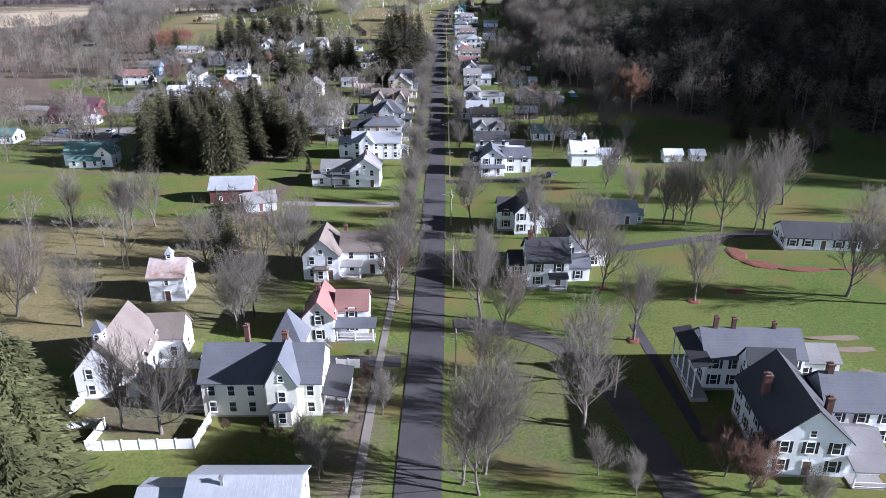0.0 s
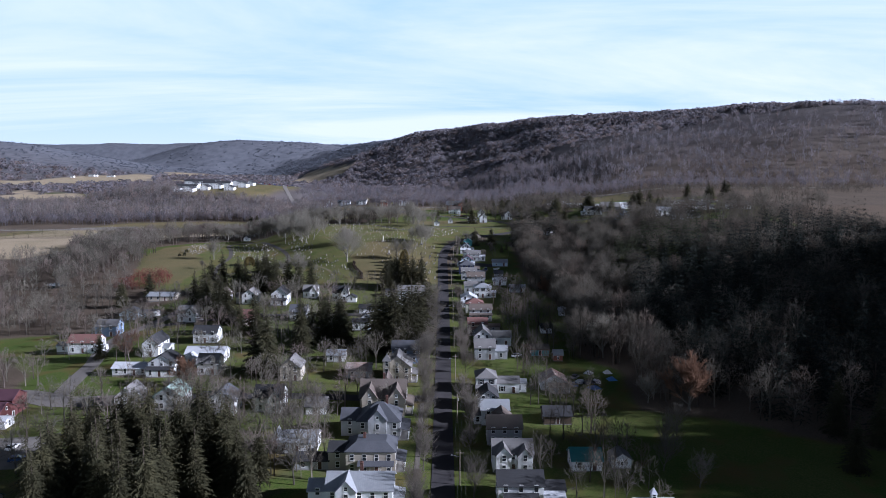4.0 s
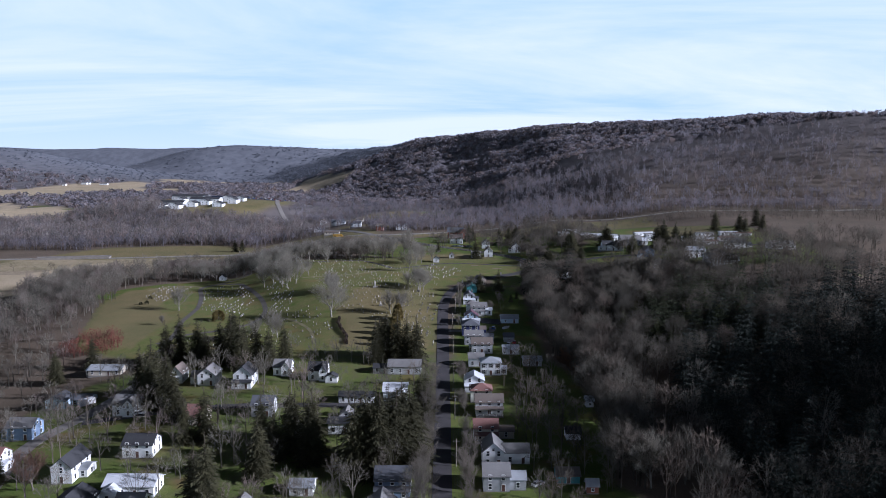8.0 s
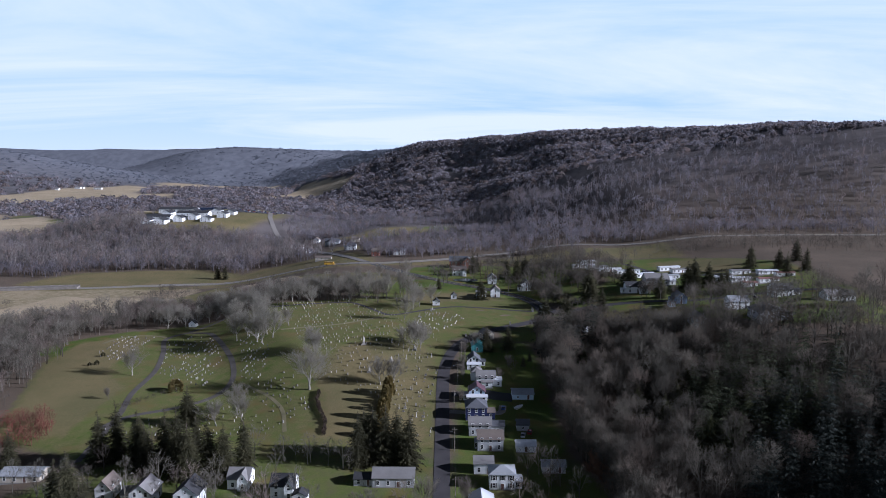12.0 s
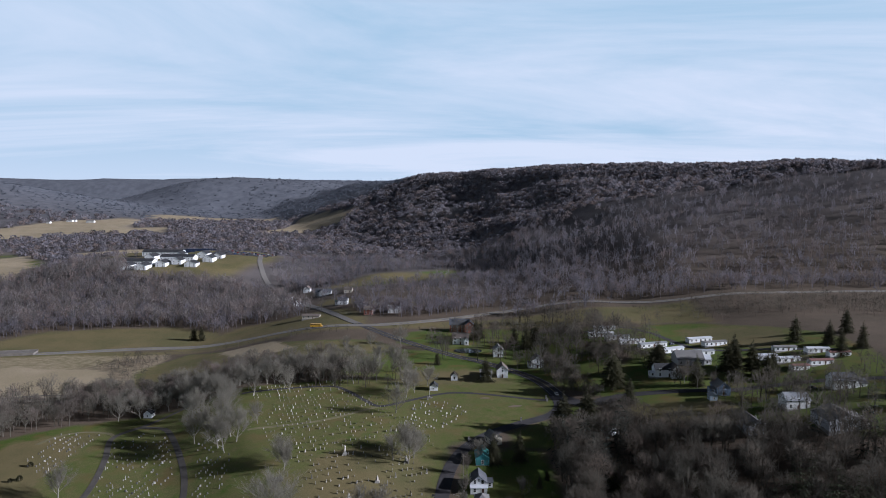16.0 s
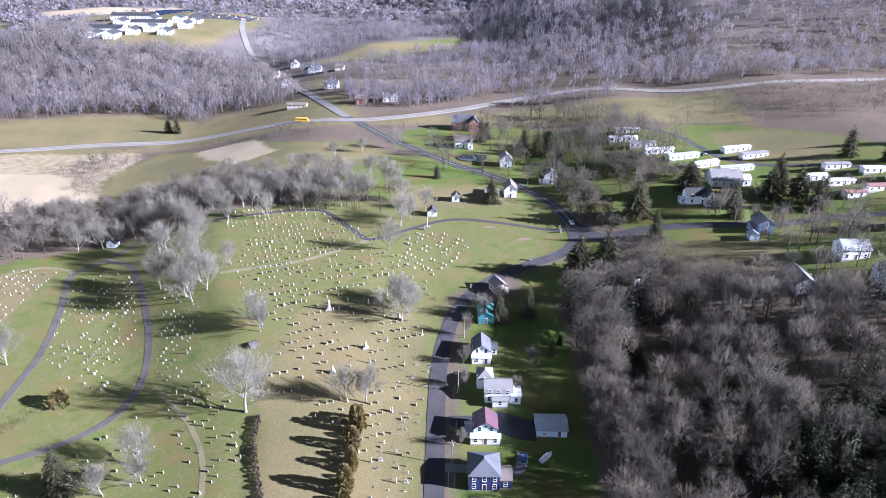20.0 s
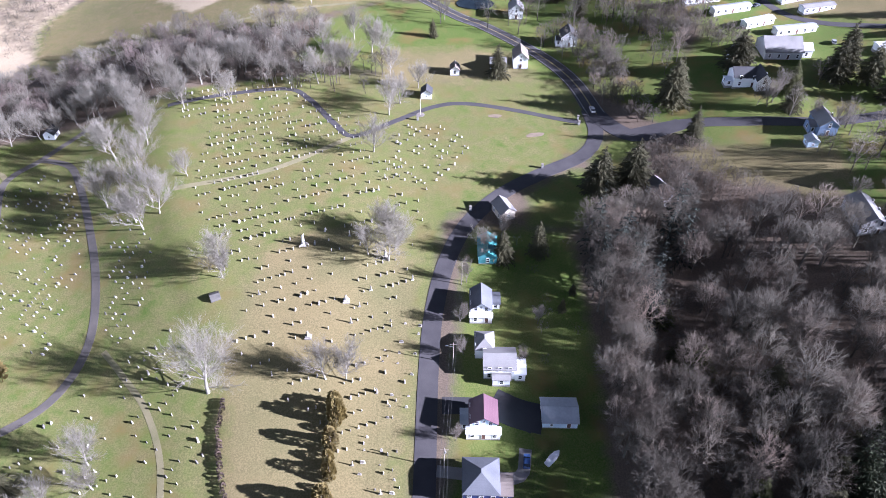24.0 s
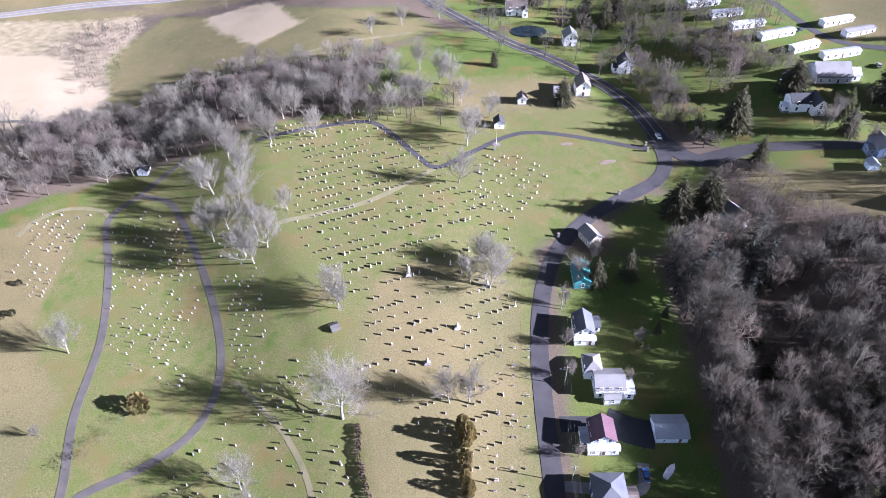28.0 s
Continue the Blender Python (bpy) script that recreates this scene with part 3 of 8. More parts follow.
REEDS = [
    [(-640, 1500), (-420, 1560), (-520, 1760), (-760, 1700)],
    [(-900, 1050), (-640, 1000), (-560, 880), (-800, 850)],
    [(-1100, 2900), (-640, 2950), (-700, 3150), (-1200, 3100)],
    [(-840, 1370), (-650, 1240), (-620, 1300), (-800, 1640)],
    [(-540, 2300), (-320, 2350), (-300, 2600), (-540, 2900)],
    [(-1250, 1900), (-820, 2300), (-900, 2550), (-1500, 2300)],
    [(-178, 838), (-145, 831), (-115, 795), (-133, 780), (-165, 802)],
    [(-1340, 2240), (-1340, 2680), (-1130, 2930), (-960, 2330), (-1180, 2270), (-1110, 1890)],
    [(-960, 1640), (-900, 1625), (-850, 1585), (-780, 1355)],
    [(-330, 590), (-240, 690), (-300, 720), (-400, 700)],
    [(-330, 800), (-247, 780), (-211, 738), (-214, 713), (-270, 710), (-340, 705)],
    [(-420, 560), (-330, 560), (-300, 640), (-330, 690), (-440, 680)],
]
# (polygon, share): a thin scatter of straw, or bare litter, over the lawns
THIN_STRAW = [([(-222, 500), (-160, 490), (-158, 545), (-180, 570), (-182, 640), (-222, 625)], 0.95), ([(-204, 712), (-228, 789), (-212, 843), (-150, 826), (-89, 808), (-60, 808), (-35, 779), (-60, 766), (-91, 746), (-135, 750), (-177, 730)], 0.72), ([(84, 642), (105, 640), (146, 634), (144, 612), (106, 616), (88, 630)], 0.75), ([(-222, 500), (-140, 470), (-6, 470), (-5, 560), (0, 604), (30, 628), (58, 650), (52, 700), (-60, 702), (-170, 664), (-222, 610)], 0.45), ([(-62, 470), (-6, 470), (-5, 560), (0, 604), (20, 650), (-20, 690), (-60, 700), (-110, 686), (-96, 612), (-74, 560)], 0.5)]
THIN_REED = [([(-204, 712), (-228, 789), (-212, 843), (-150, 826), (-89, 808), (-60, 808), (-35, 779), (-60, 766), (-91, 746), (-135, 750), (-177, 730)], 0.18), ([(-420, 700), (-250, 690), (-205, 715), (-230, 850), (-420, 830)], 0.55)]
LITTER = [
    ([(-220, 224), (-60, 218), (-96, 300), (-200, 300)], 0.35),
    ([(-24, 132), (-6, 112), (-5.5, 186), (-22, 152)], 0.55), ([(-56, 80), (-34, 80), (-34, 101), (-56, 101)], 0.6), ([(-62, 118), (-30, 112), (-28, 178), (-62, 176)], 0.5),
    ([(-104, 300), (-100, 250), (-8, 240), (-8, 470), (-60, 478), (-130, 472), (-172, 440), (-160, 390), (-100, 350)], 0.35), ([(2, 68), (26, 72), (24, 108), (3, 112)], 0.42), ([(6, 220), (50, 225), (48, 345), (46, 470), (6, 470)], 0.3), ([(-15, 62), (-6, 62), (-6, 108), (-15, 108)], 0.7),
]
WOODS = [
    [(64, 296), (84, 290), (104, 272), (124, 262), (142, 266), (152, 246), (176, 200), (190, 150), (330, 150), (330, 530), (215, 540), (168, 568), (142, 584), (126, 594), (84, 597), (50, 590), (51, 540), (51, 470), (59, 440), (65, 400), (54, 348), (67, 330)],
    [(-275, 590), (-222, 636), (-172, 670), (-112, 690), (-62, 704), (-76, 712), (-64, 752), (-91, 742), (-135, 743), (-177, 722), (-215, 700), (-300, 640)],
    [(-330, 380), (-178, 400), (-186, 480), (-205, 540), (-226, 600), (-300, 600), (-420, 560), (-420, 380)],
    [(-700, 940), (-420, 945), (-230, 972), (-125, 968), (-160, 1040), (-205, 1130), (-290, 1205), (-420, 1205), (-480, 1300), (-700, 1200)],
]


def smooth_line(pts, step=4.0):
    """Points along a polyline, rounded at its corners (Catmull-Rom)."""
    p = [np.array(q, float) for q in pts]
    p = [2 * p[0] - p[1]] + p + [2 * p[-1] - p[-2]]
    out = []
    for a, b, c, d in zip(p, p[1:], p[2:], p[3:]):
        n = max(2, int(np.hypot(*(c - b)) / step))
        for i in range(n):
            t = i / n
            out.append(0.5 * (2 * b + (c - a) * t + (2 * a - 5 * b + 4 * c - d) * t * t + (3 * b - a - 3 * c + d) * t ** 3))
    out.append(p[-2])
    return np.array(out)


def ribbon(pts, width, lift, offset=0.0, step=4.0, lanes=4, crown=0.0):
    """A strip of road laid on the land, with a little depth at its sides."""
    line = smooth_line(pts, step)
    d = np.gradient(line, axis=0)
    d /= np.linalg.norm(d, axis=1)[:, None]
    side = np.stack([d[:, 1], -d[:, 0]], 1)
    g = Geo()
    cols = np.linspace(-0.5, 0.5, lanes + 1)
    n = len(cols) + 2
    for i in range(len(line)):
        for c, drop in [(-0.5, 0.4)] + [(c, 0) for c in cols] + [(0.5, 0.4)]:
            q = line[i] + side[i] * (offset + c * width)
            g.v.append((q[0], q[1], float(height(q[0], q[1])) + lift - drop + crown * (0.25 - c * c)))
    for i in range(len(line) - 1):
        for j in range(n - 1):
            g.f.append((i * n + j, i * n + j + 1, (i + 1) * n + j + 1, (i + 1) * n + j))
    return g


# ---- the land ----
def graded(lo, hi, a, b, step, growth=1.055):
    """Grid lines: even between lo and hi, wider and wider out to a and b."""
    mid = list(np.arange(lo, hi + 0.1, step))
    up, d = [], step
    while (up or mid)[-1] < b:
        d *= growth
        up.append((up or mid)[-1] + d)
    down, d = [], step
    while (down or mid[:1])[-1] > a:
        d *= growth
        down.append((down or mid[:1])[-1] - d)
    return np.array(down[::-1] + mid + up)


LAND_X, LAND_Y = graded(-240, 240, -4200, 4200, 3.0, 1.04), graded(40, 720, -900, 5200, 3.0, 1.038)
LAND_Z = height(*np.meshgrid(LAND_X, LAND_Y))


def land(x, y):
    """The height of the land sheet itself, between its grid lines."""
    i = np.clip(np.searchsorted(LAND_X, x) - 1, 0, len(LAND_X) - 2)
    j = np.clip(np.searchsorted(LAND_Y, y) - 1, 0, len(LAND_Y) - 2)
    u, v = (x - LAND_X[i]) / (LAND_X[i + 1] - LAND_X[i]), (y - LAND_Y[j]) / (LAND_Y[j + 1] - LAND_Y[j])
    return (LAND_Z[j, i] * (1 - u) + LAND_Z[j, i + 1] * u) * (1 - v) + (LAND_Z[j + 1, i] * (1 - u) + LAND_Z[j + 1, i + 1] * u) * v


def build_land():
    xs, ys = LAND_X, LAND_Y
    X, Y = np.meshgrid(xs, ys)
    Z = LAND_Z
    v = np.stack([X, Y, Z], -1).reshape(-1, 3)
    nx, ny = len(xs), len(ys)
    i = (np.arange(ny - 1)[:, None] * nx + np.arange(nx - 1)[None]).ravel()
    f = np.concatenate([np.stack([i, i + 1, i + nx + 1], 1), np.stack([i, i + nx + 1, i + nx], 1)])
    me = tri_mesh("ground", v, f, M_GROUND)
    x, y = v[:, 0], v[:, 1]
    wob = 5 * np.sin(x / 13.0) * np.sin(y / 17.0)
    lawn, straw, reed = np.zeros(len(v)), np.zeros(len(v)), np.zeros(len(v))
    for p in LAWNS:
        lawn = np.maximum(lawn, inside(x + wob * 0.4, y + wob * 0.3, p, 5 + 0.012 * y.clip(0)))
    for p in STRAWS:
        straw = np.maximum(straw, inside(x + wob * 0.6, y + wob * 0.6, p, 14 + 0.012 * y.clip(0)))
    for p in REEDS:
        reed = np.maximum(reed, inside(x + wob, y + wob, p, 9))
    for p, share in THIN_STRAW:
        straw = np.maximum(straw, share * inside(x, y, p, 8))
    for p, share in THIN_REED:
        reed = np.maximum(reed, share * inside(x + wob, y + wob, p, 10))
    for p, share in LITTER:
        lawn = lawn * (1 - share * inside(x + wob * 0.5, y + wob * 0.5, p, 8))
    for p in WOODS:
        cut = 1 - inside(x, y, p, 10)
        lawn, straw, reed = lawn * cut, straw * cut, reed * cut
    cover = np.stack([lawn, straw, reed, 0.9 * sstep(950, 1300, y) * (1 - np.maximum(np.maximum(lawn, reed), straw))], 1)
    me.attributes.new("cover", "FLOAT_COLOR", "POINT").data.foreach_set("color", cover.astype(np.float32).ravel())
    me.polygons.foreach_set("use_smooth", [True] * len(me.polygons))
    tagged(new("ground", me), "rolling valley land of lawns, dry fields and leaf litter", "ground", kind="structure")


build_land()


def road(name, pts, width, mat, lift, label, category="road", **kw):
    g = ribbon(pts, width, lift, **kw)
    return tagged(new(name, g.mesh(name, mat)), label, category, kind="structure")


STREET = [(-3.2, -150), (-3.2, 60), (-2.8, 110), (-2.3, 200), (-2.4, 300), (-2.6, 420), (-3, 500), (-3.2, 543), (-2, 566), (2, 587), (9, 604), (21, 619), (37, 631), (54, 642), (60, 655), (59, 672)]
road("road", STREET, 6.0, M_ASPHALT, 0.10, "straight worn grey asphalt village street")
COUNTRY = [(93, 655), (74, 651), (62, 668), (55, 696), (42, 721), (18, 749), (1, 764), (-38, 811), (-61, 845), (-80, 874)]
road("road", COUNTRY, 7.5, M_ASPHALT, 0.12, "asphalt country road leading to the highway crossing")
# sky glare on this stretch is given as a paler asphalt colour
road("road", [(-78, 872), (-87, 886), (-116, 949), (-150, 1030), (-184, 1119), (-215, 1180), (-247, 1232), (-278, 1310), (-300, 1400)], 7.0, M_HIGHWAY, 0.36, "country road climbing from the highway crossing, paled for sky glare")
road("road", [(71, 652), (93, 655), (118, 652), (146, 650), (190, 655), (240, 640)], 6, M_ASPHALT, 0.09, "asphalt lane past scattered houses")
HIGHWAY = [(-900, 745), (-600, 795), (-410, 832), (-335, 847), (-261, 869), (-176, 876), (-84, 863), (-44, 872), (5, 900), (52, 935), (100, 941), (150, 928), (190, 914), (232, 909), (285, 912), (350, 922), (480, 935), (760, 960)]
road("highway", HIGHWAY, 9.6, M_HIGHWAY, 0.35, "pale two-lane highway across the valley", step=10)
road("road", [(2, 115.5), (8, 115.5), (13, 112.5), (20, 107), (24.5, 99), (27, 90), (28.5, 80), (30, 66), (32, 40)], 4.6, M_LANE, 0.08, "curving asphalt side lane between lawns", step=2)
road("road", [(-2, 304), (-30, 304.5), (-54, 306), (-90, 305), (-112, 304)], 5.2, M_ASPHALT, 0.07, "village cross street of worn asphalt")
road("road", [(-136, 309), (-138, 320), (-140, 332), (-142, 346), (-147, 364), (-149, 385), (-142, 408), (-136, 440)], 6.4, M_HIGHWAY, 0.06, "back street of worn asphalt behind the houses")
road("road", [(-110, 304), (-124, 303), (-136, 305), (-150, 312), (-190, 320)], 9.5, M_HIGHWAY, 0.085, "pale worn road junction at the village edge")
road("road", [(-140, 400), (-100, 408), (-60, 411), (-4, 410)], 4.6, M_ASPHALT, 0.07, "narrow cross street between back yards")
road("road", [(-150, 496), (-141, 510), (-124, 520), (-112, 533), (-109, 553), (-116, 578), (-128, 604), (-141, 628), (-150, 641), (-159, 646), (-166, 647)], 2.8, M_LANE, 0.07, "narrow curving drive among the graves", step=2)
road("road", [(-144, 470), (-145, 495), (-147, 514), (-152, 537), (-154, 568), (-163, 602), (-172, 626), (-172, 636), (-166, 646), (-161, 656), (-150, 672)], 2.8, M_LANE, 0.085, "narrow gravelly drive past the old graves", step=2)
road("road", [(-172.5, 633), (-179, 638), (-193, 639), (-203, 632), (-207, 622)], 2.2, M_TRACK, 0.06, "worn track turning off the graveyard drive", step=2)
road("road", [(-227, 708), (-200, 716), (-176, 731), (-148, 743), (-119, 752), (-78, 768), (-50, 776)], 2.2, M_TRACK, 0.06, "worn farm track along the meadow's edge", step=4)
road("road", [(-300, 700), (-256, 712), (-227, 708)], 2.6, M_LANE, 0.06, "farm lane through the dry field", step=4)
road("road", [(-118, 672), (-95, 681), (-70, 686), (-59, 678), (-46, 660), (-37, 651), (-22, 662), (-6, 674), (8, 677), (30, 672), (55, 663)], 2.6, M_ASPHALT, 0.07, "narrow gravelly drive on the graveyard hill", step=2)
road("road", [(-103, 549), (-92, 538), (-83, 528), (-74, 512), (-68, 490)], 1.8, M_TRACK, 0.05, "worn grassy track among the graves", step=3)
road("road", [(-38, 650), (-65, 629), (-99, 617)], 2.3, M_TRACK, 0.05, "worn track across the graveyard", step=3)
road("road", [(95, 806), (128, 812), (146, 790), (152, 770), (160, 745), (174, 732), (205, 720), (240, 700)], 4.5, M_ASPHALT, 0.06, "loop lane of the trailer park", step=4)
road("driveway", [(-12, 184), (-25, 184), (-44, 185)], 3.4, M_GRAVEL, 0.06, "gravel driveway beside a lawn", "driveway")
road("driveway", [(1, 531), (10, 531), (18, 530), (27, 525)], 5.5, M_ASPHALT_NEW, 0.06, "fresh blacktop driveway beside a maroon-roofed house", "driveway", step=2)
road("driveway", [(0, 511), (12, 510), (22, 510), (24, 518)], 3.4, M_GRAVEL, 0.06, "gravel driveway with parked car and boat", "driveway", step=2)
# this walk lies in shade; its dark asphalt colour stands in for that
road("driveway", [(34.5, 114), (35, 101), (35.5, 89), (36, 80)], 1.7, M_ASPHALT, 0.05, "narrow walk beside a large white house, coloured dark for shade", "path", step=2)
road("driveway", [(1, 147), (14, 147), (40, 149), (70, 155), (110, 158)], 3.2, M_ASPHALT, 0.06, "long driveway crossing the back lawns", "driveway", step=3)
road("driveway", [(-7, 103), (-20, 103), (-34, 104), (-40, 103)], 3.4, M_ASPHALT, 0.06, "driveway between two neighbouring houses", "driveway", step=2)
road("driveway", [(1, 205), (16, 205), (30, 207), (34, 212)], 3.2, M_ASPHALT_NEW, 0.06, "dark driveway to a white barn", "driveway", step=2)
road("pavement", [(-11.2, 60), (-11, 76), (-10.4, 111), (-10, 129), (-9.6, 180)], 1.25, M_CONCRETE, 0.08, "cracked concrete pavement along the street", "pavement", step=3)
road("pavement", [(-9.6, 188), (-9.4, 240), (-9.4, 300)], 1.4, M_CONCRETE, 0.08, "cracked concrete pavement along the street", "pavement", step=3)
for off in (-3.3, 3.3):
    road("road_marking", COUNTRY[2:], 0.16, M_PAINT_WHITE, 0.15, "white edge line of the country road", "road marking", lanes=1, offset=off, step=4)
road("road_marking", COUNTRY[2:], 0.22, M_PAINT, 0.15, "yellow centre line of the country road", "road marking", lanes=1, step=4)
road("driveway", [(15, 532.5), (22, 529), (29.5, 527)], 9.5, M_ASPHALT_NEW, 0.075, "broad blacktop apron before a garage", "driveway", step=2)
for off in (-4.0, 4.0):
    road("road_marking", HIGHWAY, 0.25, M_PAINT_WHITE, 0.38, "white highway edge line", "road marking", lanes=1, offset=off, step=10)
road("road_marking", HIGHWAY, 0.3, M_PAINT, 0.38, "yellow highway centre line", "road marking", lanes=1, step=10)


def field_clear(x, y):
    """1 where fields and lawns keep the woods away."""
    c = np.zeros(np.shape(x))
    for p in LAWNS + STRAWS + REEDS:
        c = np.maximum(c, inside(x, y, p, 4))
    return c


def road_clear(x, y):
    near = np.full(np.shape(x), 1e9)
    for pts, w in ((HIGHWAY, 20), ([(74, 651), (42, 721), (1, 764), (-61, 845), (-116, 949), (-184, 1119), (-247, 1232), (-300, 1400)], 11)):
        for q in smooth_line(pts, 10):
            near = np.minimum(near, np.hypot(x - q[0], y - q[1]) - w)
    return near < 0




# ---- houses ----
def window_mesh(w, h):
    g = Geo()
    t = 0.11
    g.box(-w / 2 - t, -w / 2, -0.07, 0.05, -t, h + t).box(w / 2, w / 2 + t, -0.07, 0.05, -t, h + t)
    g.box(-w / 2, w / 2, -0.07, 0.05, h, h + t * 1.6).box(-w / 2 - t, w / 2 + t, -0.11, 0.05, -t - 0.05, 0)
    g.box(-w / 2, w / 2, -0.05, 0.05, h / 2 - 0.035, h / 2 + 0.035)
    return g.mesh("window", M_TRIM)


WINDOW = {k: (window_mesh(*k), Geo().box(-k[0] / 2, k[0] / 2, -0.02, 0.03, 0, k[1]).mesh("pane", M_GLASS)) for k in ((0.95, 1.6), (1.3, 1.25), (0.7, 0.9), (1.9, 1.4))}
SHUTTER = Geo().box(-0.2, 0.2, -0.06, 0.02, -0.05, 1.65).mesh("shutter", M_SHUTTER)
DOOR = Geo().box(-0.5, 0.5, -0.06, 0.03, 0, 2.1).mesh("door", M_DOOR)
DOOR_FRAME = Geo().box(-0.64, -0.5, -0.09, 0.03, 0, 2.25).box(0.5, 0.64, -0.09, 0.03, 0, 2.25).box(-0.5, 0.5, -0.09, 0.03, 2.1, 2.25).mesh("door_frame", M_TRIM)
BARN_DOOR = Geo().box(-1.4, 1.4, -0.08, 0.02, 0, 2.6).box(-1.4, -1.28, -0.12, -0.08, 0, 2.6).box(1.28, 1.4, -0.12, -0.08, 0, 2.6).box(-1.28, 1.28, -0.12, -0.08, 1.25, 1.37).mesh("garage_door", M_TRIM)
POST = Geo().box(-0.09, 0.09, -0.09, 0.09, 0, 2.35).box(-0.14, 0.14, -0.14, 0.14, 2.35, 2.5).box(-0.13, 0.13, -0.13, 0.13, 0, 0.16).mesh("post", M_TRIM)


def wall_on(face, x0, x1, y0, y1, along):
    """A pose on a face of a block, along metres from its middle."""
    cx, cy = (x0 + x1) / 2, (y0 + y1) / 2
    if face == "front":
        return pose(cx + along, y0, 0)
    if face == "back":
        return pose(cx - along, y1, 0, 0, 0, 180)
    if face == "right":
        return pose(x1, cy + along, 0, 0, 0, 90)
    return pose(x0, cy - along, 0, 0, 0, -90)


def put_window(home, m, z, size=(0.95, 1.6), shutters=False):
    frame_me, pane_me = WINDOW[size]
    w = part("window", frame_me, home, m=m @ pose(0, 0, z))
    part("pane", pane_me, w)
    if shutters:
        for s in (-1, 1):
            part("shutter", SHUTTER, w, "black louvred shutter", pose(s * (size[0] / 2 + 0.32), 0, 0))


def block(home, x0, x1, y0, y1, eaves, rise, ridge, wall, roof, name="wall", base=-1.2, over=0.4, hip=0.0):
    """Walls with gables or a hip, and the roof that lies on them."""
    g, r = Geo(), Geo()
    th = 0.2
    if ridge in "xy":
        lo, hi = (y0, y1) if ridge == "x" else (x0, x1)
        a, b = (x0, x1) if ridge == "x" else (y0, y1)
        mid = (lo + hi) / 2
        g.slab([(lo, base), (hi, base), (hi, eaves), (mid, eaves + rise), (lo, eaves)], a, b, ridge)
        k = rise / (mid - lo)
        prof = [(lo - over, eaves - over * k + 0.02), (mid, eaves + rise + 0.02), (hi + over, eaves - over * k + 0.02),
                (hi + over, eaves - over * k + 0.02 + th), (mid, eaves + rise + 0.02 + th * 1.1), (lo - over, eaves - over * k + 0.02 + th)]
        r.slab(prof, a - over, b + over, ridge)
    else:
        g.box(x0, x1, y0, y1, base, eaves)
        e = eaves + 0.02
        X0, X1, Y0, Y1 = x0 - over, x1 + over, y0 - over, y1 + over
        run = min(X1 - X0, Y1 - Y0) / 2 * (0.55 if ridge == "flat" else 1.0)
        k = len(r.v)
        cut = run - 0.05
        r.v += [(X0, Y0, e - 0.15), (X1, Y0, e - 0.15), (X1, Y1, e - 0.15), (X0, Y1, e - 0.15), (X0, Y0, e), (X1, Y0, e), (X1, Y1, e), (X0, Y1, e),
                (X0 + cut, Y0 + cut, e + rise), (X1 - cut, Y0 + cut, e + rise), (X1 - cut, Y1 - cut, e + rise), (X0 + cut, Y1 - cut, e + rise)]
        r.f += [(0, 3, 2, 1), (0, 1, 5, 4), (1, 2, 6, 5), (2, 3, 7, 6), (3, 0, 4, 7), (4, 5, 9, 8), (5, 6, 10, 9), (6, 7, 11, 10), (7, 4, 8, 11), (8, 9, 10, 11)]
    part(name, g.mesh(name, SIDING[wall]), home)
    part(name.replace("wall", "roof"), r.mesh("roof", ROOFING[roof]), home)
    f = Geo().box(x0 - 0.06, x1 + 0.06, y0 - 0.06, y1 + 0.06, base - 0.6, 0.25)
    part("foundation", f.mesh("foundation", M_STONE), home)


def windows_on(home, x0, x1, y0, y1, eaves, faces, shutters=False, size=(0.95, 1.6), floors=None, gap=2.7, gable=None, rise=0):
    floors = floors or max(1, int(round((eaves - 0.2) / 2.8)))
    for face in faces:
        length = (x1 - x0) if face in ("front", "back") else (y1 - y0)
        n = max(1, int((length - 0.8) / gap))
        for fl in range(floors):
            for i in range(n):
                along = (i - (n - 1) / 2) * length / n
                if fl == 0 and face == "front" and i == n // 2 and length > 6:
                    m = wall_on(face, x0, x1, y0, y1, along)
                    d = part("door", DOOR, home, m=m @ pose(0, 0, 0.3))
                    part("door_frame", DOOR_FRAME, d)
                    continue
                put_window(home, wall_on(face, x0, x1, y0, y1, along), 0.95 + fl * 2.75, size, shutters)
        if gable and ((gable == "y" and face in ("front", "back")) or (gable == "x" and face in ("left", "right"))) and rise > 2.2:
            put_window(home, wall_on(face, x0, x1, y0, y1, 0), eaves + rise * 0.12, (0.7, 0.9))


def chimney(home, x, y, z0, z1, s=0.35):
    g = Geo().box(x - s, x + s, y - s, y + s, z0, z1).box(x - s - 0.08, x + s + 0.08, y - s - 0.08, y + s + 0.08, z1, z1 + 0.2)
    g.box(x - s * 0.5, x + s * 0.5, y - s * 0.5, y + s * 0.5, z1 + 0.2, z1 + 0.45)
    part("chimney", g.mesh("chimney", M_BRICK if s > 0.2 else M_RIM), home, "brick chimney" if s > 0.2 else "metal vent pipe")


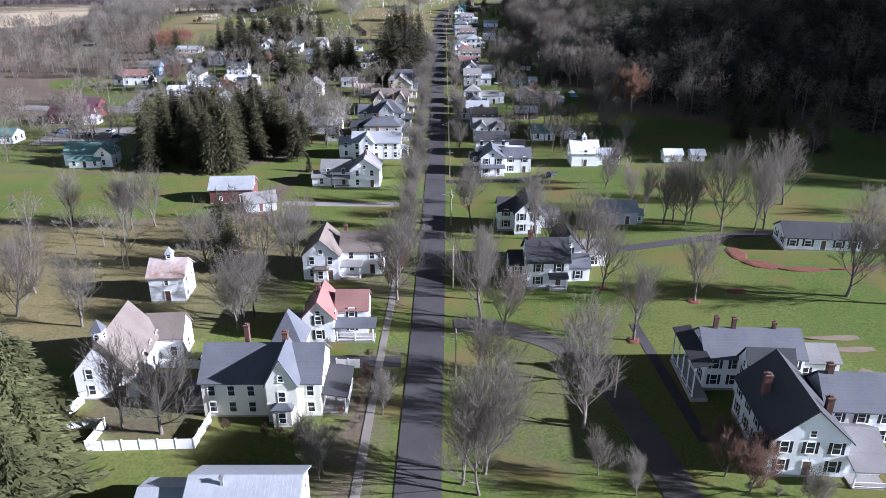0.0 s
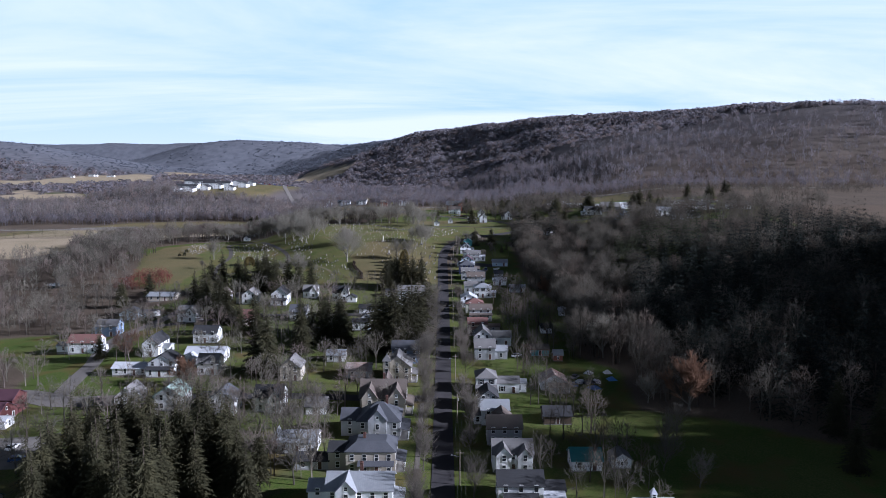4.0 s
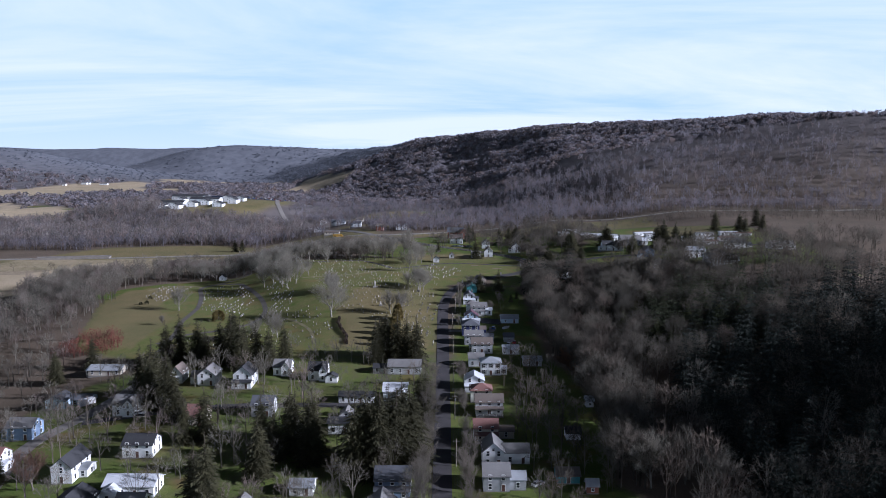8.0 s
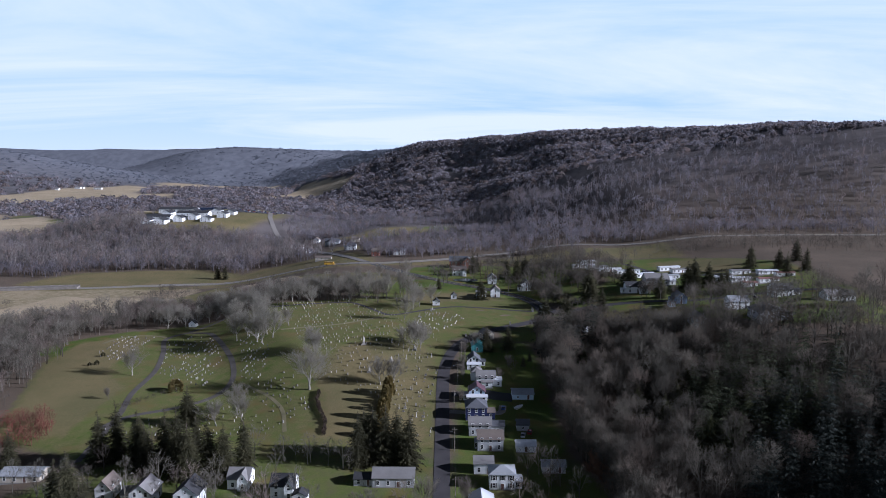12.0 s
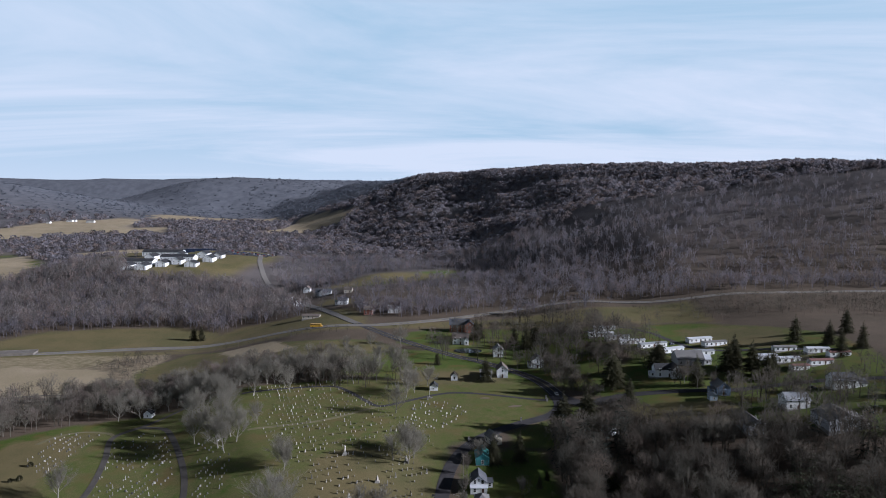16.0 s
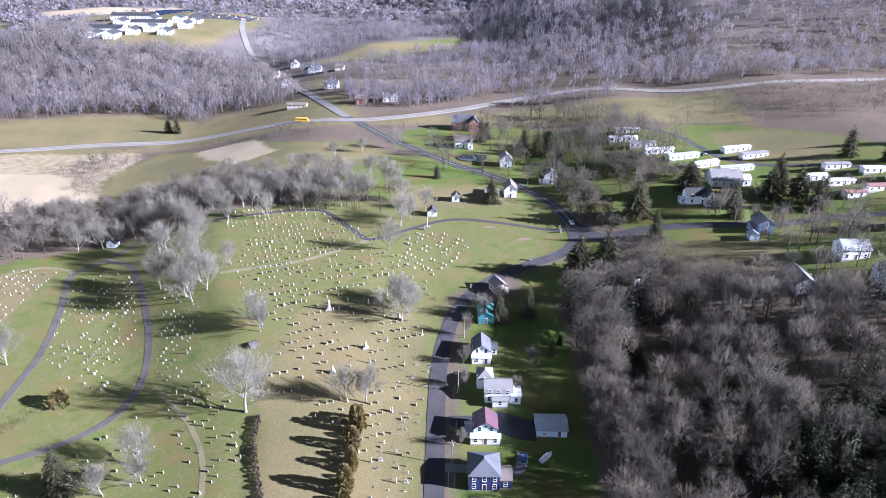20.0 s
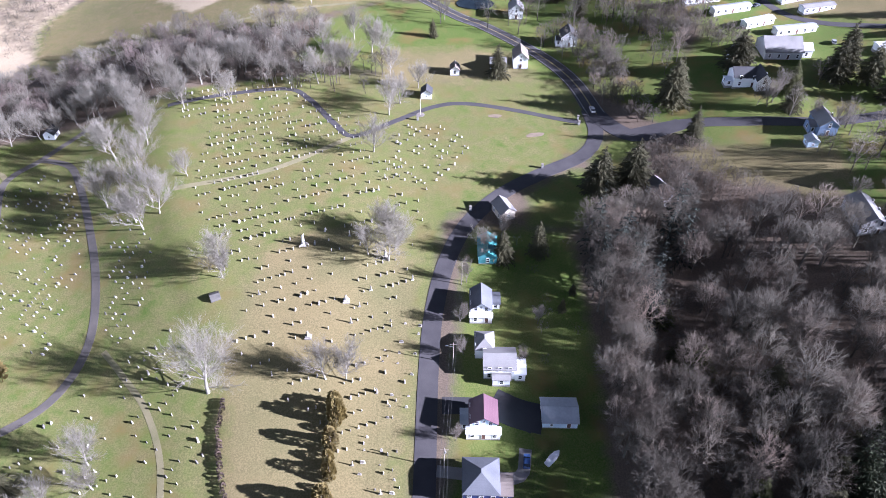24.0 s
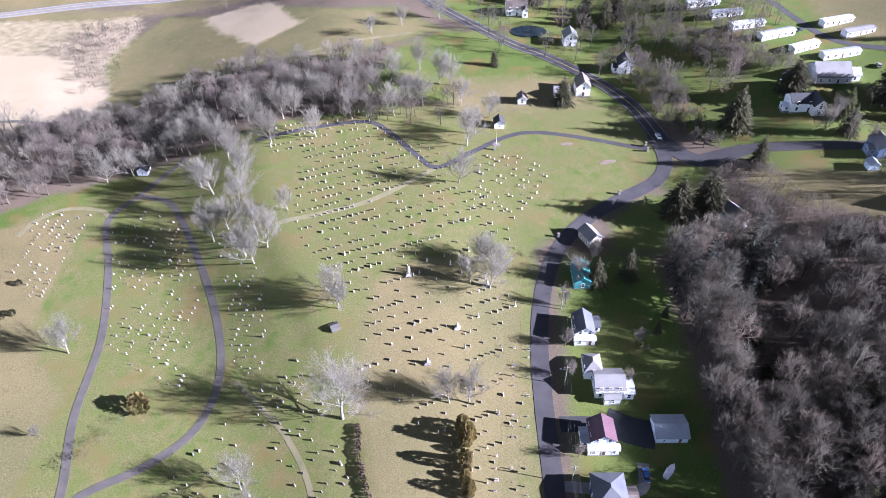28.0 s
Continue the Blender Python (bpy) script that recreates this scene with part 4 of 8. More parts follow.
def porch(home, x0, x1, y0, y1, roof, z=2.9, side="front", posts=None):
    """A roofed deck on posts, with a rail; side tells where it opens."""
    part("porch_deck", Geo().box(x0, x1, y0, y1, -0.9, 0.35).mesh("porch_deck", M_DECK), home)
    lift = {"front": ((x0, y0), (x1, y0), 0), "left": ((x0, y0), (x0, y1), 1), "right": ((x1, y0), (x1, y1), 1)}[side]
    (ax, ay), (bx, by), _ = lift
    inset = {"front": (0, 0.15), "left": (0.15, 0), "right": (-0.15, 0)}[side]
    n = posts or max(2, int(math.hypot(bx - ax, by - ay) / 2.4) + 1)
    for i in range(n):
        t = i / (n - 1) * 0.94 + 0.03
        part("post", POST, home, m=pose(ax + (bx - ax) * t + inset[0], ay + (by - ay) * t + inset[1], 0.35) @ Matrix.Diagonal((1, 1, (z - 0.45) / 2.5, 1)))
    g = Geo()
    if side == "front":
        g.slab([(y0 - 0.3, z), (y1, z + 0.55), (y1, z + 0.72), (y0 - 0.3, z + 0.16)], x0 - 0.3, x1 + 0.3, "x")
        rail = Geo().box(x0, x1, y0 + 0.1, y0 + 0.18, 1.15, 1.23).box(x0, x1, y0 + 0.1, y0 + 0.18, 0.5, 0.56)
    else:
        lo, hi = (x0, x1) if side == "left" else (x1, x0)
        o = -0.3 if side == "left" else 0.3
        g.slab([(lo + o, z), (hi, z + 0.55), (hi, z + 0.72), (lo + o, z + 0.16)], y0 - 0.3, y1 + 0.3, "y")
        rail = Geo().box(lo - 0.04, lo + 0.04, y0, y1, 1.15, 1.23).box(lo - 0.04, lo + 0.04, y0, y1, 0.5, 0.56)
    part("porch_roof", g.mesh("porch_roof", ROOFING[roof]), home)
    part("railing", rail.mesh("railing", M_TRIM), home)


def house(label, x0, x1, yf, depth, eaves=5.6, rise=3.0, ridge="x", wall="white", roof="slate", turn=0.0, wings=(), porches=(), chimneys=(), shutters=False,
          faces=None, name="house", category="house", size=(0.95, 1.6), door=None, gap=2.7, group="village houses"):
    """A house or barn whose front runs from x0 to x1 at yf; wings, porches and chimneys are given in metres from the middle of its front."""
    faces = faces or (("front", "left", "right") if yf < 165 else (("front", "right") if x1 < 0 else ("front", "left")))
    w = x1 - x0
    cx = (x0 + x1) / 2
    z = float(min(height(cx, yf), height(cx, yf + depth) + 0.4))
    home = thing(name, label, category, pose(cx, yf, z, 0, 0, turn), group)
    block(home, -w / 2, w / 2, 0, depth, eaves, rise, ridge, wall, roof)
    if size:
        windows_on(home, -w / 2, w / 2, 0, depth, eaves, faces, shutters, size, gable=ridge, rise=rise, gap=gap)
    if door == "barn":
        d = part("barn_door", BARN_DOOR, home, m=pose(0, -0.005, 0.05))
    for wx0, wx1, wy, wd, we, wr, wridge, wroof, *more in wings:
        block(home, wx0, wx1, wy, wy + wd, we, wr, wridge, more[0] if more else wall, wroof, "wing_wall", over=0.3)
        if size:
            windows_on(home, wx0, wx1, wy, wy + wd, we, ("front", "right" if wx1 > w / 2 else "left"), shutters, size, gable=wridge, rise=wr, gap=gap)
    for p in porches:
        porch(home, *p)
    for c in chimneys:
        chimney(home, *c)
    return home


def near_houses():
    house("cream clapboard Victorian house with slate-grey roof and bay window", -35, -17.8, 87.5, 9.5, 6.0, 3.6, "x", "cream", "slate",
          wings=((1.2, 5.6, -1.6, 6.5, 6.6, 4.0, "y", "slate"), (-7.5, -2.5, 8, 6, 4.2, 1.4, "x", "slate"), (-0.5, 4.5, 9, 6, 6.4, 5.0, "hip", "slate"), (2.2, 4.8, -2.8, 1.3, 3.2, 0.6, "hip", "slate")),
          porches=((8.7, 12.2, 0.5, 8.5, "dark", 3.1, "right"), (-12, -8.7, 1.0, 4.5, "slate", 2.9, "front")),
          chimneys=((-3.0, 6.5, 6, 11.6), (3.2, 4.4, 8, 11.6, 0.4)))
    house("white gabled former church with grey roof and small belfry", -55.5, -46.6, 92, 13, 4.8, 5.2, "y", "white", "brown", 4,
          wings=((-1, 8.5, 11, 6, 4.2, 3.0, "x", "brown"),))
    house("white clapboard house with red-brown roof and front porch", -24.3, -18.9, 109, 8.5, 5.0, 3.0, "y", "white", "red",
          wings=((2.7, 8.2, 3, 6, 5.0, 2.4, "x", "red"), (-6.0, -2.7, 1.5, 5, 2.6, 1.0, "x", "brown")), porches=((2.9, 9.6, 0.2, 3.0, "slate", 2.9, "front"),), chimneys=((-0.5, 5, 6, 9.0),), shutters=True)
    house("tall white barn with rusting metal roof and cupola", -57, -50.3, 125, 7, 5.4, 2.4, "x", "white", "rust", 3, size=(0.7, 0.9), name="barn", category="barn", gap=3)
    house("white clapboard house with grey roof behind bare trees", -29, -21.5, 135, 10, 5.6, 3.4, "y", "white", "brown",
          wings=((3.7, 12.5, 3, 7, 5.4, 3.0, "x", "brown"), (-1.4, 1.4, -1.2, 1.3, 3.0, 0.5, "hip", "brown")), porches=((3.9, 8.0, 0.6, 2.9, "grey", 2.8, "front"),), chimneys=((4.5, 7, 7, 9.6),))
    house("white two-storey house with dark slate roof and black shutters", 17, 25.2, 130, 8.5, 5.8, 3.4, "x", "white", "dark", 2, shutters=True,
          wings=((4.1, 9.0, 2.5, 6, 3.2, 1.8, "x", "slate"), (-7.0, -4.1, 5, 6, 3.0, 2.0, "x", "dark"), (3.2, 8.4, 8.4, 8, 5.2, 3.2, "y", "dark"), (8.4, 14, 9.5, 6, 3.4, 2.0, "x", "grey")),
          porches=((0.2, 3.6, -1.6, 0, "dark", 2.7, "front"),), chimneys=((-3.3, 4.2, 7, 10.6, 0.45),))
    house("white gabled house with dark roof behind a maple", 17.2, 23.6, 160, 10, 5.4, 3.2, "y", "white", "dark", wings=((-7, -3.2, 3, 6, 5, 2.4, "x", "dark"), (3.2, 8, 4, 5, 3.2, 1.6, "x", "grey")), shutters=True)
    house("low grey barn with pale metal roof", 38, 47.5, 164, 7.5, 3.3, 1.9, "x", "grey", "pale", -3, name="barn", category="barn", wings=((4.7, 6.3, 1, 5, 2.2, 0.9, "x", "pale"),), size=(0.7, 0.9), gap=3.5)
    house("long white ranch house with charcoal roof", 75, 91, 144, 8, 2.9, 2.2, "x", "white", "dark", -7, size=(1.3, 1.25), wings=((8, 12, 1.5, 6, 2.6, 1.6, "x", "dark"),), shutters=True)
    house("large white farmhouse with grey roof and double porch", 39.5, 54, 92, 8, 5.6, 2.8, "x", "white", "slate", -2, shutters=True,
          wings=((7.2, 14, 2.5, 6, 3.4, 1.6, "x", "grey"),), porches=((-9.8, -7.3, -3.0, 8.6, "dark", 5.6, "left", 5),), chimneys=((-5.2, 4, 7, 10.2, 0.3), (-2.5, 4, 7, 10.0, 0.3), (3.6, 4, 7, 9.4, 0.25)))
    house("rambling white house with dark gabled roofs and brick chimneys", 41, 50.5, 72.5, 14, 5.6, 4.4, "y", "white", "dark", -4, shutters=True,
          wings=((4.7, 14, 7, 8, 5.4, 3.4, "x", "slate"), (4.7, 9.5, 0.5, 6.6, 3.2, 1.8, "x", "grey"), (14, 20, 8, 6, 3.6, 2.4, "x", "grey"), (-3, 3.4, 13.8, 6, 5.4, 3.4, "x", "dark")),
          porches=((4.9, 9.4, -2.2, 0.4, "grey", 2.9, "front"),), chimneys=((-3.2, 8, 6, 9.8, 0.45), (3.2, 4, 6, 9.2, 0.4), (6, 11, 7, 10, 0.4)))
    house("white house with pale metal roof and a vent pipe", -29, -16.5, 62, 8, 5.2, 2.0, "x", "white", "pale", wings=((-12.5, -6.3, 1, 6, 4.2, 1.2, "x", "pale"),), chimneys=((-2.5, 3.0, 6, 7.8, 0.18),))
    house("red barn with pale metal roof beside the field", -63.5, -52, 185, 8, 4.0, 2.4, "x", "red", "pale", 4, name="barn", category="barn", size=(0.7, 0.9), gap=4)
    house("weathered grey shed under bare branches", -52, -44, 178, 6, 2.6, 2.0, "x", "grey", "grey", 20, name="shed", category="shed", size=(0.7, 0.9), gap=4)
    house("white clapboard house with weathered grey roof", -27, -18.5, 199, 10, 5.4, 3.2, "y", "white", "grey", wings=((-13, -4.2, 2, 7, 4.4, 2.6, "x", "grey"), (-15.5, -10, 1, 5, 2.8, 1.4, "x", "grey")), porches=((-9, -4.4, -0.4, 2, "grey", 2.7, "front"),), chimneys=((0, 5, 7, 9.6),))
    house("white house with pale metal roof and front gable", -30, -14.2, 230, 9, 5.8, 2.6, "x", "white", "pale", wings=((-5.4, -0.6, -1.2, 6, 5.9, 2.6, "y", "pale"), (-12.5, -7.9, 2, 6, 4.6, 1.8, "x", "pale")), porches=((7.9, 10.4, 1, 7, "pale", 2.9, "right"),), chimneys=((0, 6, 7, 10),))
    house("beige Italianate house with low grey roof and porch", -28, -15, 250, 10, 6.2, 1.8, "flat", "tan", "slate", wings=((-11.5, -6.5, 2, 7, 5.2, 1.6, "x", "dark"),), porches=((-3, 6, -2.2, 0, "slate", 3, "front"), (6.5, 9, 1, 8, "slate", 3, "right")), chimneys=((-2, 5, 7, 9.2),))
    house("tall grey house with steep slate roof and dormer", -27.5, -15, 271, 10.5, 5.8, 4.2, "hip", "grey", "slate", wings=((-3, 2.4, -1.0, 6, 6.4, 3.0, "y", "slate"), (-11.5, -6.2, 3, 7, 5, 2.6, "x", "slate")), porches=((6.2, 8.8, 0, 9, "slate", 3, "right"),), chimneys=((2, 6, 8, 11.4),))
    house("large tan house with many brown gables", -29, -14.5, 290, 12, 5.8, 4.2, "x", "tan", "brown", wings=((-6.5, -1.5, -1.2, 7, 6, 3.4, "y", "brown"), (2, 7, -1.4, 7, 6, 3.4, "y", "brown"), (-2, 3, 10, 7, 5.6, 4, "y", "brown")), porches=((7.3, 9.6, 0, 10, "brown", 3, "right"),), chimneys=((0, 7, 8, 11.6),))
    house("tan house with tall narrow gable and turret roof", -24, -14, 319, 10, 5.8, 4.0, "y", "tan", "grey", wings=((-5, -2.4, -0.8, 3, 8.2, 2.2, "hip", "grey"),), porches=((5, 7.2, 0, 8, "grey", 2.9, "right"),))
    # across the street
    house("white Greek Revival house with grey roof and gabled front", 11.5, 18.6, 210.5, 9, 5.6, 2.6, "y", "white", "slate", shutters=True, wings=((3.6, 12, 2, 7, 5.0, 2.2, "x", "slate"), (-6.6, -3.6, 2, 6, 4.4, 1.6, "x", "dark")), porches=((-3.6, 3.6, -2.2, 0, "slate", 2.8, "front"),))
    house("white house with dark roof and long side porch", 11, 22, 233, 8, 5.2, 2.2, "x", "white", "dark", wings=((5.5, 11, 1.5, 6, 3.2, 1.4, "x", "dark"),), porches=((5.6, 10.5, -1.0, 1.4, "white", 2.7, "front"), (-4, 4, -2.2, 0, "dark", 2.8, "front")))
    house("white house with grey roof and two front gables", 11, 21.6, 251, 8, 5.2, 2.6, "x", "white", "grey", wings=((-4.6, -0.4, -1.2, 5, 5.2, 2.2, "y", "grey"), (1.2, 5, -1.0, 5, 5, 2, "y", "grey")))
    house("grey house with brown-grey roof", 10.5, 20.5, 268, 8, 5.0, 2.6, "x", "grey", "brown", wings=((-3, 3, 7.8, 6, 4.6, 2.4, "y", "brown"),))
    house("pale house with light metal roof", 9.5, 18, 282, 8, 5.0, 2.0, "x", "white", "pale", wings=((-6.5, -4.2, 1, 6, 3, 1, "x", "slate"),))
    house("dark grey roofed cottage close to the street", 9, 15.5, 293, 8, 4.8, 2.4, "y", "grey", "dark")
    house("white foursquare house with hipped roof and pillared porch", 9, 16, 308, 8.5, 5.8, 2.2, "hip", "white", "grey", shutters=True, wings=((3.5, 11.5, 1, 6.5, 3.6, 1.6, "x", "grey"), (8, 14, 2, 5, 3.4, 0.8, "x", "pale")), porches=((-3.6, 3.4, -2.4, 0, "grey", 2.8, "front"),))
    house("weathered barn with pale rusting metal roof", 32, 41, 312, 8, 3.2, 2.4, "y", "grey", "rust", name="barn", category="barn", size=(0.7, 0.9), gap=4, wings=((-2, 5, -3, 3.2, 2.2, 0.8, "x", "brown"),))
    house("dark brown garage with weathered roof", 29, 37.5, 283, 7, 2.8, 2.0, "x", "brown", "dark", name="garage", category="garage", size=(0.7, 0.9), gap=4)
    house("white garage with teal metal roof", 32, 40, 251, 7, 3.0, 2.2, "x", "white", "teal", name="garage", category="garage", size=(0.95, 1.6), gap=3.5)
    house("white shed with grey roof behind the houses", 43, 48, 252, 5, 2.6, 1.6, "y", "white", "grey", name="shed", category="shed", size=(0.7, 0.9))
    house("white barn with pale roof and cupola", 40.2, 48.6, 216, 8.5, 4.4, 3.0, "x", "white", "white", name="barn", category="barn", size=(0.95, 1.6), gap=4, wings=((4.2, 11.2, 1.5, 6, 3.2, 1.6, "x", "pale"),))
    house("small white shed on the lawn", 69.5, 75, 217, 4, 2.6, 1.3, "x", "white", "white", name="shed", category="shed", size=(0.7, 0.9), gap=3)
    house("small white shed beside bare trees", 78, 82, 217, 4, 2.3, 1.2, "x", "white", "white", name="shed", category="shed", size=(0.7, 0.9), gap=3)
    # up the hill
    H = house
    H("grey house with weathered roof and rear wing", 10, 18, 344, 8, 5, 2.6, "x", "grey", "grey", wings=((4, 9, 1, 6, 3.4, 1.6, "x", "pale"),))
    H("white house with grey gabled roof", 10.5, 17.5, 360, 9, 5, 3, "y", "white", "grey", wings=((3.5, 12, 2, 6, 4, 2, "x", "grey"),))
    H("red-brown roofed house with flat porch", 8.5, 17, 379, 9, 4.6, 2, "x", "tan", "red", porches=((-4, 4, -2.2, 0, "red", 2.7, "front"),), wings=((4.2, 10, 2, 6, 2.8, 0.8, "x", "brown"),))
    H("house with long brown porch across its front", 10, 20.5, 402, 8, 5, 2, "x", "white", "brown", porches=((-5.2, 5.2, -2.6, 0, "brown", 2.8, "front"),))
    H("cream house with red-brown hipped roof", 8.5, 17, 414, 7.5, 5, 2, "hip", "cream", "red")
    H("white cottage with white metal roof", 6.5, 14.5, 427, 8, 4.4, 2, "y", "white", "white", wings=((-4, 4, -2.6, 2.7, 2.8, 0.8, "x", "white"),))
    H("tall white house with pale grey hipped roof", 14, 23, 445, 8, 5.8, 1.8, "hip", "white", "pale", shutters=True, wings=((4.5, 7, 1, 5, 3, 0.6, "x", "white"),))
    H("small pale house close to the street", 9, 16, 456, 6, 4, 1.8, "x", "white", "grey")
    H("grey house with brown-grey roof on the slope", 11, 21, 474, 9, 4.8, 2.2, "x", "grey", "brown", wings=((-6, -5, 2, 4, 3, 0.8, "x", "pale"),))
    H("grey house with tan front beside the street", 8, 17, 487, 8, 4.8, 2, "x", "grey", "grey", wings=((4.5, 10, 2, 5, 3.6, 1.5, "x", "slate"),))
    H("navy blue house with slate-grey roof and white window frames", 7, 16, 502, 10, 5.6, 2.6, "hip", "navy", "slate", wings=((4.5, 8, 1, 6, 3.2, 1.2, "x", "brown", "navy"),))
    H("pale blue house with maroon metal roof and white porch", 8.8, 16.2, 522.5, 7.5, 4.6, 2.6, "y", "pale_blue", "maroon", wings=((-4.6, 4.6, -2, 2.1, 2.8, 0.8, "x", "white", "white"), (-6.2, -4, 1, 5, 2.6, 0.8, "x", "pale", "white")))
    H("white house with grey roof and enclosed porch", 13, 22, 540, 8, 4.6, 2.2, "x", "white", "grey", wings=((-7, -1.5, 7, 7, 4.8, 2, "hip", "grey"), (4.5, 7.5, -0.5, 6, 3.2, 0.7, "x", "white"), (-2, 3, -2.4, 2.5, 2.8, 0.6, "x", "grey")))
    H("narrow white gabled house with slate roof", 9.2, 15.6, 561.5, 8.5, 4.4, 2.6, "y", "white", "slate", wings=((-3.4, 3.4, -1.8, 1.9, 2.8, 0.7, "x", "white"), (3.5, 6, 4, 5, 2.6, 0.8, "x", "slate")))
    H("low house with teal metal roof under trees", 12, 18, 584, 10, 3.4, 2, "y", "teal", "teal")
    H("tan house with pale roof at the bend", 20, 25.5, 605, 7.5, 3.6, 2.0, "y", "tan", "grey", 25)
    H("white house with grey roof among trees", 78, 84, 611, 11, 3.6, 2.2, "y", "white", "grey", 30)
    for x0, x1, y, d, wl, rf, lab in ((29, 38.6, 524.5, 8, "pale_blue", "pale", "pale blue garage with pale metal roof on blacktop"), (26, 33.5, 473, 5, "white", "white", "white shed with flat pale roof"),
                                      (34, 42.5, 457, 5, "grey", "pale", "long low shed with pale roof"), (33, 40, 349, 6, "teal", "brown", "teal garage with brown roof"), (41, 46, 380, 5, "white", "dark", "small white garage with dark roof"),
                                      (64, 67, 420, 3, "white", "white", "tiny white shed at the woods' edge"), (53.5, 56.5, 409, 3, "white", "white", "tiny white shed on a back lawn"), (41, 44.5, 343, 3, "brick", "pale", "small red shed with pale roof"),
                                      (28, 33, 492, 5, "grey", "slate", "grey shed with slate roof")):
        H(lab, x0, x1, y, d, 2.7, 1.5, "x", wl, rf, name="shed", category="shed", size=(0.7, 0.9), gap=3.5, door=None, group="garden sheds")
    # behind the street
    rows = [
        ("white farmhouse with green metal roof by the field", -122, -107, 223, 8, 4.2, 2.6, "x", "white", "green", ((-5, 5, -2.5, 2.6, 2.6, 1, "x", "green"), (3, 8.5, -1.5, 6, 4.4, 2.4, "y", "green"))),
        ("dark red barn complex with pale-edged roof", -158, -141, 283, 10, 4, 2.6, "x", "red", "maroon", ((-3, 8, 9, 8, 6, 2.2, "x", "maroon"), (6, 12, -2, 5, 2.8, 1, "x", "white", "white"))),
        ("green-roofed outbuilding by parked vehicles", -165, -155, 252, 8, 3, 2, "x", "white", "green", ()),
        ("white house with red-brown roof on a lawn", -160, -147.5, 361, 8, 4.8, 2.6, "x", "white", "red", ((-12, -6.2, 2, 6, 2.8, 1, "x", "pale"), (6.2, 8.6, -1, 6, 2.8, 0.8, "x", "white"))),
        ("blue house with grey roof and white windows", -161, -151.5, 387, 8, 5, 2.4, "x", "blue", "grey", ((-7, -4.8, 1, 6, 2.8, 0.8, "x", "pale"),)),
        ("white clapboard house with tall chimney and dark roof", -124, -117.5, 350, 12, 5.4, 2.8, "y", "white", "dark", ((3.2, 6, 4, 6, 3, 1, "x", "pale"),)),
        ("white building with white metal roofs", -103, -88, 340, 8, 3.6, 2, "x", "white", "white", ((-7, -2, -4, 4.2, 3, 1.4, "y", "white"),)),
        ("white house with dark roof behind bare trees", -109, -99, 366, 8, 4.6, 2.4, "x", "white", "dark", ()),
        ("pale blue house with low gable", -164, -156, 418, 8, 3.6, 2, "y", "pale_blue", "slate", ((4, 12, 4, 7, 2.8, 1.4, "x", "slate"),)),
        ("grey house with white gable front", -130, -121, 404, 9, 4.6, 2.6, "x", "white", "grey", ((0, 4.4, -1.5, 6, 4.6, 2.4, "y", "grey"),)),
        ("long low ranch house with pale roof", -166, -151, 457, 8, 2.8, 1.6, "x", "tan", "pale", ((-9, -7, 1, 6, 2.4, 0.8, "x", "white"),)),
        ("white house with steep brown gable", -121, -115.5, 438, 8, 4.6, 3, "y", "white", "brown", ()),
        ("white house with grey roof and side wing", -107, -99.5, 433, 9, 4.8, 2.8, "y", "white", "grey", ((-7.5, -3.7, 2, 6, 3.4, 1.8, "x", "grey"),)),
        ("tall white Victorian house with dark roof and porch", -91, -83, 430, 9, 5.6, 3.2, "y", "white", "dark", ((-4, 4, -2.4, 2.5, 2.8, 0.8, "x", "dark"),)),
        ("white cottage with tan roof", -77.5, -70, 444, 8, 3.8, 2.6, "x", "white", "grey", ((0, 3.6, -1.2, 5, 3.8, 2.6, "y", "grey"),)),
        ("white house with dark roof near the graveyard", -61, -53, 438, 8, 4.6, 2.8, "x", "white", "dark", ((1, 4, -1.2, 5, 4.6, 2.6, "y", "dark"), (4, 9, -3, 4, 2.6, 1.2, "y", "dark"))),
        ("grey house with slate roof under a large tree", -75, -67, 399, 8, 4.6, 2.6, "x", "grey", "slate", ()),
        ("house with bright red roof among bare trees", -97, -90, 391, 8, 4, 3, "x", "tan", "red", ()),
        ("white garage with flat pale roof", -43.5, -35.5, 384, 7, 4, 0.8, "x", "white", "dark", ((-1, 4, 6.8, 6, 4.4, 2, "y", "grey"),)),
        ("white house with pale metal roof", -26.5, -17, 415, 8, 4.2, 2.4, "x", "white", "white", ((1, 5, -2, 4, 3.4, 1.8, "y", "white"),)),
        ("long low white building with dark roof", -44, -30, 413, 6, 2.8, 1.2, "x", "white", "dark", ()),
        ("grey house with wide grey roof below the graveyard", -27, -12.5, 446, 8, 3.6, 2.2, "x", "grey", "grey", ((-14, -7.2, 1, 6, 2.6, 1.2, "x", "dark"),)),
        ("white shed with pale roof between yards", -48, -41, 341, 6, 2.8, 1.4, "x", "white", "pale", ()),
        ("blue house with grey roof beside the spruces", -22.5, -12, 341, 9, 5, 2.6, "x", "blue", "slate", ((-5.2, 5.2, -2.2, 2.3, 2.8, 0.8, "x", "slate"),)),
        ("white house with grey front gable", -109, -102, 293, 9, 4.8, 3, "y", "white", "grey", ()),
        ("white house with pale mint metal roof and gables", -96, -87, 293, 9, 5, 3, "y", "white", "mint", ((-6, -4.4, 2, 6, 3, 1.2, "x", "mint"),)),
        ("white house with slate-grey gables", -78, -69, 289, 9, 5, 3, "y", "white", "slate", ((-8, -4.4, 3, 6, 4, 2, "x", "slate"),)),
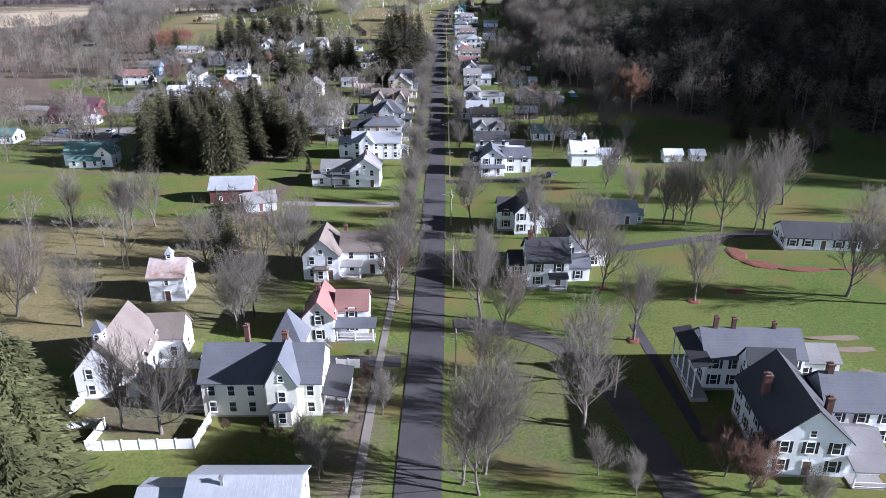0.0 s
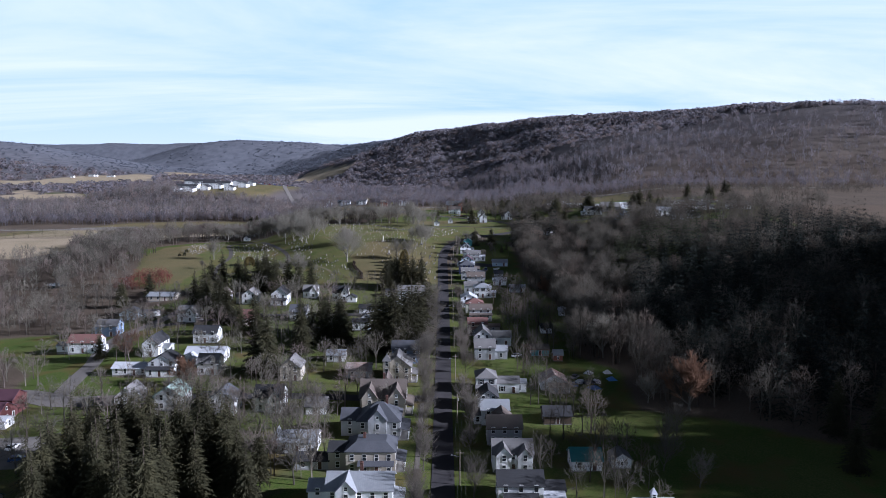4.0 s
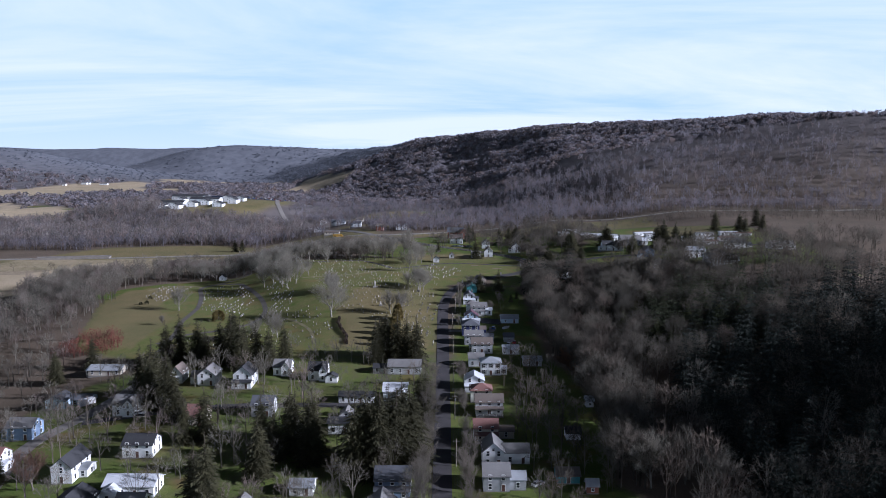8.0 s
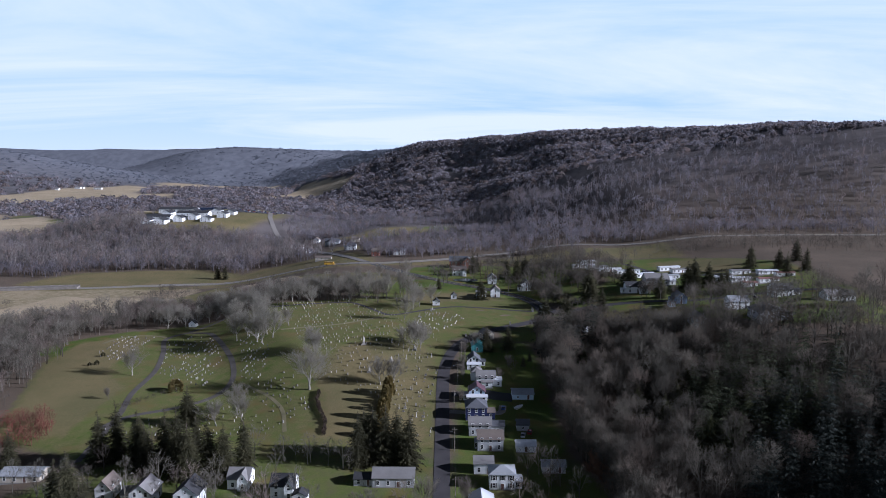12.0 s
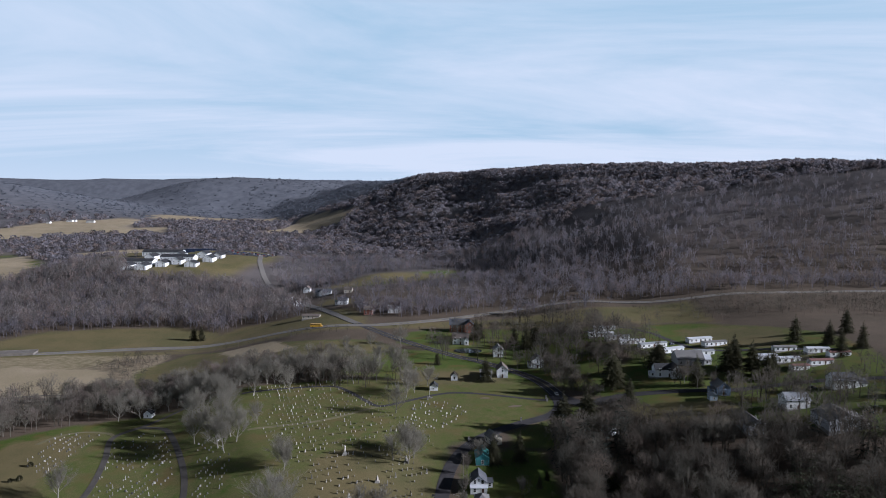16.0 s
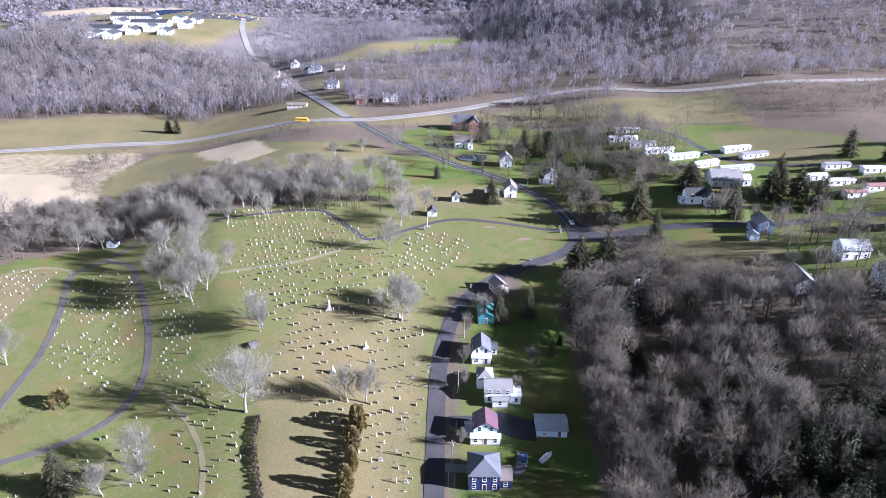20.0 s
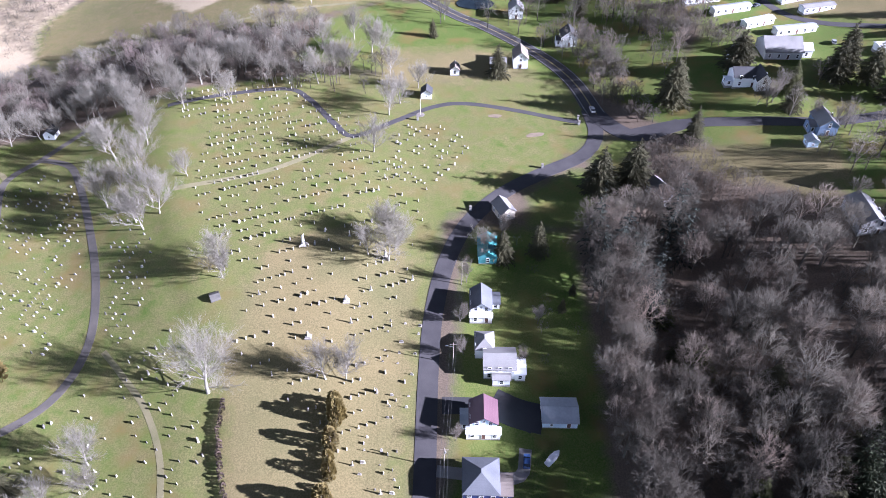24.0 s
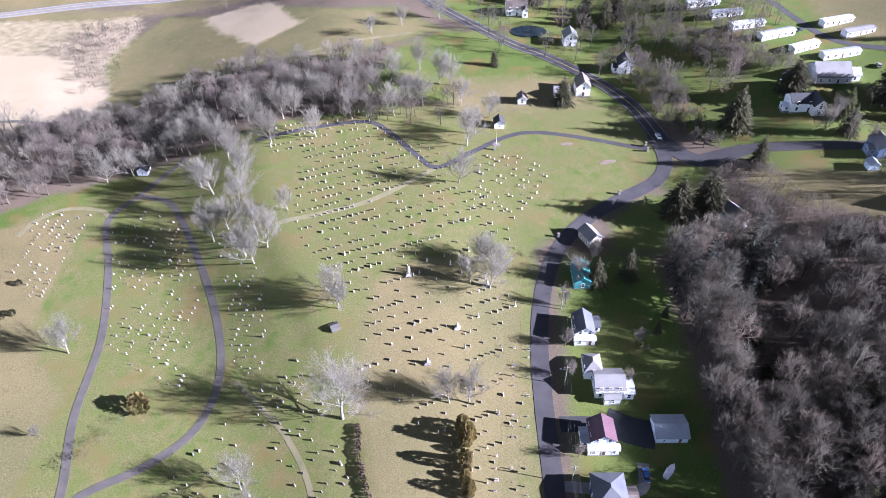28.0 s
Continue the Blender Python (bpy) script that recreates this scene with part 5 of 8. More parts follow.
        ("white house with dark roof among trees", -63.5, -54.5, 292, 9, 5, 2.8, "x", "white", "dark", ((0.5, 4.5, -1.5, 6, 5, 2.8, "y", "dark"),)),
        ("long white garage with white metal roof", -126, -113, 328, 7, 2.8, 1.4, "x", "white", "white", ()),
        ("white house with dark gabled roof", -112, -102, 327, 9, 4.8, 2.8, "y", "white", "dark", ((-5, 5, -2.4, 2.5, 2.8, 0.8, "x", "dark"),)),
        ("white house with grey roof behind a russet tree", -93.5, -86, 326, 8, 4.6, 2.6, "x", "white", "grey", ()),
        ("tan house with weathered grey roof", -61.5, -54, 320, 9, 5, 3, "y", "tan", "grey", ()),
        ("low grey building with rust-streaked metal roof", -38, -29, 323, 7, 3, 2.0, "x", "grey", "rust", ()),
        ("white garage with pale gabled roof", -46.5, -40, 290, 7, 2.8, 2, "x", "white", "grey", ()),
        ("white cottage with pale roof behind the street houses", -49, -38, 262, 8, 3.4, 2, "x", "white", "pale", ((-7, -5.4, 1, 5, 3.8, 2, "y", "pale"),)),
        ("grey garage behind the beige house", -42, -33, 252, 6, 2.6, 1.2, "x", "grey", "dark", ()),
    ]
    for lab, x0, x1, y, d, e, r, rg, wl, rf, wg in rows:
        H(lab, x0, x1, y, d, e, r, rg, wl, rf, wings=wg, gap=3.0)
    # beyond the graveyard
    far = [
        ("white gabled house beside the road", 53, 60.5, 727, 8, 5, 3, "y", "white", "dark", ((-6, -3.7, 1, 5, 3, 1, "x", "dark"),)),
        ("white house at the corner of the green", 29.5, 36, 707, 9, 5, 3, "y", "white", "brown", ()),
        ("small white cottage near the graveyard gate", 1, 5, 700, 5, 2.8, 1.8, "y", "white", "brown", ()),
        ("white house with brown roof behind a spruce", 19, 26, 704, 8, 3, 2, "x", "white", "grey", ()),
        ("white house among bare trees", 30, 37, 758, 8, 5, 3, "y", "white", "grey", ()),
        ("white house with grey roof below the highway", 2, 14, 795, 9, 5, 3, "x", "white", "brown", ((3, 6, -2, 4, 4, 2, "y", "brown"),)),
        ("large grey-roofed house near the highway", 0, 16, 838, 11, 6, 4, "x", "brick", "slate", ((4, 12, -3, 8, 6, 3.6, "y", "slate"),)),
        ("white farmhouse with dark roof beside a pine", 117.5, 128, 676, 8, 4.6, 2.6, "x", "white", "dark", ((3, 8.5, -3.5, 8.5, 5, 3, "y", "dark"), (-8, -5.2, 1, 4, 2.4, 0.7, "x", "white"))),
        ("white gabled garage beside a weathered barn", 121.5, 128.5, 691, 10, 4.0, 3.0, "y", "white", "grey", ()),
        ("broad weathered barn with grey metal roof", 137, 153, 698, 13, 3.6, 4.2, "x", "grey", "grey", ((8, 13, 2, 7, 3.4, 2.0, "x", "white", "white"),)),
        ("white ranch house with pale roof on a green slope", 158, 169, 604, 9, 4.6, 2.6, "x", "white", "pale", ()),
        ("grey house with long pale roof among trees", 133, 141, 586, 14, 4.4, 2.4, "y", "grey", "grey", ()),
        ("large grey metal barn on a green field", 162, 179, 574, 16, 4.6, 3, "y", "grey", "grey", ()),
        ("white farmhouse on the hillside", 194, 206, 630, 9, 5, 3, "x", "white", "slate", ((6, 11, 1, 6, 3.4, 1.8, "x", "slate"),)),
        ("low white house at the lane's end", 210, 226, 600, 9, 3.4, 2.2, "x", "white", "grey", ()),
        ("blue house with a grey roof among bare trees", 139, 146, 640, 10, 4.4, 2.6, "y", "blue", "grey", ((-6, -3.6, 2, 5, 3, 1, "x", "grey"),)),
        ("white house with white roof across the highway", -57, -45, 924, 9, 4.6, 2.6, "x", "white", "white", ()),
        ("red brick house beside the crossing", -78, -70, 914, 9, 5, 2.4, "x", "brick", "brown", ()),
        ("white house on the far road", -112, -103, 983, 9, 4.8, 2.6, "x", "white", "slate", ((-8, -4.4, 1, 6, 3, 1.4, "x", "green"),)),
        ("small white house by the far road", -170, -161, 1042, 9, 4.6, 2.6, "y", "white", "brown", ()),
        ("white house uphill on the far road", -196, -187, 1110, 9, 4.6, 2.6, "x", "white", "brown", ()),
        ("white gabled house beyond the crossing", -180, -172, 1142, 9, 5, 3, "y", "white", "brown", ()),
        ("grey house with several gables beyond the crossing", -156, -138, 1094, 9, 5, 3, "x", "grey", "slate", ((-4, 2, -2, 6, 5, 3, "y", "slate"),)),
        ("tan house under the wooded slope", -121, -112, 1081, 9, 4, 2.4, "x", "tan", "brown", ()),
        ("low shed beside the crossing", -136, -120, 922, 7, 2.8, 1.4, "x", "tan", "brown", ()),
    ]
    for lab, x0, x1, y, d, e, r, rg, wl, rf, wg in far:
        H(lab, x0, x1, y, d, e, r, rg, wl, rf, wings=wg, faces=("front", "right"), gap=3.4, group="outlying houses")
    H("small pale blue shed beside a tan field", 133, 137, 633, 4, 2.6, 1.2, "y", "pale_blue", "pale", name="shed", category="shed", size=(0.7, 0.9), gap=3.5, door=None, group="garden sheds")
    # trailer park
    for x, y, w, t, rf in ((101, 786, 18, 6, "white"), (110, 771, 17, 9, "pale"), (116, 756, 18, 12, "white"), (126, 744, 20, 18, "pale"), (137, 730, 16, 24, "white"), (162, 756, 18, 17, "white"), (168, 743, 17, 16, "grey"), (149, 722, 20, 13, "pale"),
                           (185, 700, 13, 10, "white"), (192, 690, 15, 8, "white"), (201, 712, 14, 6, "grey"), (194, 674, 10, 6, "red"), (206, 678, 14, 8, "red"), (215, 700, 14, 5, "white"), (108, 803, 16, 4, "white"), (222, 688, 13, 5, "red")):
        H("single-wide mobile home with %s roof" % {"white": "white", "pale": "pale metal", "grey": "grey", "red": "red-brown"}[rf], x, x + w, y, 4.3, 2.8, 0.55, "x", "white", rf, t, faces=("front",), gap=3.2, size=(1.3, 1.25), name="mobile_home", category="mobile home", group="mobile homes")
    # white institution on the knoll
    for x, y, w, d, e, rg in ((-436, 1232, 15, 20, 8, "y"), (-414, 1228, 15, 22, 8, "y"), (-394, 1248, 14, 20, 8, "y"), (-376, 1260, 13, 18, 8, "y"), (-354, 1248, 16, 16, 7, "y"), (-340, 1282, 14, 20, 8, "y"), (-336, 1314, 13, 18, 7, "y"), (-448, 1262, 44, 18, 9, "x"), (-402, 1284, 48, 18, 9, "x"),
                              (-432, 1302, 14, 22, 9, "y"), (-398, 1322, 14, 22, 9, "y"), (-366, 1334, 14, 22, 9, "y"), (-452, 1340, 60, 18, 8, "x")):
        H("white two-storey gabled wing with dark roof on the knoll", x - 14, x - 14 + w, y + 4, d, e - 1.8, 3.8 if rg == "y" else 3.0, rg, "white", "dark", faces=("front",), gap=4.5, name="apartment_building", category="building", group="white buildings on the knoll")
    # solar panels behind the white buildings
    face = Geo().slab([(-1.9, 0.9), (1.9, 2.3), (1.9, 2.42), (-1.9, 1.02)], -20, 20, "x").mesh("panel", M_SOLAR)
    leg = Geo().box(-0.1, 0.1, -0.1, 0.1, -1.5, 1.6).mesh("post", M_RIM)
    for i in range(9):
        x, y = -455 + 5.5 * i, 1385 + 9.0 * i
        t = thing("solar_array", "long dark blue row of solar panels on posts", "solar panels", pose(x, y, float(height(x, y)) + 0.4), "solar rows")
        part("panel", face, t)
        for px in (-15, -5, 5, 15):
            part("post", leg, t, m=pose(px, 0, 0))
    # farm far up the valley
    for x, y, w in ((-1335, 2612, 12), (-1304, 2680, 20), (-1290, 2690, 12), (-1236, 2678, 26)):
        H("distant white farm building", x, x + w, y, 12, 4.5, 3, "x", "white", "grey", faces=("front",), gap=5, name="farm_building", category="barn", group="distant farm")


near_houses()


# ---- belfry, cupolas and small graveyard buildings ----
def cupola(x, y, z, s, h, mat, roof, label):
    g = Geo().box(-s, s, -s, s, -1.0, h)
    t = thing("cupola", label, "cupola", pose(x, y, z))
    part("wall", g.mesh("wall", SIDING[mat]), t)
    r = Geo()
    o = s + 0.2
    r.v += [(-o, -o, h), (o, -o, h), (o, o, h), (-o, o, h), (0, 0, h + s * 2.4)]
    r.f += [(0, 1, 4), (1, 2, 4), (2, 3, 4), (3, 0, 4), (3, 2, 1, 0)]
    part("roof", r.mesh("roof", ROOFING[roof]), t)
    for i in range(4):
        put_window(t, pose(0, 0, 0, 0, 0, 90 * i) @ pose(0, -s, 0), h * 0.25, (0.7, 0.9))


cupola(-51.4, 93.4, float(height(-51, 92)) + 9.4, 0.75, 1.9, "white", "slate", "small white belfry with pointed roof")
cupola(-53.6, 128.5, float(height(-53, 126)) + 7.8, 0.6, 1.1, "white", "pale", "white ventilation cupola on a barn roof")
cupola(44.4, 220.2, float(height(44, 217)) + 7.4, 0.6, 1.2, "white", "white", "white ventilation cupola on a barn roof")
for x, y in ((-9, 680), (-168, 662)):
    house("small white graveyard building with dark roof", x - 2.2, x + 2.2, y, 5, 2.7, 1.8, "y", "white", "dark", size=(0.7, 0.9), name="chapel", category="shed", group="graveyard sheds")




# ---- trees ----
def turn_from(d, angle, roll):
    """A direction leaning by angle from d, turned round it by roll."""
    d = Vector(d).normalized()
    side = d.orthogonal().normalized()
    side.rotate(Matrix.Rotation(roll, 3, d))
    return (d * math.cos(angle) + side * math.sin(angle)).normalized()


def bare_tree(seed, H, spread, thick, fine=1.0, twig_width=0.03):
    """Trunk with limbs as tapered tubes, and a crown of many long thin twigs."""
    r = random.Random(seed)
    wood, twigs = Geo(), Geo()

    def shake(s):
        return Vector((r.uniform(-s, s), r.uniform(-s, s), r.uniform(-s, s)))

    def twig(p, d, length, w):
        side = d.cross(shake(1)).normalized() * w * 0.5
        twigs.tri(p - side, p + side, p + d * length)

    def spray(p, q, d, n):
        """Twigs with smaller twigs on them, along a limb from p to q."""
        for _ in range(n):
            dd = (turn_from(d, r.uniform(0.2, 0.75), r.uniform(0, 6.28)) + Vector((0, 0, 0.15))).normalized()
            b, ln = p.lerp(q, r.random()), H * r.uniform(0.09, 0.17)
            twig(b, dd, ln, twig_width * 1.7)
            for _ in range(5):
                e = (turn_from(dd, r.uniform(0.2, 0.6), r.uniform(0, 6.28)) + Vector((0, 0, 0.1))).normalized()
                twig(b + dd * ln * r.uniform(0.15, 0.8), e, ln * r.uniform(0.45, 0.9), twig_width)

    def limb(p, d, length, rad, level):
        n = 3
        for i in range(n):
            d = (d + shake(0.13) + Vector((0, 0, 0.16 if level else 0))).normalized()
            q = p + d * length / n
            r1 = rad * (0.76 if level else 0.86)
            wood.tube(p, q, rad, r1, 6 if level == 0 else (4 if level == 1 else 3), caps=False)
            if level == 0:
                m = (2, 4, 5)[i]
                for k in range(m):
                    dd = turn_from(d, r.uniform(0.40, 0.85) * spread * (1.3, 1.1, 0.75)[i], 6.283 * k / m + r.uniform(-0.6, 0.6))
                    limb(q, dd, H * r.uniform(0.34, 0.50), r1 * r.uniform(0.36, 0.55), 1)
            elif level == 1:
                for k in range(2 if i == 0 else 3):
                    limb(q, turn_from(d, r.uniform(0.3, 0.7), r.uniform(0, 6.28)), length * r.uniform(0.38, 0.6), r1 * r.uniform(0.38, 0.58), 2)
            if level == 2:
                spray(p, q, d, int(2 * fine + r.random()))
            p, rad = q, r1
        if level == 0:
            limb(p, (d + shake(0.1)).normalized(), H * 0.42, rad * 0.7, 1)

    wood.tube((0, 0, -0.6), (0, 0, 0.25), thick * 1.5, thick, 7)
    limb(Vector((0, 0, 0.2)), Vector((r.uniform(-0.05, 0.05), r.uniform(-0.05, 0.05), 1)), H * 0.32, thick, 0)
    top = max(v[2] for v in twigs.v)
    k = H / top
    for g in (wood, twigs):
        g.v = [(a * k, b * k, c * k) for a, b, c in g.v]
    return wood, twigs


def conifer(seed, H, R, whorls=30, arms=12, droop=0.35, bare=0.05, sprays=9):
    """A straight trunk and tiers of drooping branches, each a row of small hanging sprays."""
    r = random.Random(seed)
    wood, green = Geo(), Geo()
    wood.tube((0, 0, -0.5), (0, 0, H * 0.5), H * 0.016, H * 0.010, 6)
    wood.tube((0, 0, H * 0.5), (0, 0, H * 0.96), H * 0.010, 0.02, 5)
    for i in range(whorls):
        t = i / (whorls - 1)
        reach = R * (1 - t) ** 0.8 * r.uniform(0.8, 1.12) + 0.15
        for a in range(arms if t < 0.8 else 6):
            ang = 6.283 * (a + r.uniform(-0.4, 0.4)) / arms + i * 1.1
            z = H * (bare + (0.97 - bare) * t) + r.uniform(-0.3, 0.3)
            ln = reach * r.uniform(0.6, 1.15)
            out = Vector((math.cos(ang), math.sin(ang), 0))
            side = Vector((-out.y, out.x, 0))
            up = 0.3 * (t - 0.35)
            n = sprays if t < 0.75 else max(3, sprays // 2)
            for k in range(n):
                u = (k + r.uniform(0.2, 0.9)) / n
                p = Vector((0, 0, z)) + out * ln * u + Vector((0, 0, (up * u - droop * u * u) * ln))
                s = 1 if k % 2 else -1
                w = (0.46 - 0.2 * u) * ln * r.uniform(0.7, 1.2) + 0.14
                tip = p + out * w * r.uniform(0.4, 0.9) + side * s * w * r.uniform(0.2, 0.9) + Vector((0, 0, -w * r.uniform(0.1, 0.55)))
                green.tri(p - out * w * 0.28 + Vector((0, 0, 0.05)), p + out * w * 0.3 + Vector((0, 0, r.uniform(-0.1, 0.12))), tip)
    return wood, green


def rounded_bush(seed, H, R, n=420, taper=0.35):
    """A dense evergreen of many small sprays, rounded at the top."""
    r = random.Random(seed)
    wood, green = Geo(), Geo()
    wood.tube((0, 0, -0.3), (0, 0, H * 0.6), 0.14, 0.06, 5)
    for _ in range(n):
        t = r.random() ** 0.8
        rad = R * math.sin(min(1.0, 0.25 + 0.75 * (1 - t) ** taper * 1.0) * 1.57) * (1 - t ** 4) ** 0.5 * r.uniform(0.75, 1.05)
        a = r.uniform(0, 6.283)
        c = Vector((rad * math.cos(a), rad * math.sin(a), 0.15 + t * H * 0.95))
        o = Vector((math.cos(a), math.sin(a), r.uniform(0.2, 1.2))).normalized()
        s = o.orthogonal().normalized() * R * r.uniform(0.18, 0.34)
        green.tri(c - s, c + s, c + o * R * r.uniform(0.25, 0.5))
    return wood, green


TREES = {}


def tree_kind(key, made, wood_mat, leaf_mat):
    TREES.setdefault(key, []).append((made[0].mesh("trunk", wood_mat, True), made[1].mesh("crown", leaf_mat)))


for s, (H, sp, th) in enumerate(((13, 0.9, 0.22), (11, 1.0, 0.2), (15, 0.8, 0.26), (12, 0.95, 0.2), (14, 0.7, 0.22), (10, 1.05, 0.2))):
    tree_kind("bare", bare_tree(40 + s, H, sp, th, 1.1, 0.028), M_BARK, M_TWIG)
for s in range(3):
    tree_kind("dense", bare_tree(60 + s, 11 + s, 0.7, 0.17, 1.5, 0.028), M_BARK, M_TWIG)
for s in range(2):
    tree_kind("russet", bare_tree(70 + s, 12, 0.95, 0.3, 1.5, 0.12), M_BARK, M_TWIG_RUSSET)
for s in range(2):
    tree_kind("brown", bare_tree(110 + s, 8, 1.0, 0.16, 1.8, 0.03), M_BARK, M_TWIG_BROWN)
for s, (H, R) in enumerate(((18, 3.6), (21, 4.0), (15, 3.3), (19, 3.2))):
    tree_kind("spruce", conifer(80 + s, H, R), M_BARK_DARK, M_NEEDLE)
for s, (H, R) in enumerate(((16, 4.2), (14, 3.8))):
    tree_kind("pine", conifer(90 + s, H, R, 26, 13, 0.16, 0.14, 12), M_BARK_DARK, M_NEEDLE)
for s, (H, R) in enumerate(((15, 3.6), (13, 3.4))):
    tree_kind("olive", conifer(170 + s, H, R, 24, 12, 0.2, 0.1, 10), M_BARK_DARK, M_NEEDLE_OLIVE)
for s in range(3):
    tree_kind("ash", bare_tree(130 + s, 15, 1.0, 0.25, 2.0, 0.027), M_BARK_PALE, M_TWIG_PALE)
tree_kind("cedar", rounded_bush(95, 5, 1.6), M_BARK, M_NEEDLE_GOLD)
tree_kind("yew", rounded_bush(96, 3, 1.3, 260), M_BARK, M_NEEDLE)
for s in range(2):
    tree_kind("shrub", bare_tree(100 + s, 3.2, 1.0, 0.07, 0.6, 0.03), M_BARK, M_TWIG)

TREE_LABEL = {"bare": ("bare_tree", "bare grey-brown maple on the grass", "tree", "bare trees of the village"),
              "dense": ("bare_tree", "bare tree with a dense haze of fine twigs", "tree", "bare trees of the village"),
              "ash": ("bare_tree", "tall pale bare tree with a full fan of twigs", "tree", "graveyard trees"),
              "russet": ("autumn_tree", "tree holding russet brown autumn leaves", "tree", "russet trees"),
              "brown": ("bare_tree", "low tree with dense reddish-brown twigs", "tree", "brown-twigged trees"),
              "spruce": ("spruce_tree", "tall dark green spruce with drooping branches", "tree", "spruces"),
              "olive": ("pine_tree", "olive-green pine among bare woodland trees", "tree", "olive pines"),
              "pine": ("pine_tree", "dark green pine with open tiers", "tree", "pines"),
              "cedar": ("cedar_bush", "rounded olive-brown cedar in the graveyard", "bush", "cedars"),
              "yew": ("evergreen_bush", "small dark rounded evergreen bush", "bush", "evergreen bushes"),
              "shrub": ("bare_shrub", "small bare grey shrub", "shrub", "bare shrubs")}
TREE_COUNT = [0]


def tree(key, x, y, h=None, wide=1.12):
    """A tree of a kind, with a height in metres, standing on the land."""
    TREE_COUNT[0] += 1
    rr = random.Random(TREE_COUNT[0] * 7 + 3)
    forms = TREES[key]
    trunk, crown = forms[TREE_COUNT[0] % len(forms)]
    top = max(v.co.z for v in crown.vertices) if "top" not in crown else crown["top"]
    crown["top"] = top
    k = (h or top * rr.uniform(0.85, 1.1)) / top
    name, label, cat, group = TREE_LABEL[key]
    t = thing(name, label, cat, pose(x, y, float(height(x, y)) - 0.1, 0, 0, rr.uniform(0, 360)) @ Matrix.Diagonal((k * wide, k * wide, k, 1)), group)
    part("trunk", trunk, t)
    part("crown", crown, t)
    return t


def scatter(seed, n, region, accept=None):
    """Random places inside a polygon."""
    r = np.random.RandomState(seed)
    xs, ys = [p[0] for p in region], [p[1] for p in region]
    x, y = r.uniform(min(xs), max(xs), n * 6), r.uniform(min(ys), max(ys), n * 6)
    ok = inside(x, y, region, 1.0) > 0.5
    if accept is not None:
        ok &= accept(x, y)
    return x[ok][:n], y[ok][:n]


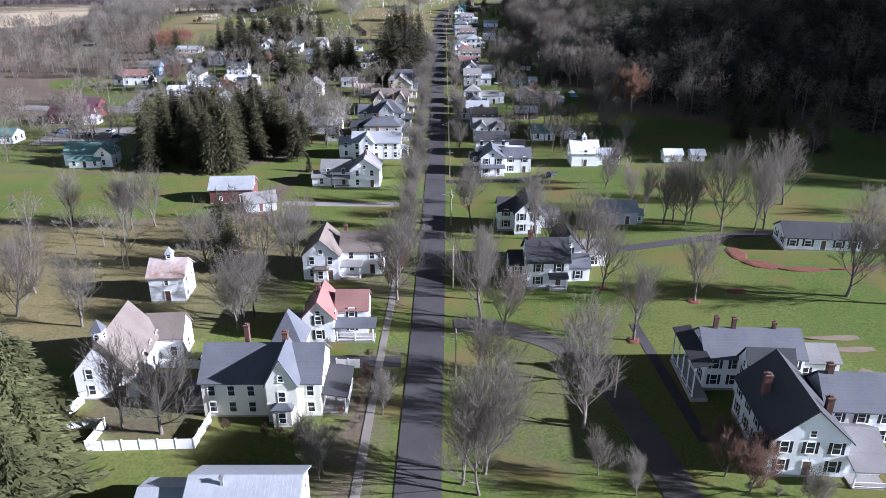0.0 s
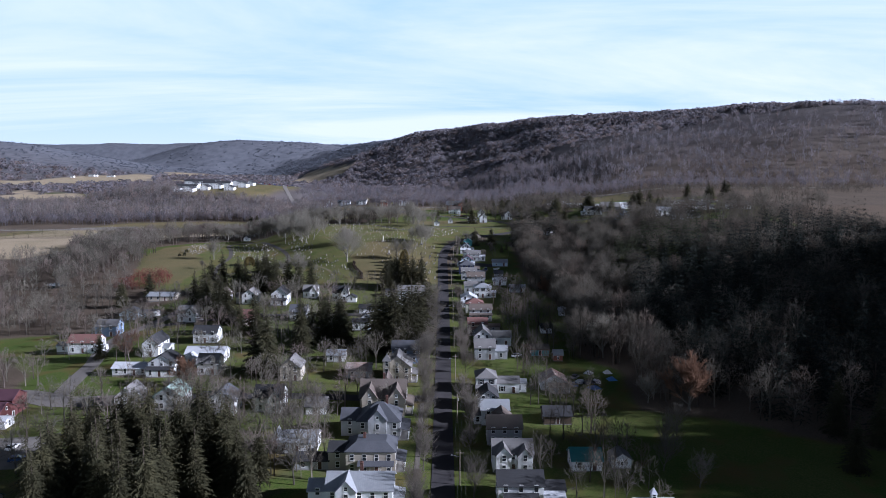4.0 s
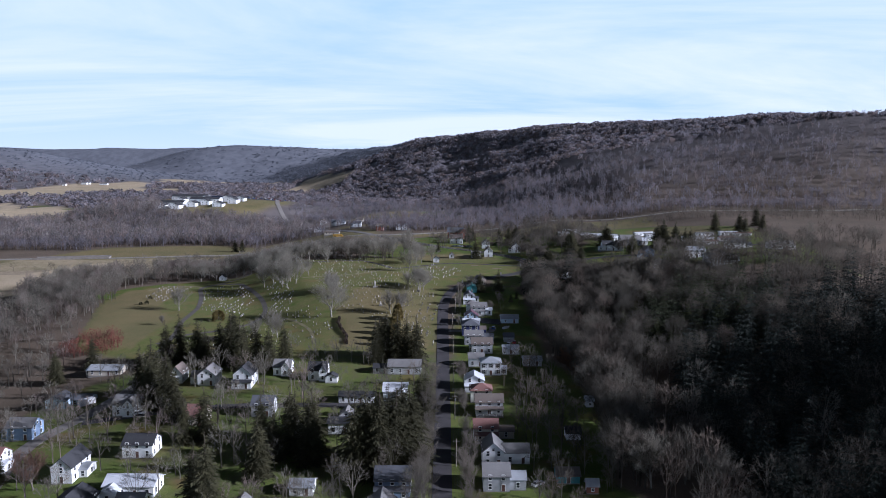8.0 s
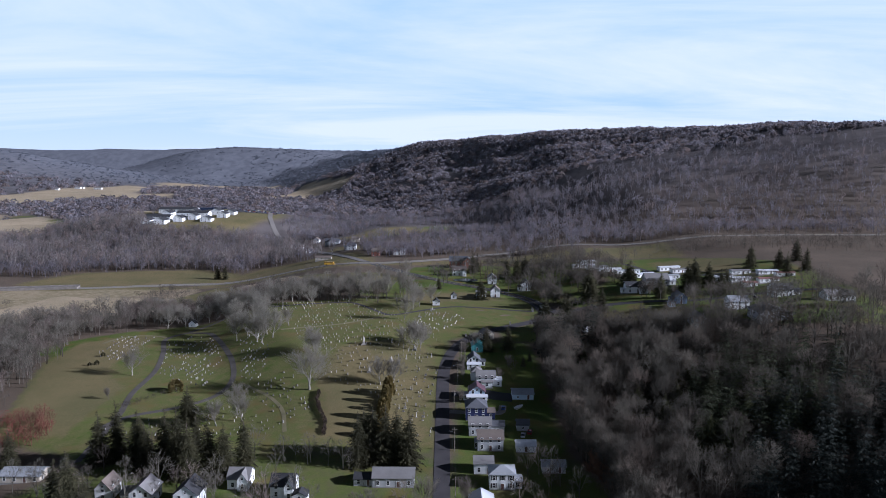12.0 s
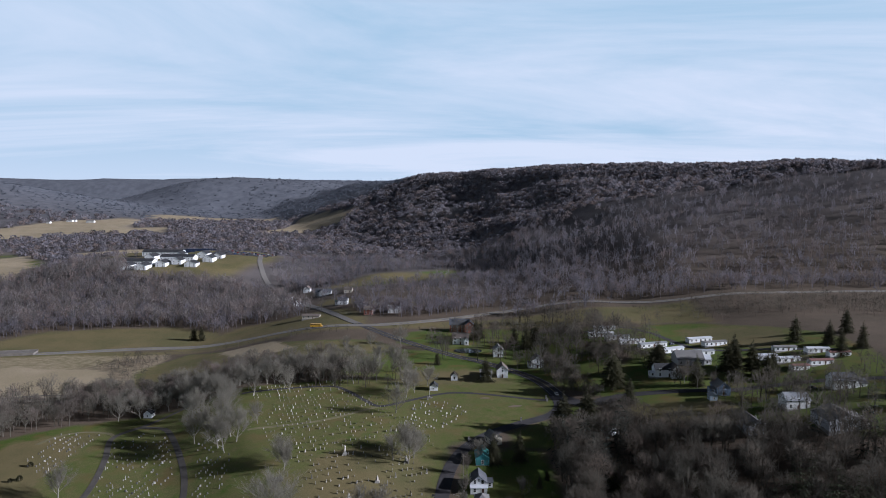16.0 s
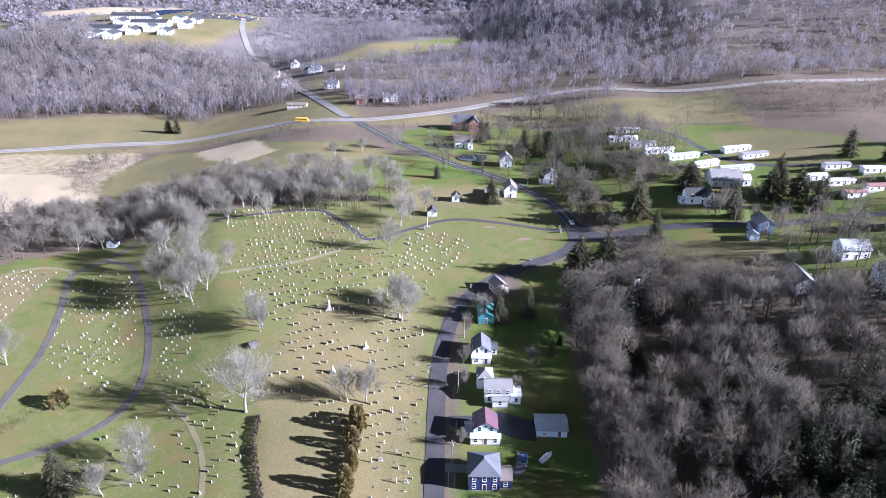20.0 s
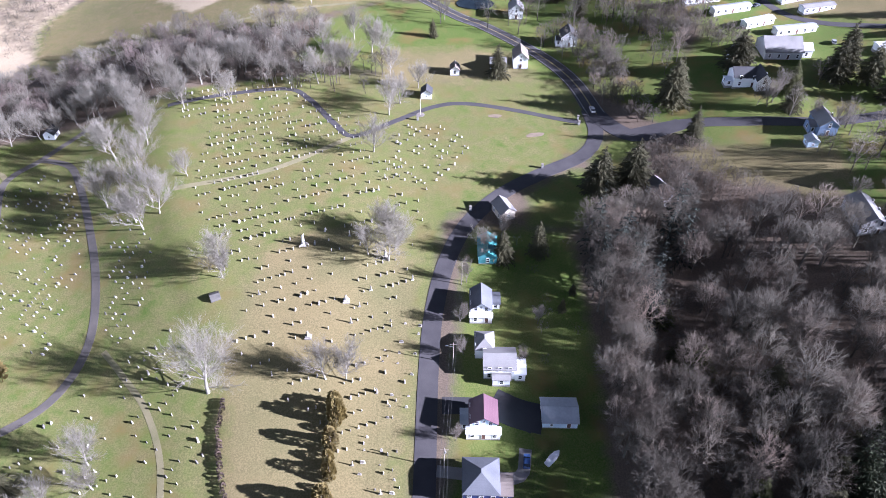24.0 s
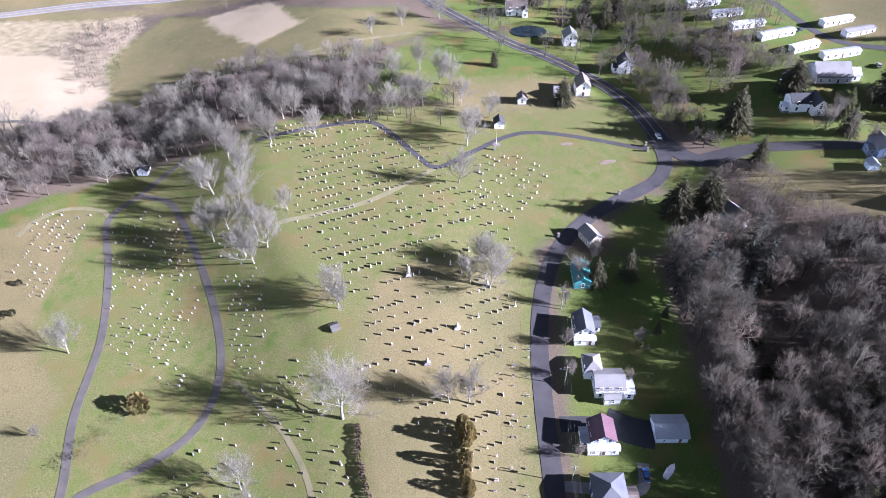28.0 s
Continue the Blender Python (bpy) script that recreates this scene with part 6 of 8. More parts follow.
def plant_village():
    for key, h, places in (
        ("bare", 15, ((22, 96), (33, 108), (48, 122), (7, 126), (20, 84), (32, 129), (-32, 140), (-66, 115), (-82, 129), (-46, 84.5), (-40, 83.5), (24, 142), (-51, 140), (-77, 165), (-72, 167), (-93, 168), (-80, 119), (-37, 116))),
        ("bare", 18, ((77, 122), (7, 118), (-9, 126), (22, 157), (31, 140), (88, 175), (84, 118))),
        ("dense", 13, ((7, 95), (11, 113), (-37, 113), (-9, 141), (-7.5, 153), (-8, 166), (-33, 150), (48, 199), (-79, 167), (8, 185), (7, 172), (-8, 182), (-8.5, 196), (-8, 208), (-8, 222))),
        ("dense", 16, ((4.5, 71), (5.5, 75), (2.5, 73))),
        ("dense", 8, ((20, 74), (-9, 88), (24, 70), (-19, 79), (44, 66))),
        ("shrub", 2, ( (-11, 92), (-13, 84), (-12, 86), (45, 66), (38, 70), (41, 69), (44, 69), (-20, 108), (30, 127), (12, 124), (-12.5, 95), (21, 128))),
        ("dense", 9, ((-16, 73.5), (-15.6, 75))),
        ("brown", 2.4, ((-12.4, 104), (-12.6, 100), (-15, 87.5), (-21, 81.5), (-23, 82.5), (-12.4, 90), (-12.8, 95), (-25, 83), (-12.2, 97.5), (-31, 84))),
        ("brown", 8, ((37, 77), (39.5, 74), (36, 73), (38, 70), (-9, 137), (-12, 143), (-11, 132))),
    ):
        for x, y in places:
            tree(key, x, y, h * (1.15 if h > 9 else 1.0), 1.05)
    for x, y, h in ((-46, 142, 15), (-48, 140, 11), (-51, 153, 15), (120, 226, 20), (124, 230, 16), (-58, 82, 21), (-51, 71, 22), (-52, 66, 23), (-46, 61, 20), (-60, 77, 23), (-65, 87, 20), (-49, 57, 22), (-56, 71, 22), (112, 270, 20), (104, 246, 16), (120, 262, 21), (-42, 216, 6), (118, 245, 18)):
        tree("olive" if y < 100 else "spruce", x, y, h, 1.3 if y < 100 else 1.12)
    r = random.Random(5)
    # the spruce grove
    for _ in range(64):
        x, y = r.uniform(-98, -54), r.uniform(215, 255)
        if x > -64 and y < 224 + (x + 64) * 1.6:
            continue
        tree("spruce", x, y, r.uniform(19, 25), 1.05)
    for x, y in ((-50, 235), (-53, 238), (-58, 243), (-56, 247), (-49, 243), (-48, 228)):
        tree("pine", x, y, r.uniform(15, 19), 0.75)
    # along the street, both verges
    for y in range(236, 440, 13):
        tree(r.choice(("bare", "dense")), -8 + r.uniform(-1.2, 0.5), y + r.uniform(-3, 3), r.uniform(12, 18))
        if r.random() < 0.8:
            tree(r.choice(("bare", "dense")), 5.5 + r.uniform(-0.5, 1), y + r.uniform(-3, 3), r.uniform(10, 15))
    for x, y, h in ((-67, 325, 20), (-72, 330, 16), (-22, 354, 21), (-17, 357, 20), (-27, 358, 21), (-13, 361, 21), (-20, 362, 20), (-30, 355, 19), (-24, 364, 20), (-16, 365, 21), (-9, 402, 14), (-11, 395, 15), (-52, 370, 16), (-47, 374, 15), (-46, 362, 17), (-58, 364, 13), (-118, 412, 16), (-110, 408, 17), (-114, 418, 15),
                    (-123, 425, 18), (-130, 430, 15), (-60, 352, 15), (-34, 462, 15), (-29, 466, 16), (-24, 464, 17), (-20, 468, 15), (-15, 462, 16), (-33, 470, 14), (-94, 452, 17), (-88, 456, 15), (-100, 458, 18), (-82, 455, 14), (-76, 460, 15), (-106, 462, 16), (-112, 458, 14), (-118, 466, 15),
                    (-128, 470, 17), (-134, 468, 15), (-170, 470, 12), (-178, 452, 12), (-98, 472, 12), (-86, 380, 14), (-92, 377, 12), (-104, 398, 15), (-64, 372, 15), (-56, 380, 14), (-142, 352, 9)):
        tree("spruce", x, y, h * 1.4, 1.32)
    for a, b, h in ((77, 292, 21), (54, 451, 12), (56, 446, 11), (-93, 315, 12)):
        tree("russet", a, b, h, 1.15)
    tree("brown", -128, 347, 15, 1.15)
    for a, b, h in ((61, 346, 22), (80, 338, 17), (82, 306, 15), (101, 335, 15), (66, 300, 12)):
        tree("ash", a, b, h, 1.15)
    # the lawns across the street
    for a, b, h in ((46, 193, 12), (49, 177, 15), (51, 171, 16), (54, 164, 19), (57, 166, 18), (59, 163, 20), (61, 165, 17), (66, 158, 25), (73, 156, 23), (76, 158, 19), (97, 150, 14), (120, 140, 15), (128, 190, 14), (112, 165, 13), (72, 300, 12), (60, 262, 12), (56, 250, 12), (62, 240, 11), (66, 270, 13), (118, 222, 12)):
        tree("bare", a, b, h, 0.85 if h > 14 else 1.1)


plant_village()


def plant_graveyard():
    r = random.Random(15)
    for x, y, h in ((-33, 538, 12), (-27, 538, 12), (-71, 577, 10), (-73, 581, 11), (-19, 596, 11), (-18, 584, 13), (-16, 590, 12), (-163, 562, 12.5), (-160, 530, 5), (-94, 512, 12), (-90, 505, 10), (-100, 500, 11), (7, 548, 7), (5, 520, 6), (6, 560, 7), (8, 576, 8),
                    (14, 590, 9), (20, 597, 8), (25, 545, 6), (30, 560, 7)):
        tree("ash" if h > 8 else "dense", x, y, h * 1.35, 1.3 if h > 8 else 1.0)
    for x, y, h in ((127, 661, 13), (130, 664, 12), (133, 668, 14), (124, 663, 11), (141, 650, 12), (148, 646, 13)):
        tree("bare", x, y, h, 1.0)
    tree("olive", 139, 671, 15, 1.2)
    tree("ash", -66, 533, 25, 1.6)
    for x, y, h in ((-156, 675, 15), (-160, 672, 13), (-149, 673, 16), (-136, 671, 15), (-110, 669, 16), (-91, 674, 14), (-108, 689, 15), (-104, 691, 14), (-91, 700, 15), (-77, 691, 14), (-69, 691, 12), (-57, 691, 15), (-68, 710, 15), (-77, 705, 14), (-51, 699, 15), (-44, 699, 15), (-24, 667, 16),
                    (-28, 641, 15), (-13, 689, 12), (-36, 720, 17), (-31, 719, 15), (-124, 613, 16), (-119, 618, 15), (-101, 605, 16), (-105, 598, 16), (-109, 602, 15), (-130, 640, 16), (-118, 645, 15), (-137, 647, 14), (-96, 624, 11), (-71, 574, 11), (-25, 586, 12), (-19, 596, 13), (-172, 662, 14), (-166, 666, 13),
                    (-182, 657, 14), (-57, 785, 10), (-73, 774, 11), (-36, 793, 13), (-116, 628, 17), (-122, 654, 16), (-128, 662, 16), (-142, 682, 15), (-124, 688, 15), (-98, 706, 14), (-20, 676, 14), (-26, 700, 13), (-60, 724, 15), (-46, 734, 14), (-116, 679, 14), (-106, 612, 15)):
        tree("ash", x, y, h * 1.28, 1.12)
    for x, y, h in ((86, 484, 13), (80, 502, 11), (74, 540, 12), (113, 470, 14), (125, 484, 15), (96, 462, 13), (126, 465, 14), (104, 461, 12), (139, 472, 13), (68, 560, 9), (88, 478, 10), (118, 492, 13)):
        tree("olive", x, y, h * 1.25, 1.35)
    tree("cedar", -132, 540, 6.4, 1.55)
    tree("cedar", -29, 529, 7, 0.9)
    for i in range(6):
        tree("cedar", -28.5 + 0.7 * (i % 2), 484 + i * 8.2, 8.0 + (i * 7) % 3, 0.72)
    for i in range(17):
        tree("cedar", -28.2 + 0.6 * math.sin(i * 2.1), 482 + i * 2.8, 3.6 + (i * 5) % 4 * 0.5, 0.85)
    for x, y, h in ((92, 533, 15), (98, 505, 16), (104, 512, 14), (95, 497, 15), (110, 500, 15), (70, 545, 12), (120, 520, 14), (86, 515, 13)):
        tree("pine", x, y, h, 1.3)
    for x, y, h, wide in ((56, 618, 22, 1.25), (68, 620, 23, 1.2), (91, 667, 23, 1.2), (94, 673, 20, 1.1), (123, 690, 20, 1.45), (62, 785, 18, 1.2)):
        tree("pine", x, y, h, wide)
    for x, y, h in ((-194, 595, 2.5), (-190, 580, 2.5), (-193, 578, 2)):
        tree("yew", x, y, h)
    for x, y, h in ((95, 645, 12), (22, 700, 13), (32, 589, 12), (20, 586, 11), (-8, 738, 8), (159, 678, 18.5), (165, 684, 19), (172, 676, 18.2), (168, 692, 18.4), (176, 665, 14), (182, 672, 13), (55, 780, 15), (60, 792, 12), (20, 812, 14), (24, 818, 12), (48, 800, 12), (66, 760, 12), (-230, 905, 11), (-222, 903, 12), (135, 658, 12), (230, 690, 14), (236, 715, 13), (248, 700, 14), (222, 730, 15), (260, 740, 15), (-112, 501, 14), (38, 565, 5), (42, 572, 4)):
        tree("pine" if h > 18 else "spruce", x, y, h * (1.15 if h > 18 else 1.25), 1.05 if h > 18 else 1.5)


plant_graveyard()


# ---- woodland: joined stuff ----
def woodland_form(seed, H, R, limbs=8, subs=5, twigs=7, width=0.09, stout=0.012):
    """One bare woodland tree as arrays: a trunk, limbs fanning up to a domed crown, smaller limbs and fine twigs on them."""
    r = np.random.RandomState(seed)
    v, f = [], []

    def unit(d):
        return d / (np.linalg.norm(d) + 1e-9)

    def blade(p, q, w):
        s = unit(np.cross(q - p, r.uniform(-1, 1, 3))) * w / 2
        k = len(v)
        v.extend([p - s, p + s, q])
        f.append((k, k + 1, k + 2))

    lean = np.array([r.uniform(-0.5, 0.5), r.uniform(-0.5, 0.5), 0])
    heart = lean + np.array([0, 0, H * 0.52])
    span = np.array([R, R, H * 0.46])
    for _ in range(2):
        blade(np.array([0, 0, -1.0]), lean + np.array([0, 0, H * 0.8]), H * 0.04)
    for i in range(limbs):
        az, up = 6.283 * (i * 0.618 + r.uniform(-0.06, 0.06)), math.asin(min(0.97, (i + 0.6) / limbs)) + r.uniform(-0.12, 0.12)
        d = np.array([math.cos(az) * math.cos(up), math.sin(az) * math.cos(up), math.sin(up)])
        root = lean * 0.5 + np.array([0, 0, H * r.uniform(0.2, 0.42)])
        end = heart + d * span * r.uniform(0.72, 0.88)
        blade(root, end, H * stout)
        for _ in range(subs):
            e = unit(d + r.normal(size=3) * 0.42)
            e[2] = max(e[2], -0.15)
            p = root + (end - root) * r.uniform(0.4, 0.95)
            q = heart + e * span * r.uniform(0.72, 0.92)
            blade(p, q, H * stout * 0.5)
            for _ in range(twigs):
                b = p + (q - p) * r.uniform(0.35, 1.0)
                out = unit(unit((b - heart) / span) + r.normal(size=3) * 0.55 + np.array([0, 0, 0.25]))
                blade(b, b + out * H * r.uniform(0.07, 0.13), width * r.uniform(0.7, 1.3))
    return np.array(v), np.array(f)


def dome_form(seed, H, R, n, size):
    """A bare tree too far off to show its limbs: a trunk and a ragged dome of twig sprays."""
    r = np.random.RandomState(seed)
    v, f = [(-0.25, 0, -1), (0.25, 0, -1), (0, 0, H * 0.7)], [(0, 1, 2)]
    for i in range(n):
        z = 1 - 1.25 * (i + 0.5) / n
        az = i * 2.39996 + r.uniform(-0.3, 0.3)
        k = math.sqrt(max(0.0, 1 - z * z))
        o = np.array([math.cos(az) * k, math.sin(az) * k, z]) * r.uniform(0.78, 1.08)
        c = np.array([0, 0, H * 0.6]) + o * np.array([R, R, H * 0.40])
        a = np.cross(o, r.normal(size=3))
        a /= np.linalg.norm(a) + 1e-9
        b = np.cross(o, a) + o * r.uniform(-1.6, 1.6)
        b /= np.linalg.norm(b)
        w = size * r.uniform(0.7, 1.3)
        m = len(v)
        v += [tuple(c - a * w * 0.5 - b * w * 0.3), tuple(c + a * w * 0.5 - b * w * 0.3), tuple(c + b * w * 0.6)]
        f.append((m, m + 1, m + 2))
    return np.array(v), np.array(f)


def conifer_form(seed, H, R, tiers=10, arms=5, sprays=4):
    w, g = conifer(seed, H, R, tiers, arms, sprays=sprays)
    tris = [t for t in g.f]
    return np.array(g.v), np.array(tris)


def grow_stuff(name, label, forms, x, y, size, mat, seed, category="woodland", sink=0.0):
    """Joins many trees on the land into one mesh."""
    r = np.random.RandomState(seed)
    V, F, T, k = [], [], [], 0
    z = land(x, y) - sink * size
    pick = r.randint(0, len(forms), len(x))
    turn, tone = r.uniform(0, 6.283, len(x)), r.uniform(0, 1, len(x))
    for i, (fv, ff) in enumerate(forms):
        idx = np.where(pick == i)[0]
        if not len(idx):
            continue
        c, s, sc = np.cos(turn[idx])[:, None], np.sin(turn[idx])[:, None], size[idx][:, None]
        px = (fv[None, :, 0] * c - fv[None, :, 1] * s) * sc + x[idx][:, None]
        py = (fv[None, :, 0] * s + fv[None, :, 1] * c) * sc + y[idx][:, None]
        pz = fv[None, :, 2] * sc + z[idx][:, None]
        V.append(np.stack([px, py, pz], -1).reshape(-1, 3))
        F.append((ff[None] + (np.arange(len(idx)) * len(fv))[:, None, None]).reshape(-1, 3) + k)
        T.append(np.repeat(tone[idx], len(fv)))
        k += len(idx) * len(fv)
    me = tri_mesh(name, np.concatenate(V), np.concatenate(F), mat, np.concatenate(T))
    return tagged(new(name, me), label, category, kind="stuff")


CROWN_FORMS = [woodland_form(280 + i, h, w, 13, 7, 9, 0.07, 0.014) for i, (h, w) in enumerate(((16, 5.6), (17, 5.2), (14, 5.8), (16, 4.8), (15, 5.4), (17.5, 6.0)))]
SHADE_FORMS = [woodland_form(290 + i, h, w, 9, 5, 6, 0.12, 0.014) for i, (h, w) in enumerate(((16, 5.4), (18, 5.8), (15, 5.2), (17, 4.8)))]
NEAR_FORMS = [woodland_form(200 + i, h, 0.32 * h, 8, 5, 6, 0.10) for i, h in enumerate((13, 15, 12, 16, 14))]
SCRUB_FORMS = [woodland_form(220 + i, h, 0.42 * h, 5, 4, 5, 0.09) for i, h in enumerate((6, 5, 7))]
LOW_FORMS = [woodland_form(300 + i, h, 0.42 * h, 9, 5, 6, 0.10) for i, h in enumerate((8, 9, 7))]
MID_FORMS = [woodland_form(230 + i, h, 0.30 * h, 6, 3, 4, 0.30, 0.024) for i, h in enumerate((13, 15, 12, 14, 16))]
FAR_FORMS = [dome_form(240 + i, h, 0.40 * h, 26, 3.0) for i, h in enumerate((13, 14, 12, 13.5))]
FIR_FORMS = [conifer_form(250 + i, h, 3.6, 11, 6, 4) for i, h in enumerate((15, 18, 13))]
FIR_FAR = [conifer_form(260 + i, h, 3.4, 5, 4, 2) for i, h in enumerate((15, 17))]


HEMLOCKS = [(85, 300), (106, 278), (124, 268), (146, 270), (182, 205), (215, 190), (300, 200), (320, 480), (180, 492), (120, 480), (85, 400)]


CLEARINGS = [
    [(-150, 300), (-133, 300), (-132, 314), (-107, 311), (-104, 326), (-124, 332), (-134, 332), (-137, 380), (-150, 380), (-144, 345)],
    [(36, 300), (58, 304), (64, 322), (62, 334), (44, 338), (36, 325)],
    [(101, 626), (103, 635), (111, 641), (126, 633), (144, 624), (134, 598), (119, 614)],
    [(78, 704), (82, 732), (88, 722), (100, 722), (128, 702), (150, 700), (150, 660), (117, 654), (90, 656), (96, 680)],
    [(2, 764), (22, 760), (26, 788), (12, 796), (0, 784)],
    [(70, 606), (82, 597), (94, 608), (86, 626), (72, 624)],
    [(-10, 740), (24, 716), (30, 700), (52, 690), (40, 722), (4, 760)],
]


def open_lot(a, b):
    """True outside the lawns, lots and yards that stay free of trees."""
    return np.max([inside(a, b, p, 1.0) for p in CLEARINGS], axis=0) < 0.5


def plant_woods():
    rs = np.random.RandomState(77)
    # the wooded shoulder beside the village
    x, y = scatter(31, 1330, WOODS[0], lambda a, b: (np.random.RandomState(5).uniform(0, 1, len(a)) < 0.4) | (inside(a, b, HEMLOCKS, 8) < 0.5) & ((np.random.RandomState(6).uniform(0, 1, len(a)) < 0.2) | (inside(a, b, [(88, 452), (150, 452), (170, 520), (124, 530), (98, 502)], 4) < 0.5)))
    near, size = (x < 150) & (y > 425), rs.uniform(0.75, 1.3, len(x))
    grow_stuff("woodland", "bare grey-brown deciduous woods beside the hillside houses", CROWN_FORMS, x[near], y[near], size[near], M_WOODS, 1)
    grow_stuff("woodland", "bare grey-brown deciduous woods on the shaded slope", SHADE_FORMS, x[~near], y[~near], size[~near], M_WOODS, 14)
    x, y = scatter(32, 170, WOODS[0], lambda a, b: (np.sin(a / 23.0) + np.sin(b / 31.0 + 1) > 0.5))
    grow_stuff("conifer_woodland", "dark conifers scattered through the bare woods", FIR_FORMS, x, y, rs.uniform(1.1, 1.75, len(x)), M_NEEDLE_SHADE, 2)
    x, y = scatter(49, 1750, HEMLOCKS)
    grow_stuff("conifer_woodland", "hemlocks on the hillside, needles darkened for its shade", FIR_FORMS, x, y, rs.uniform(0.9, 1.65, len(x)), M_NEEDLE_SHADE, 12)
    x, y = scatter(50, 150, [(49, 345), (60, 345), (68, 400), (62, 440), (56, 470), (58, 590), (84, 604), (84, 612), (48, 596), (49, 470), (57, 440)])
    grow_stuff("woodland", "bare trees on the woods' edge", CROWN_FORMS, x, y, rs.uniform(0.9, 1.3, len(x)), M_WOODS, 13)
    x, y = scatter(60, 130, [(88, 452), (150, 452), (170, 520), (124, 530), (98, 502)])
    grow_stuff("conifer_woodland", "tall dark conifers inside the bare woods", FIR_FORMS, x, y, rs.uniform(1.15, 1.6, len(x)), M_NEEDLE_EDGE, 17)
    y = np.linspace(486, 530, 52)
    x = np.interp(y, (484, 498, 508, 520, 531), (-51, -52.5, -56.5, -60, -61)) + rs.uniform(-0.4, 0.4, len(y))
    bushes = [tuple(np.array(q) for q in (g.v, g.f)) for g in (rounded_bush(98 + i, 1.9, 1.1, 150)[1] for i in range(3))]
    grow_stuff("brush", "low dark hedge along the graveyard bank", bushes, x, y, rs.uniform(0.4, 0.7, len(x)), M_TWIG_HEDGE, 18, "brush")
    x, y = scatter(64, 420, [(92, 690), (150, 760), (140, 840), (60, 880), (30, 860), (60, 790)], lambda a, b: (inside(a, b, LAWNS[0], 4) < 0.5) & (np.sin(a / 13.0) + np.sin(b / 17.0) > -0.5))
    grow_stuff("brush", "bare thickets below the highway", SCRUB_FORMS + NEAR_FORMS[:2], x, y, rs.uniform(0.6, 1.2, len(x)), M_WOODS, 19, "brush")
    x, y = scatter(65, 300, [(150, 840), (330, 800), (420, 880), (300, 905), (160, 900)])
    grow_stuff("brush", "dark brush beside the highway", SCRUB_FORMS, x, y, rs.uniform(0.5, 1.1, len(x)), M_WOODS, 20, "brush")
    x, y = scatter(54, 260, [(52, 430), (70, 410), (74, 470), (68, 540), (84, 590), (60, 596), (50, 560), (50, 470)])
    grow_stuff("brush", "bare brush under the woods' edge", SCRUB_FORMS, x, y, rs.uniform(0.8, 1.5, len(x)), M_WOODS, 16, "brush")
    x, y = scatter(33, 330, WOODS[1])
    grow_stuff("woodland", "band of bare trees behind the graveyard", CROWN_FORMS, x, y, rs.uniform(0.6, 0.95, len(x)), M_WOODS_PALE, 3)
    x, y = scatter(34, 900, WOODS[2])
    grow_stuff("woodland", "bare woods on the valley side", NEAR_FORMS, x, y, rs.uniform(0.6, 1.05, len(x)), M_WOODS_PALE, 4)
    x, y = scatter(35, 1500, WOODS[3])
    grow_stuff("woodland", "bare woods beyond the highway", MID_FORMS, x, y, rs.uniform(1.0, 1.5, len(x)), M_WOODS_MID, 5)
    x, y = scatter(36, 170, [(-197, 482), (-170, 484), (-167, 498), (-178, 512), (-192, 506)])
    grow_stuff("red_brush", "red-twigged brush at the meadow's edge", SCRUB_FORMS, x, y, rs.uniform(0.6, 1.0, len(x)), M_RED_BRUSH, 6, "brush")
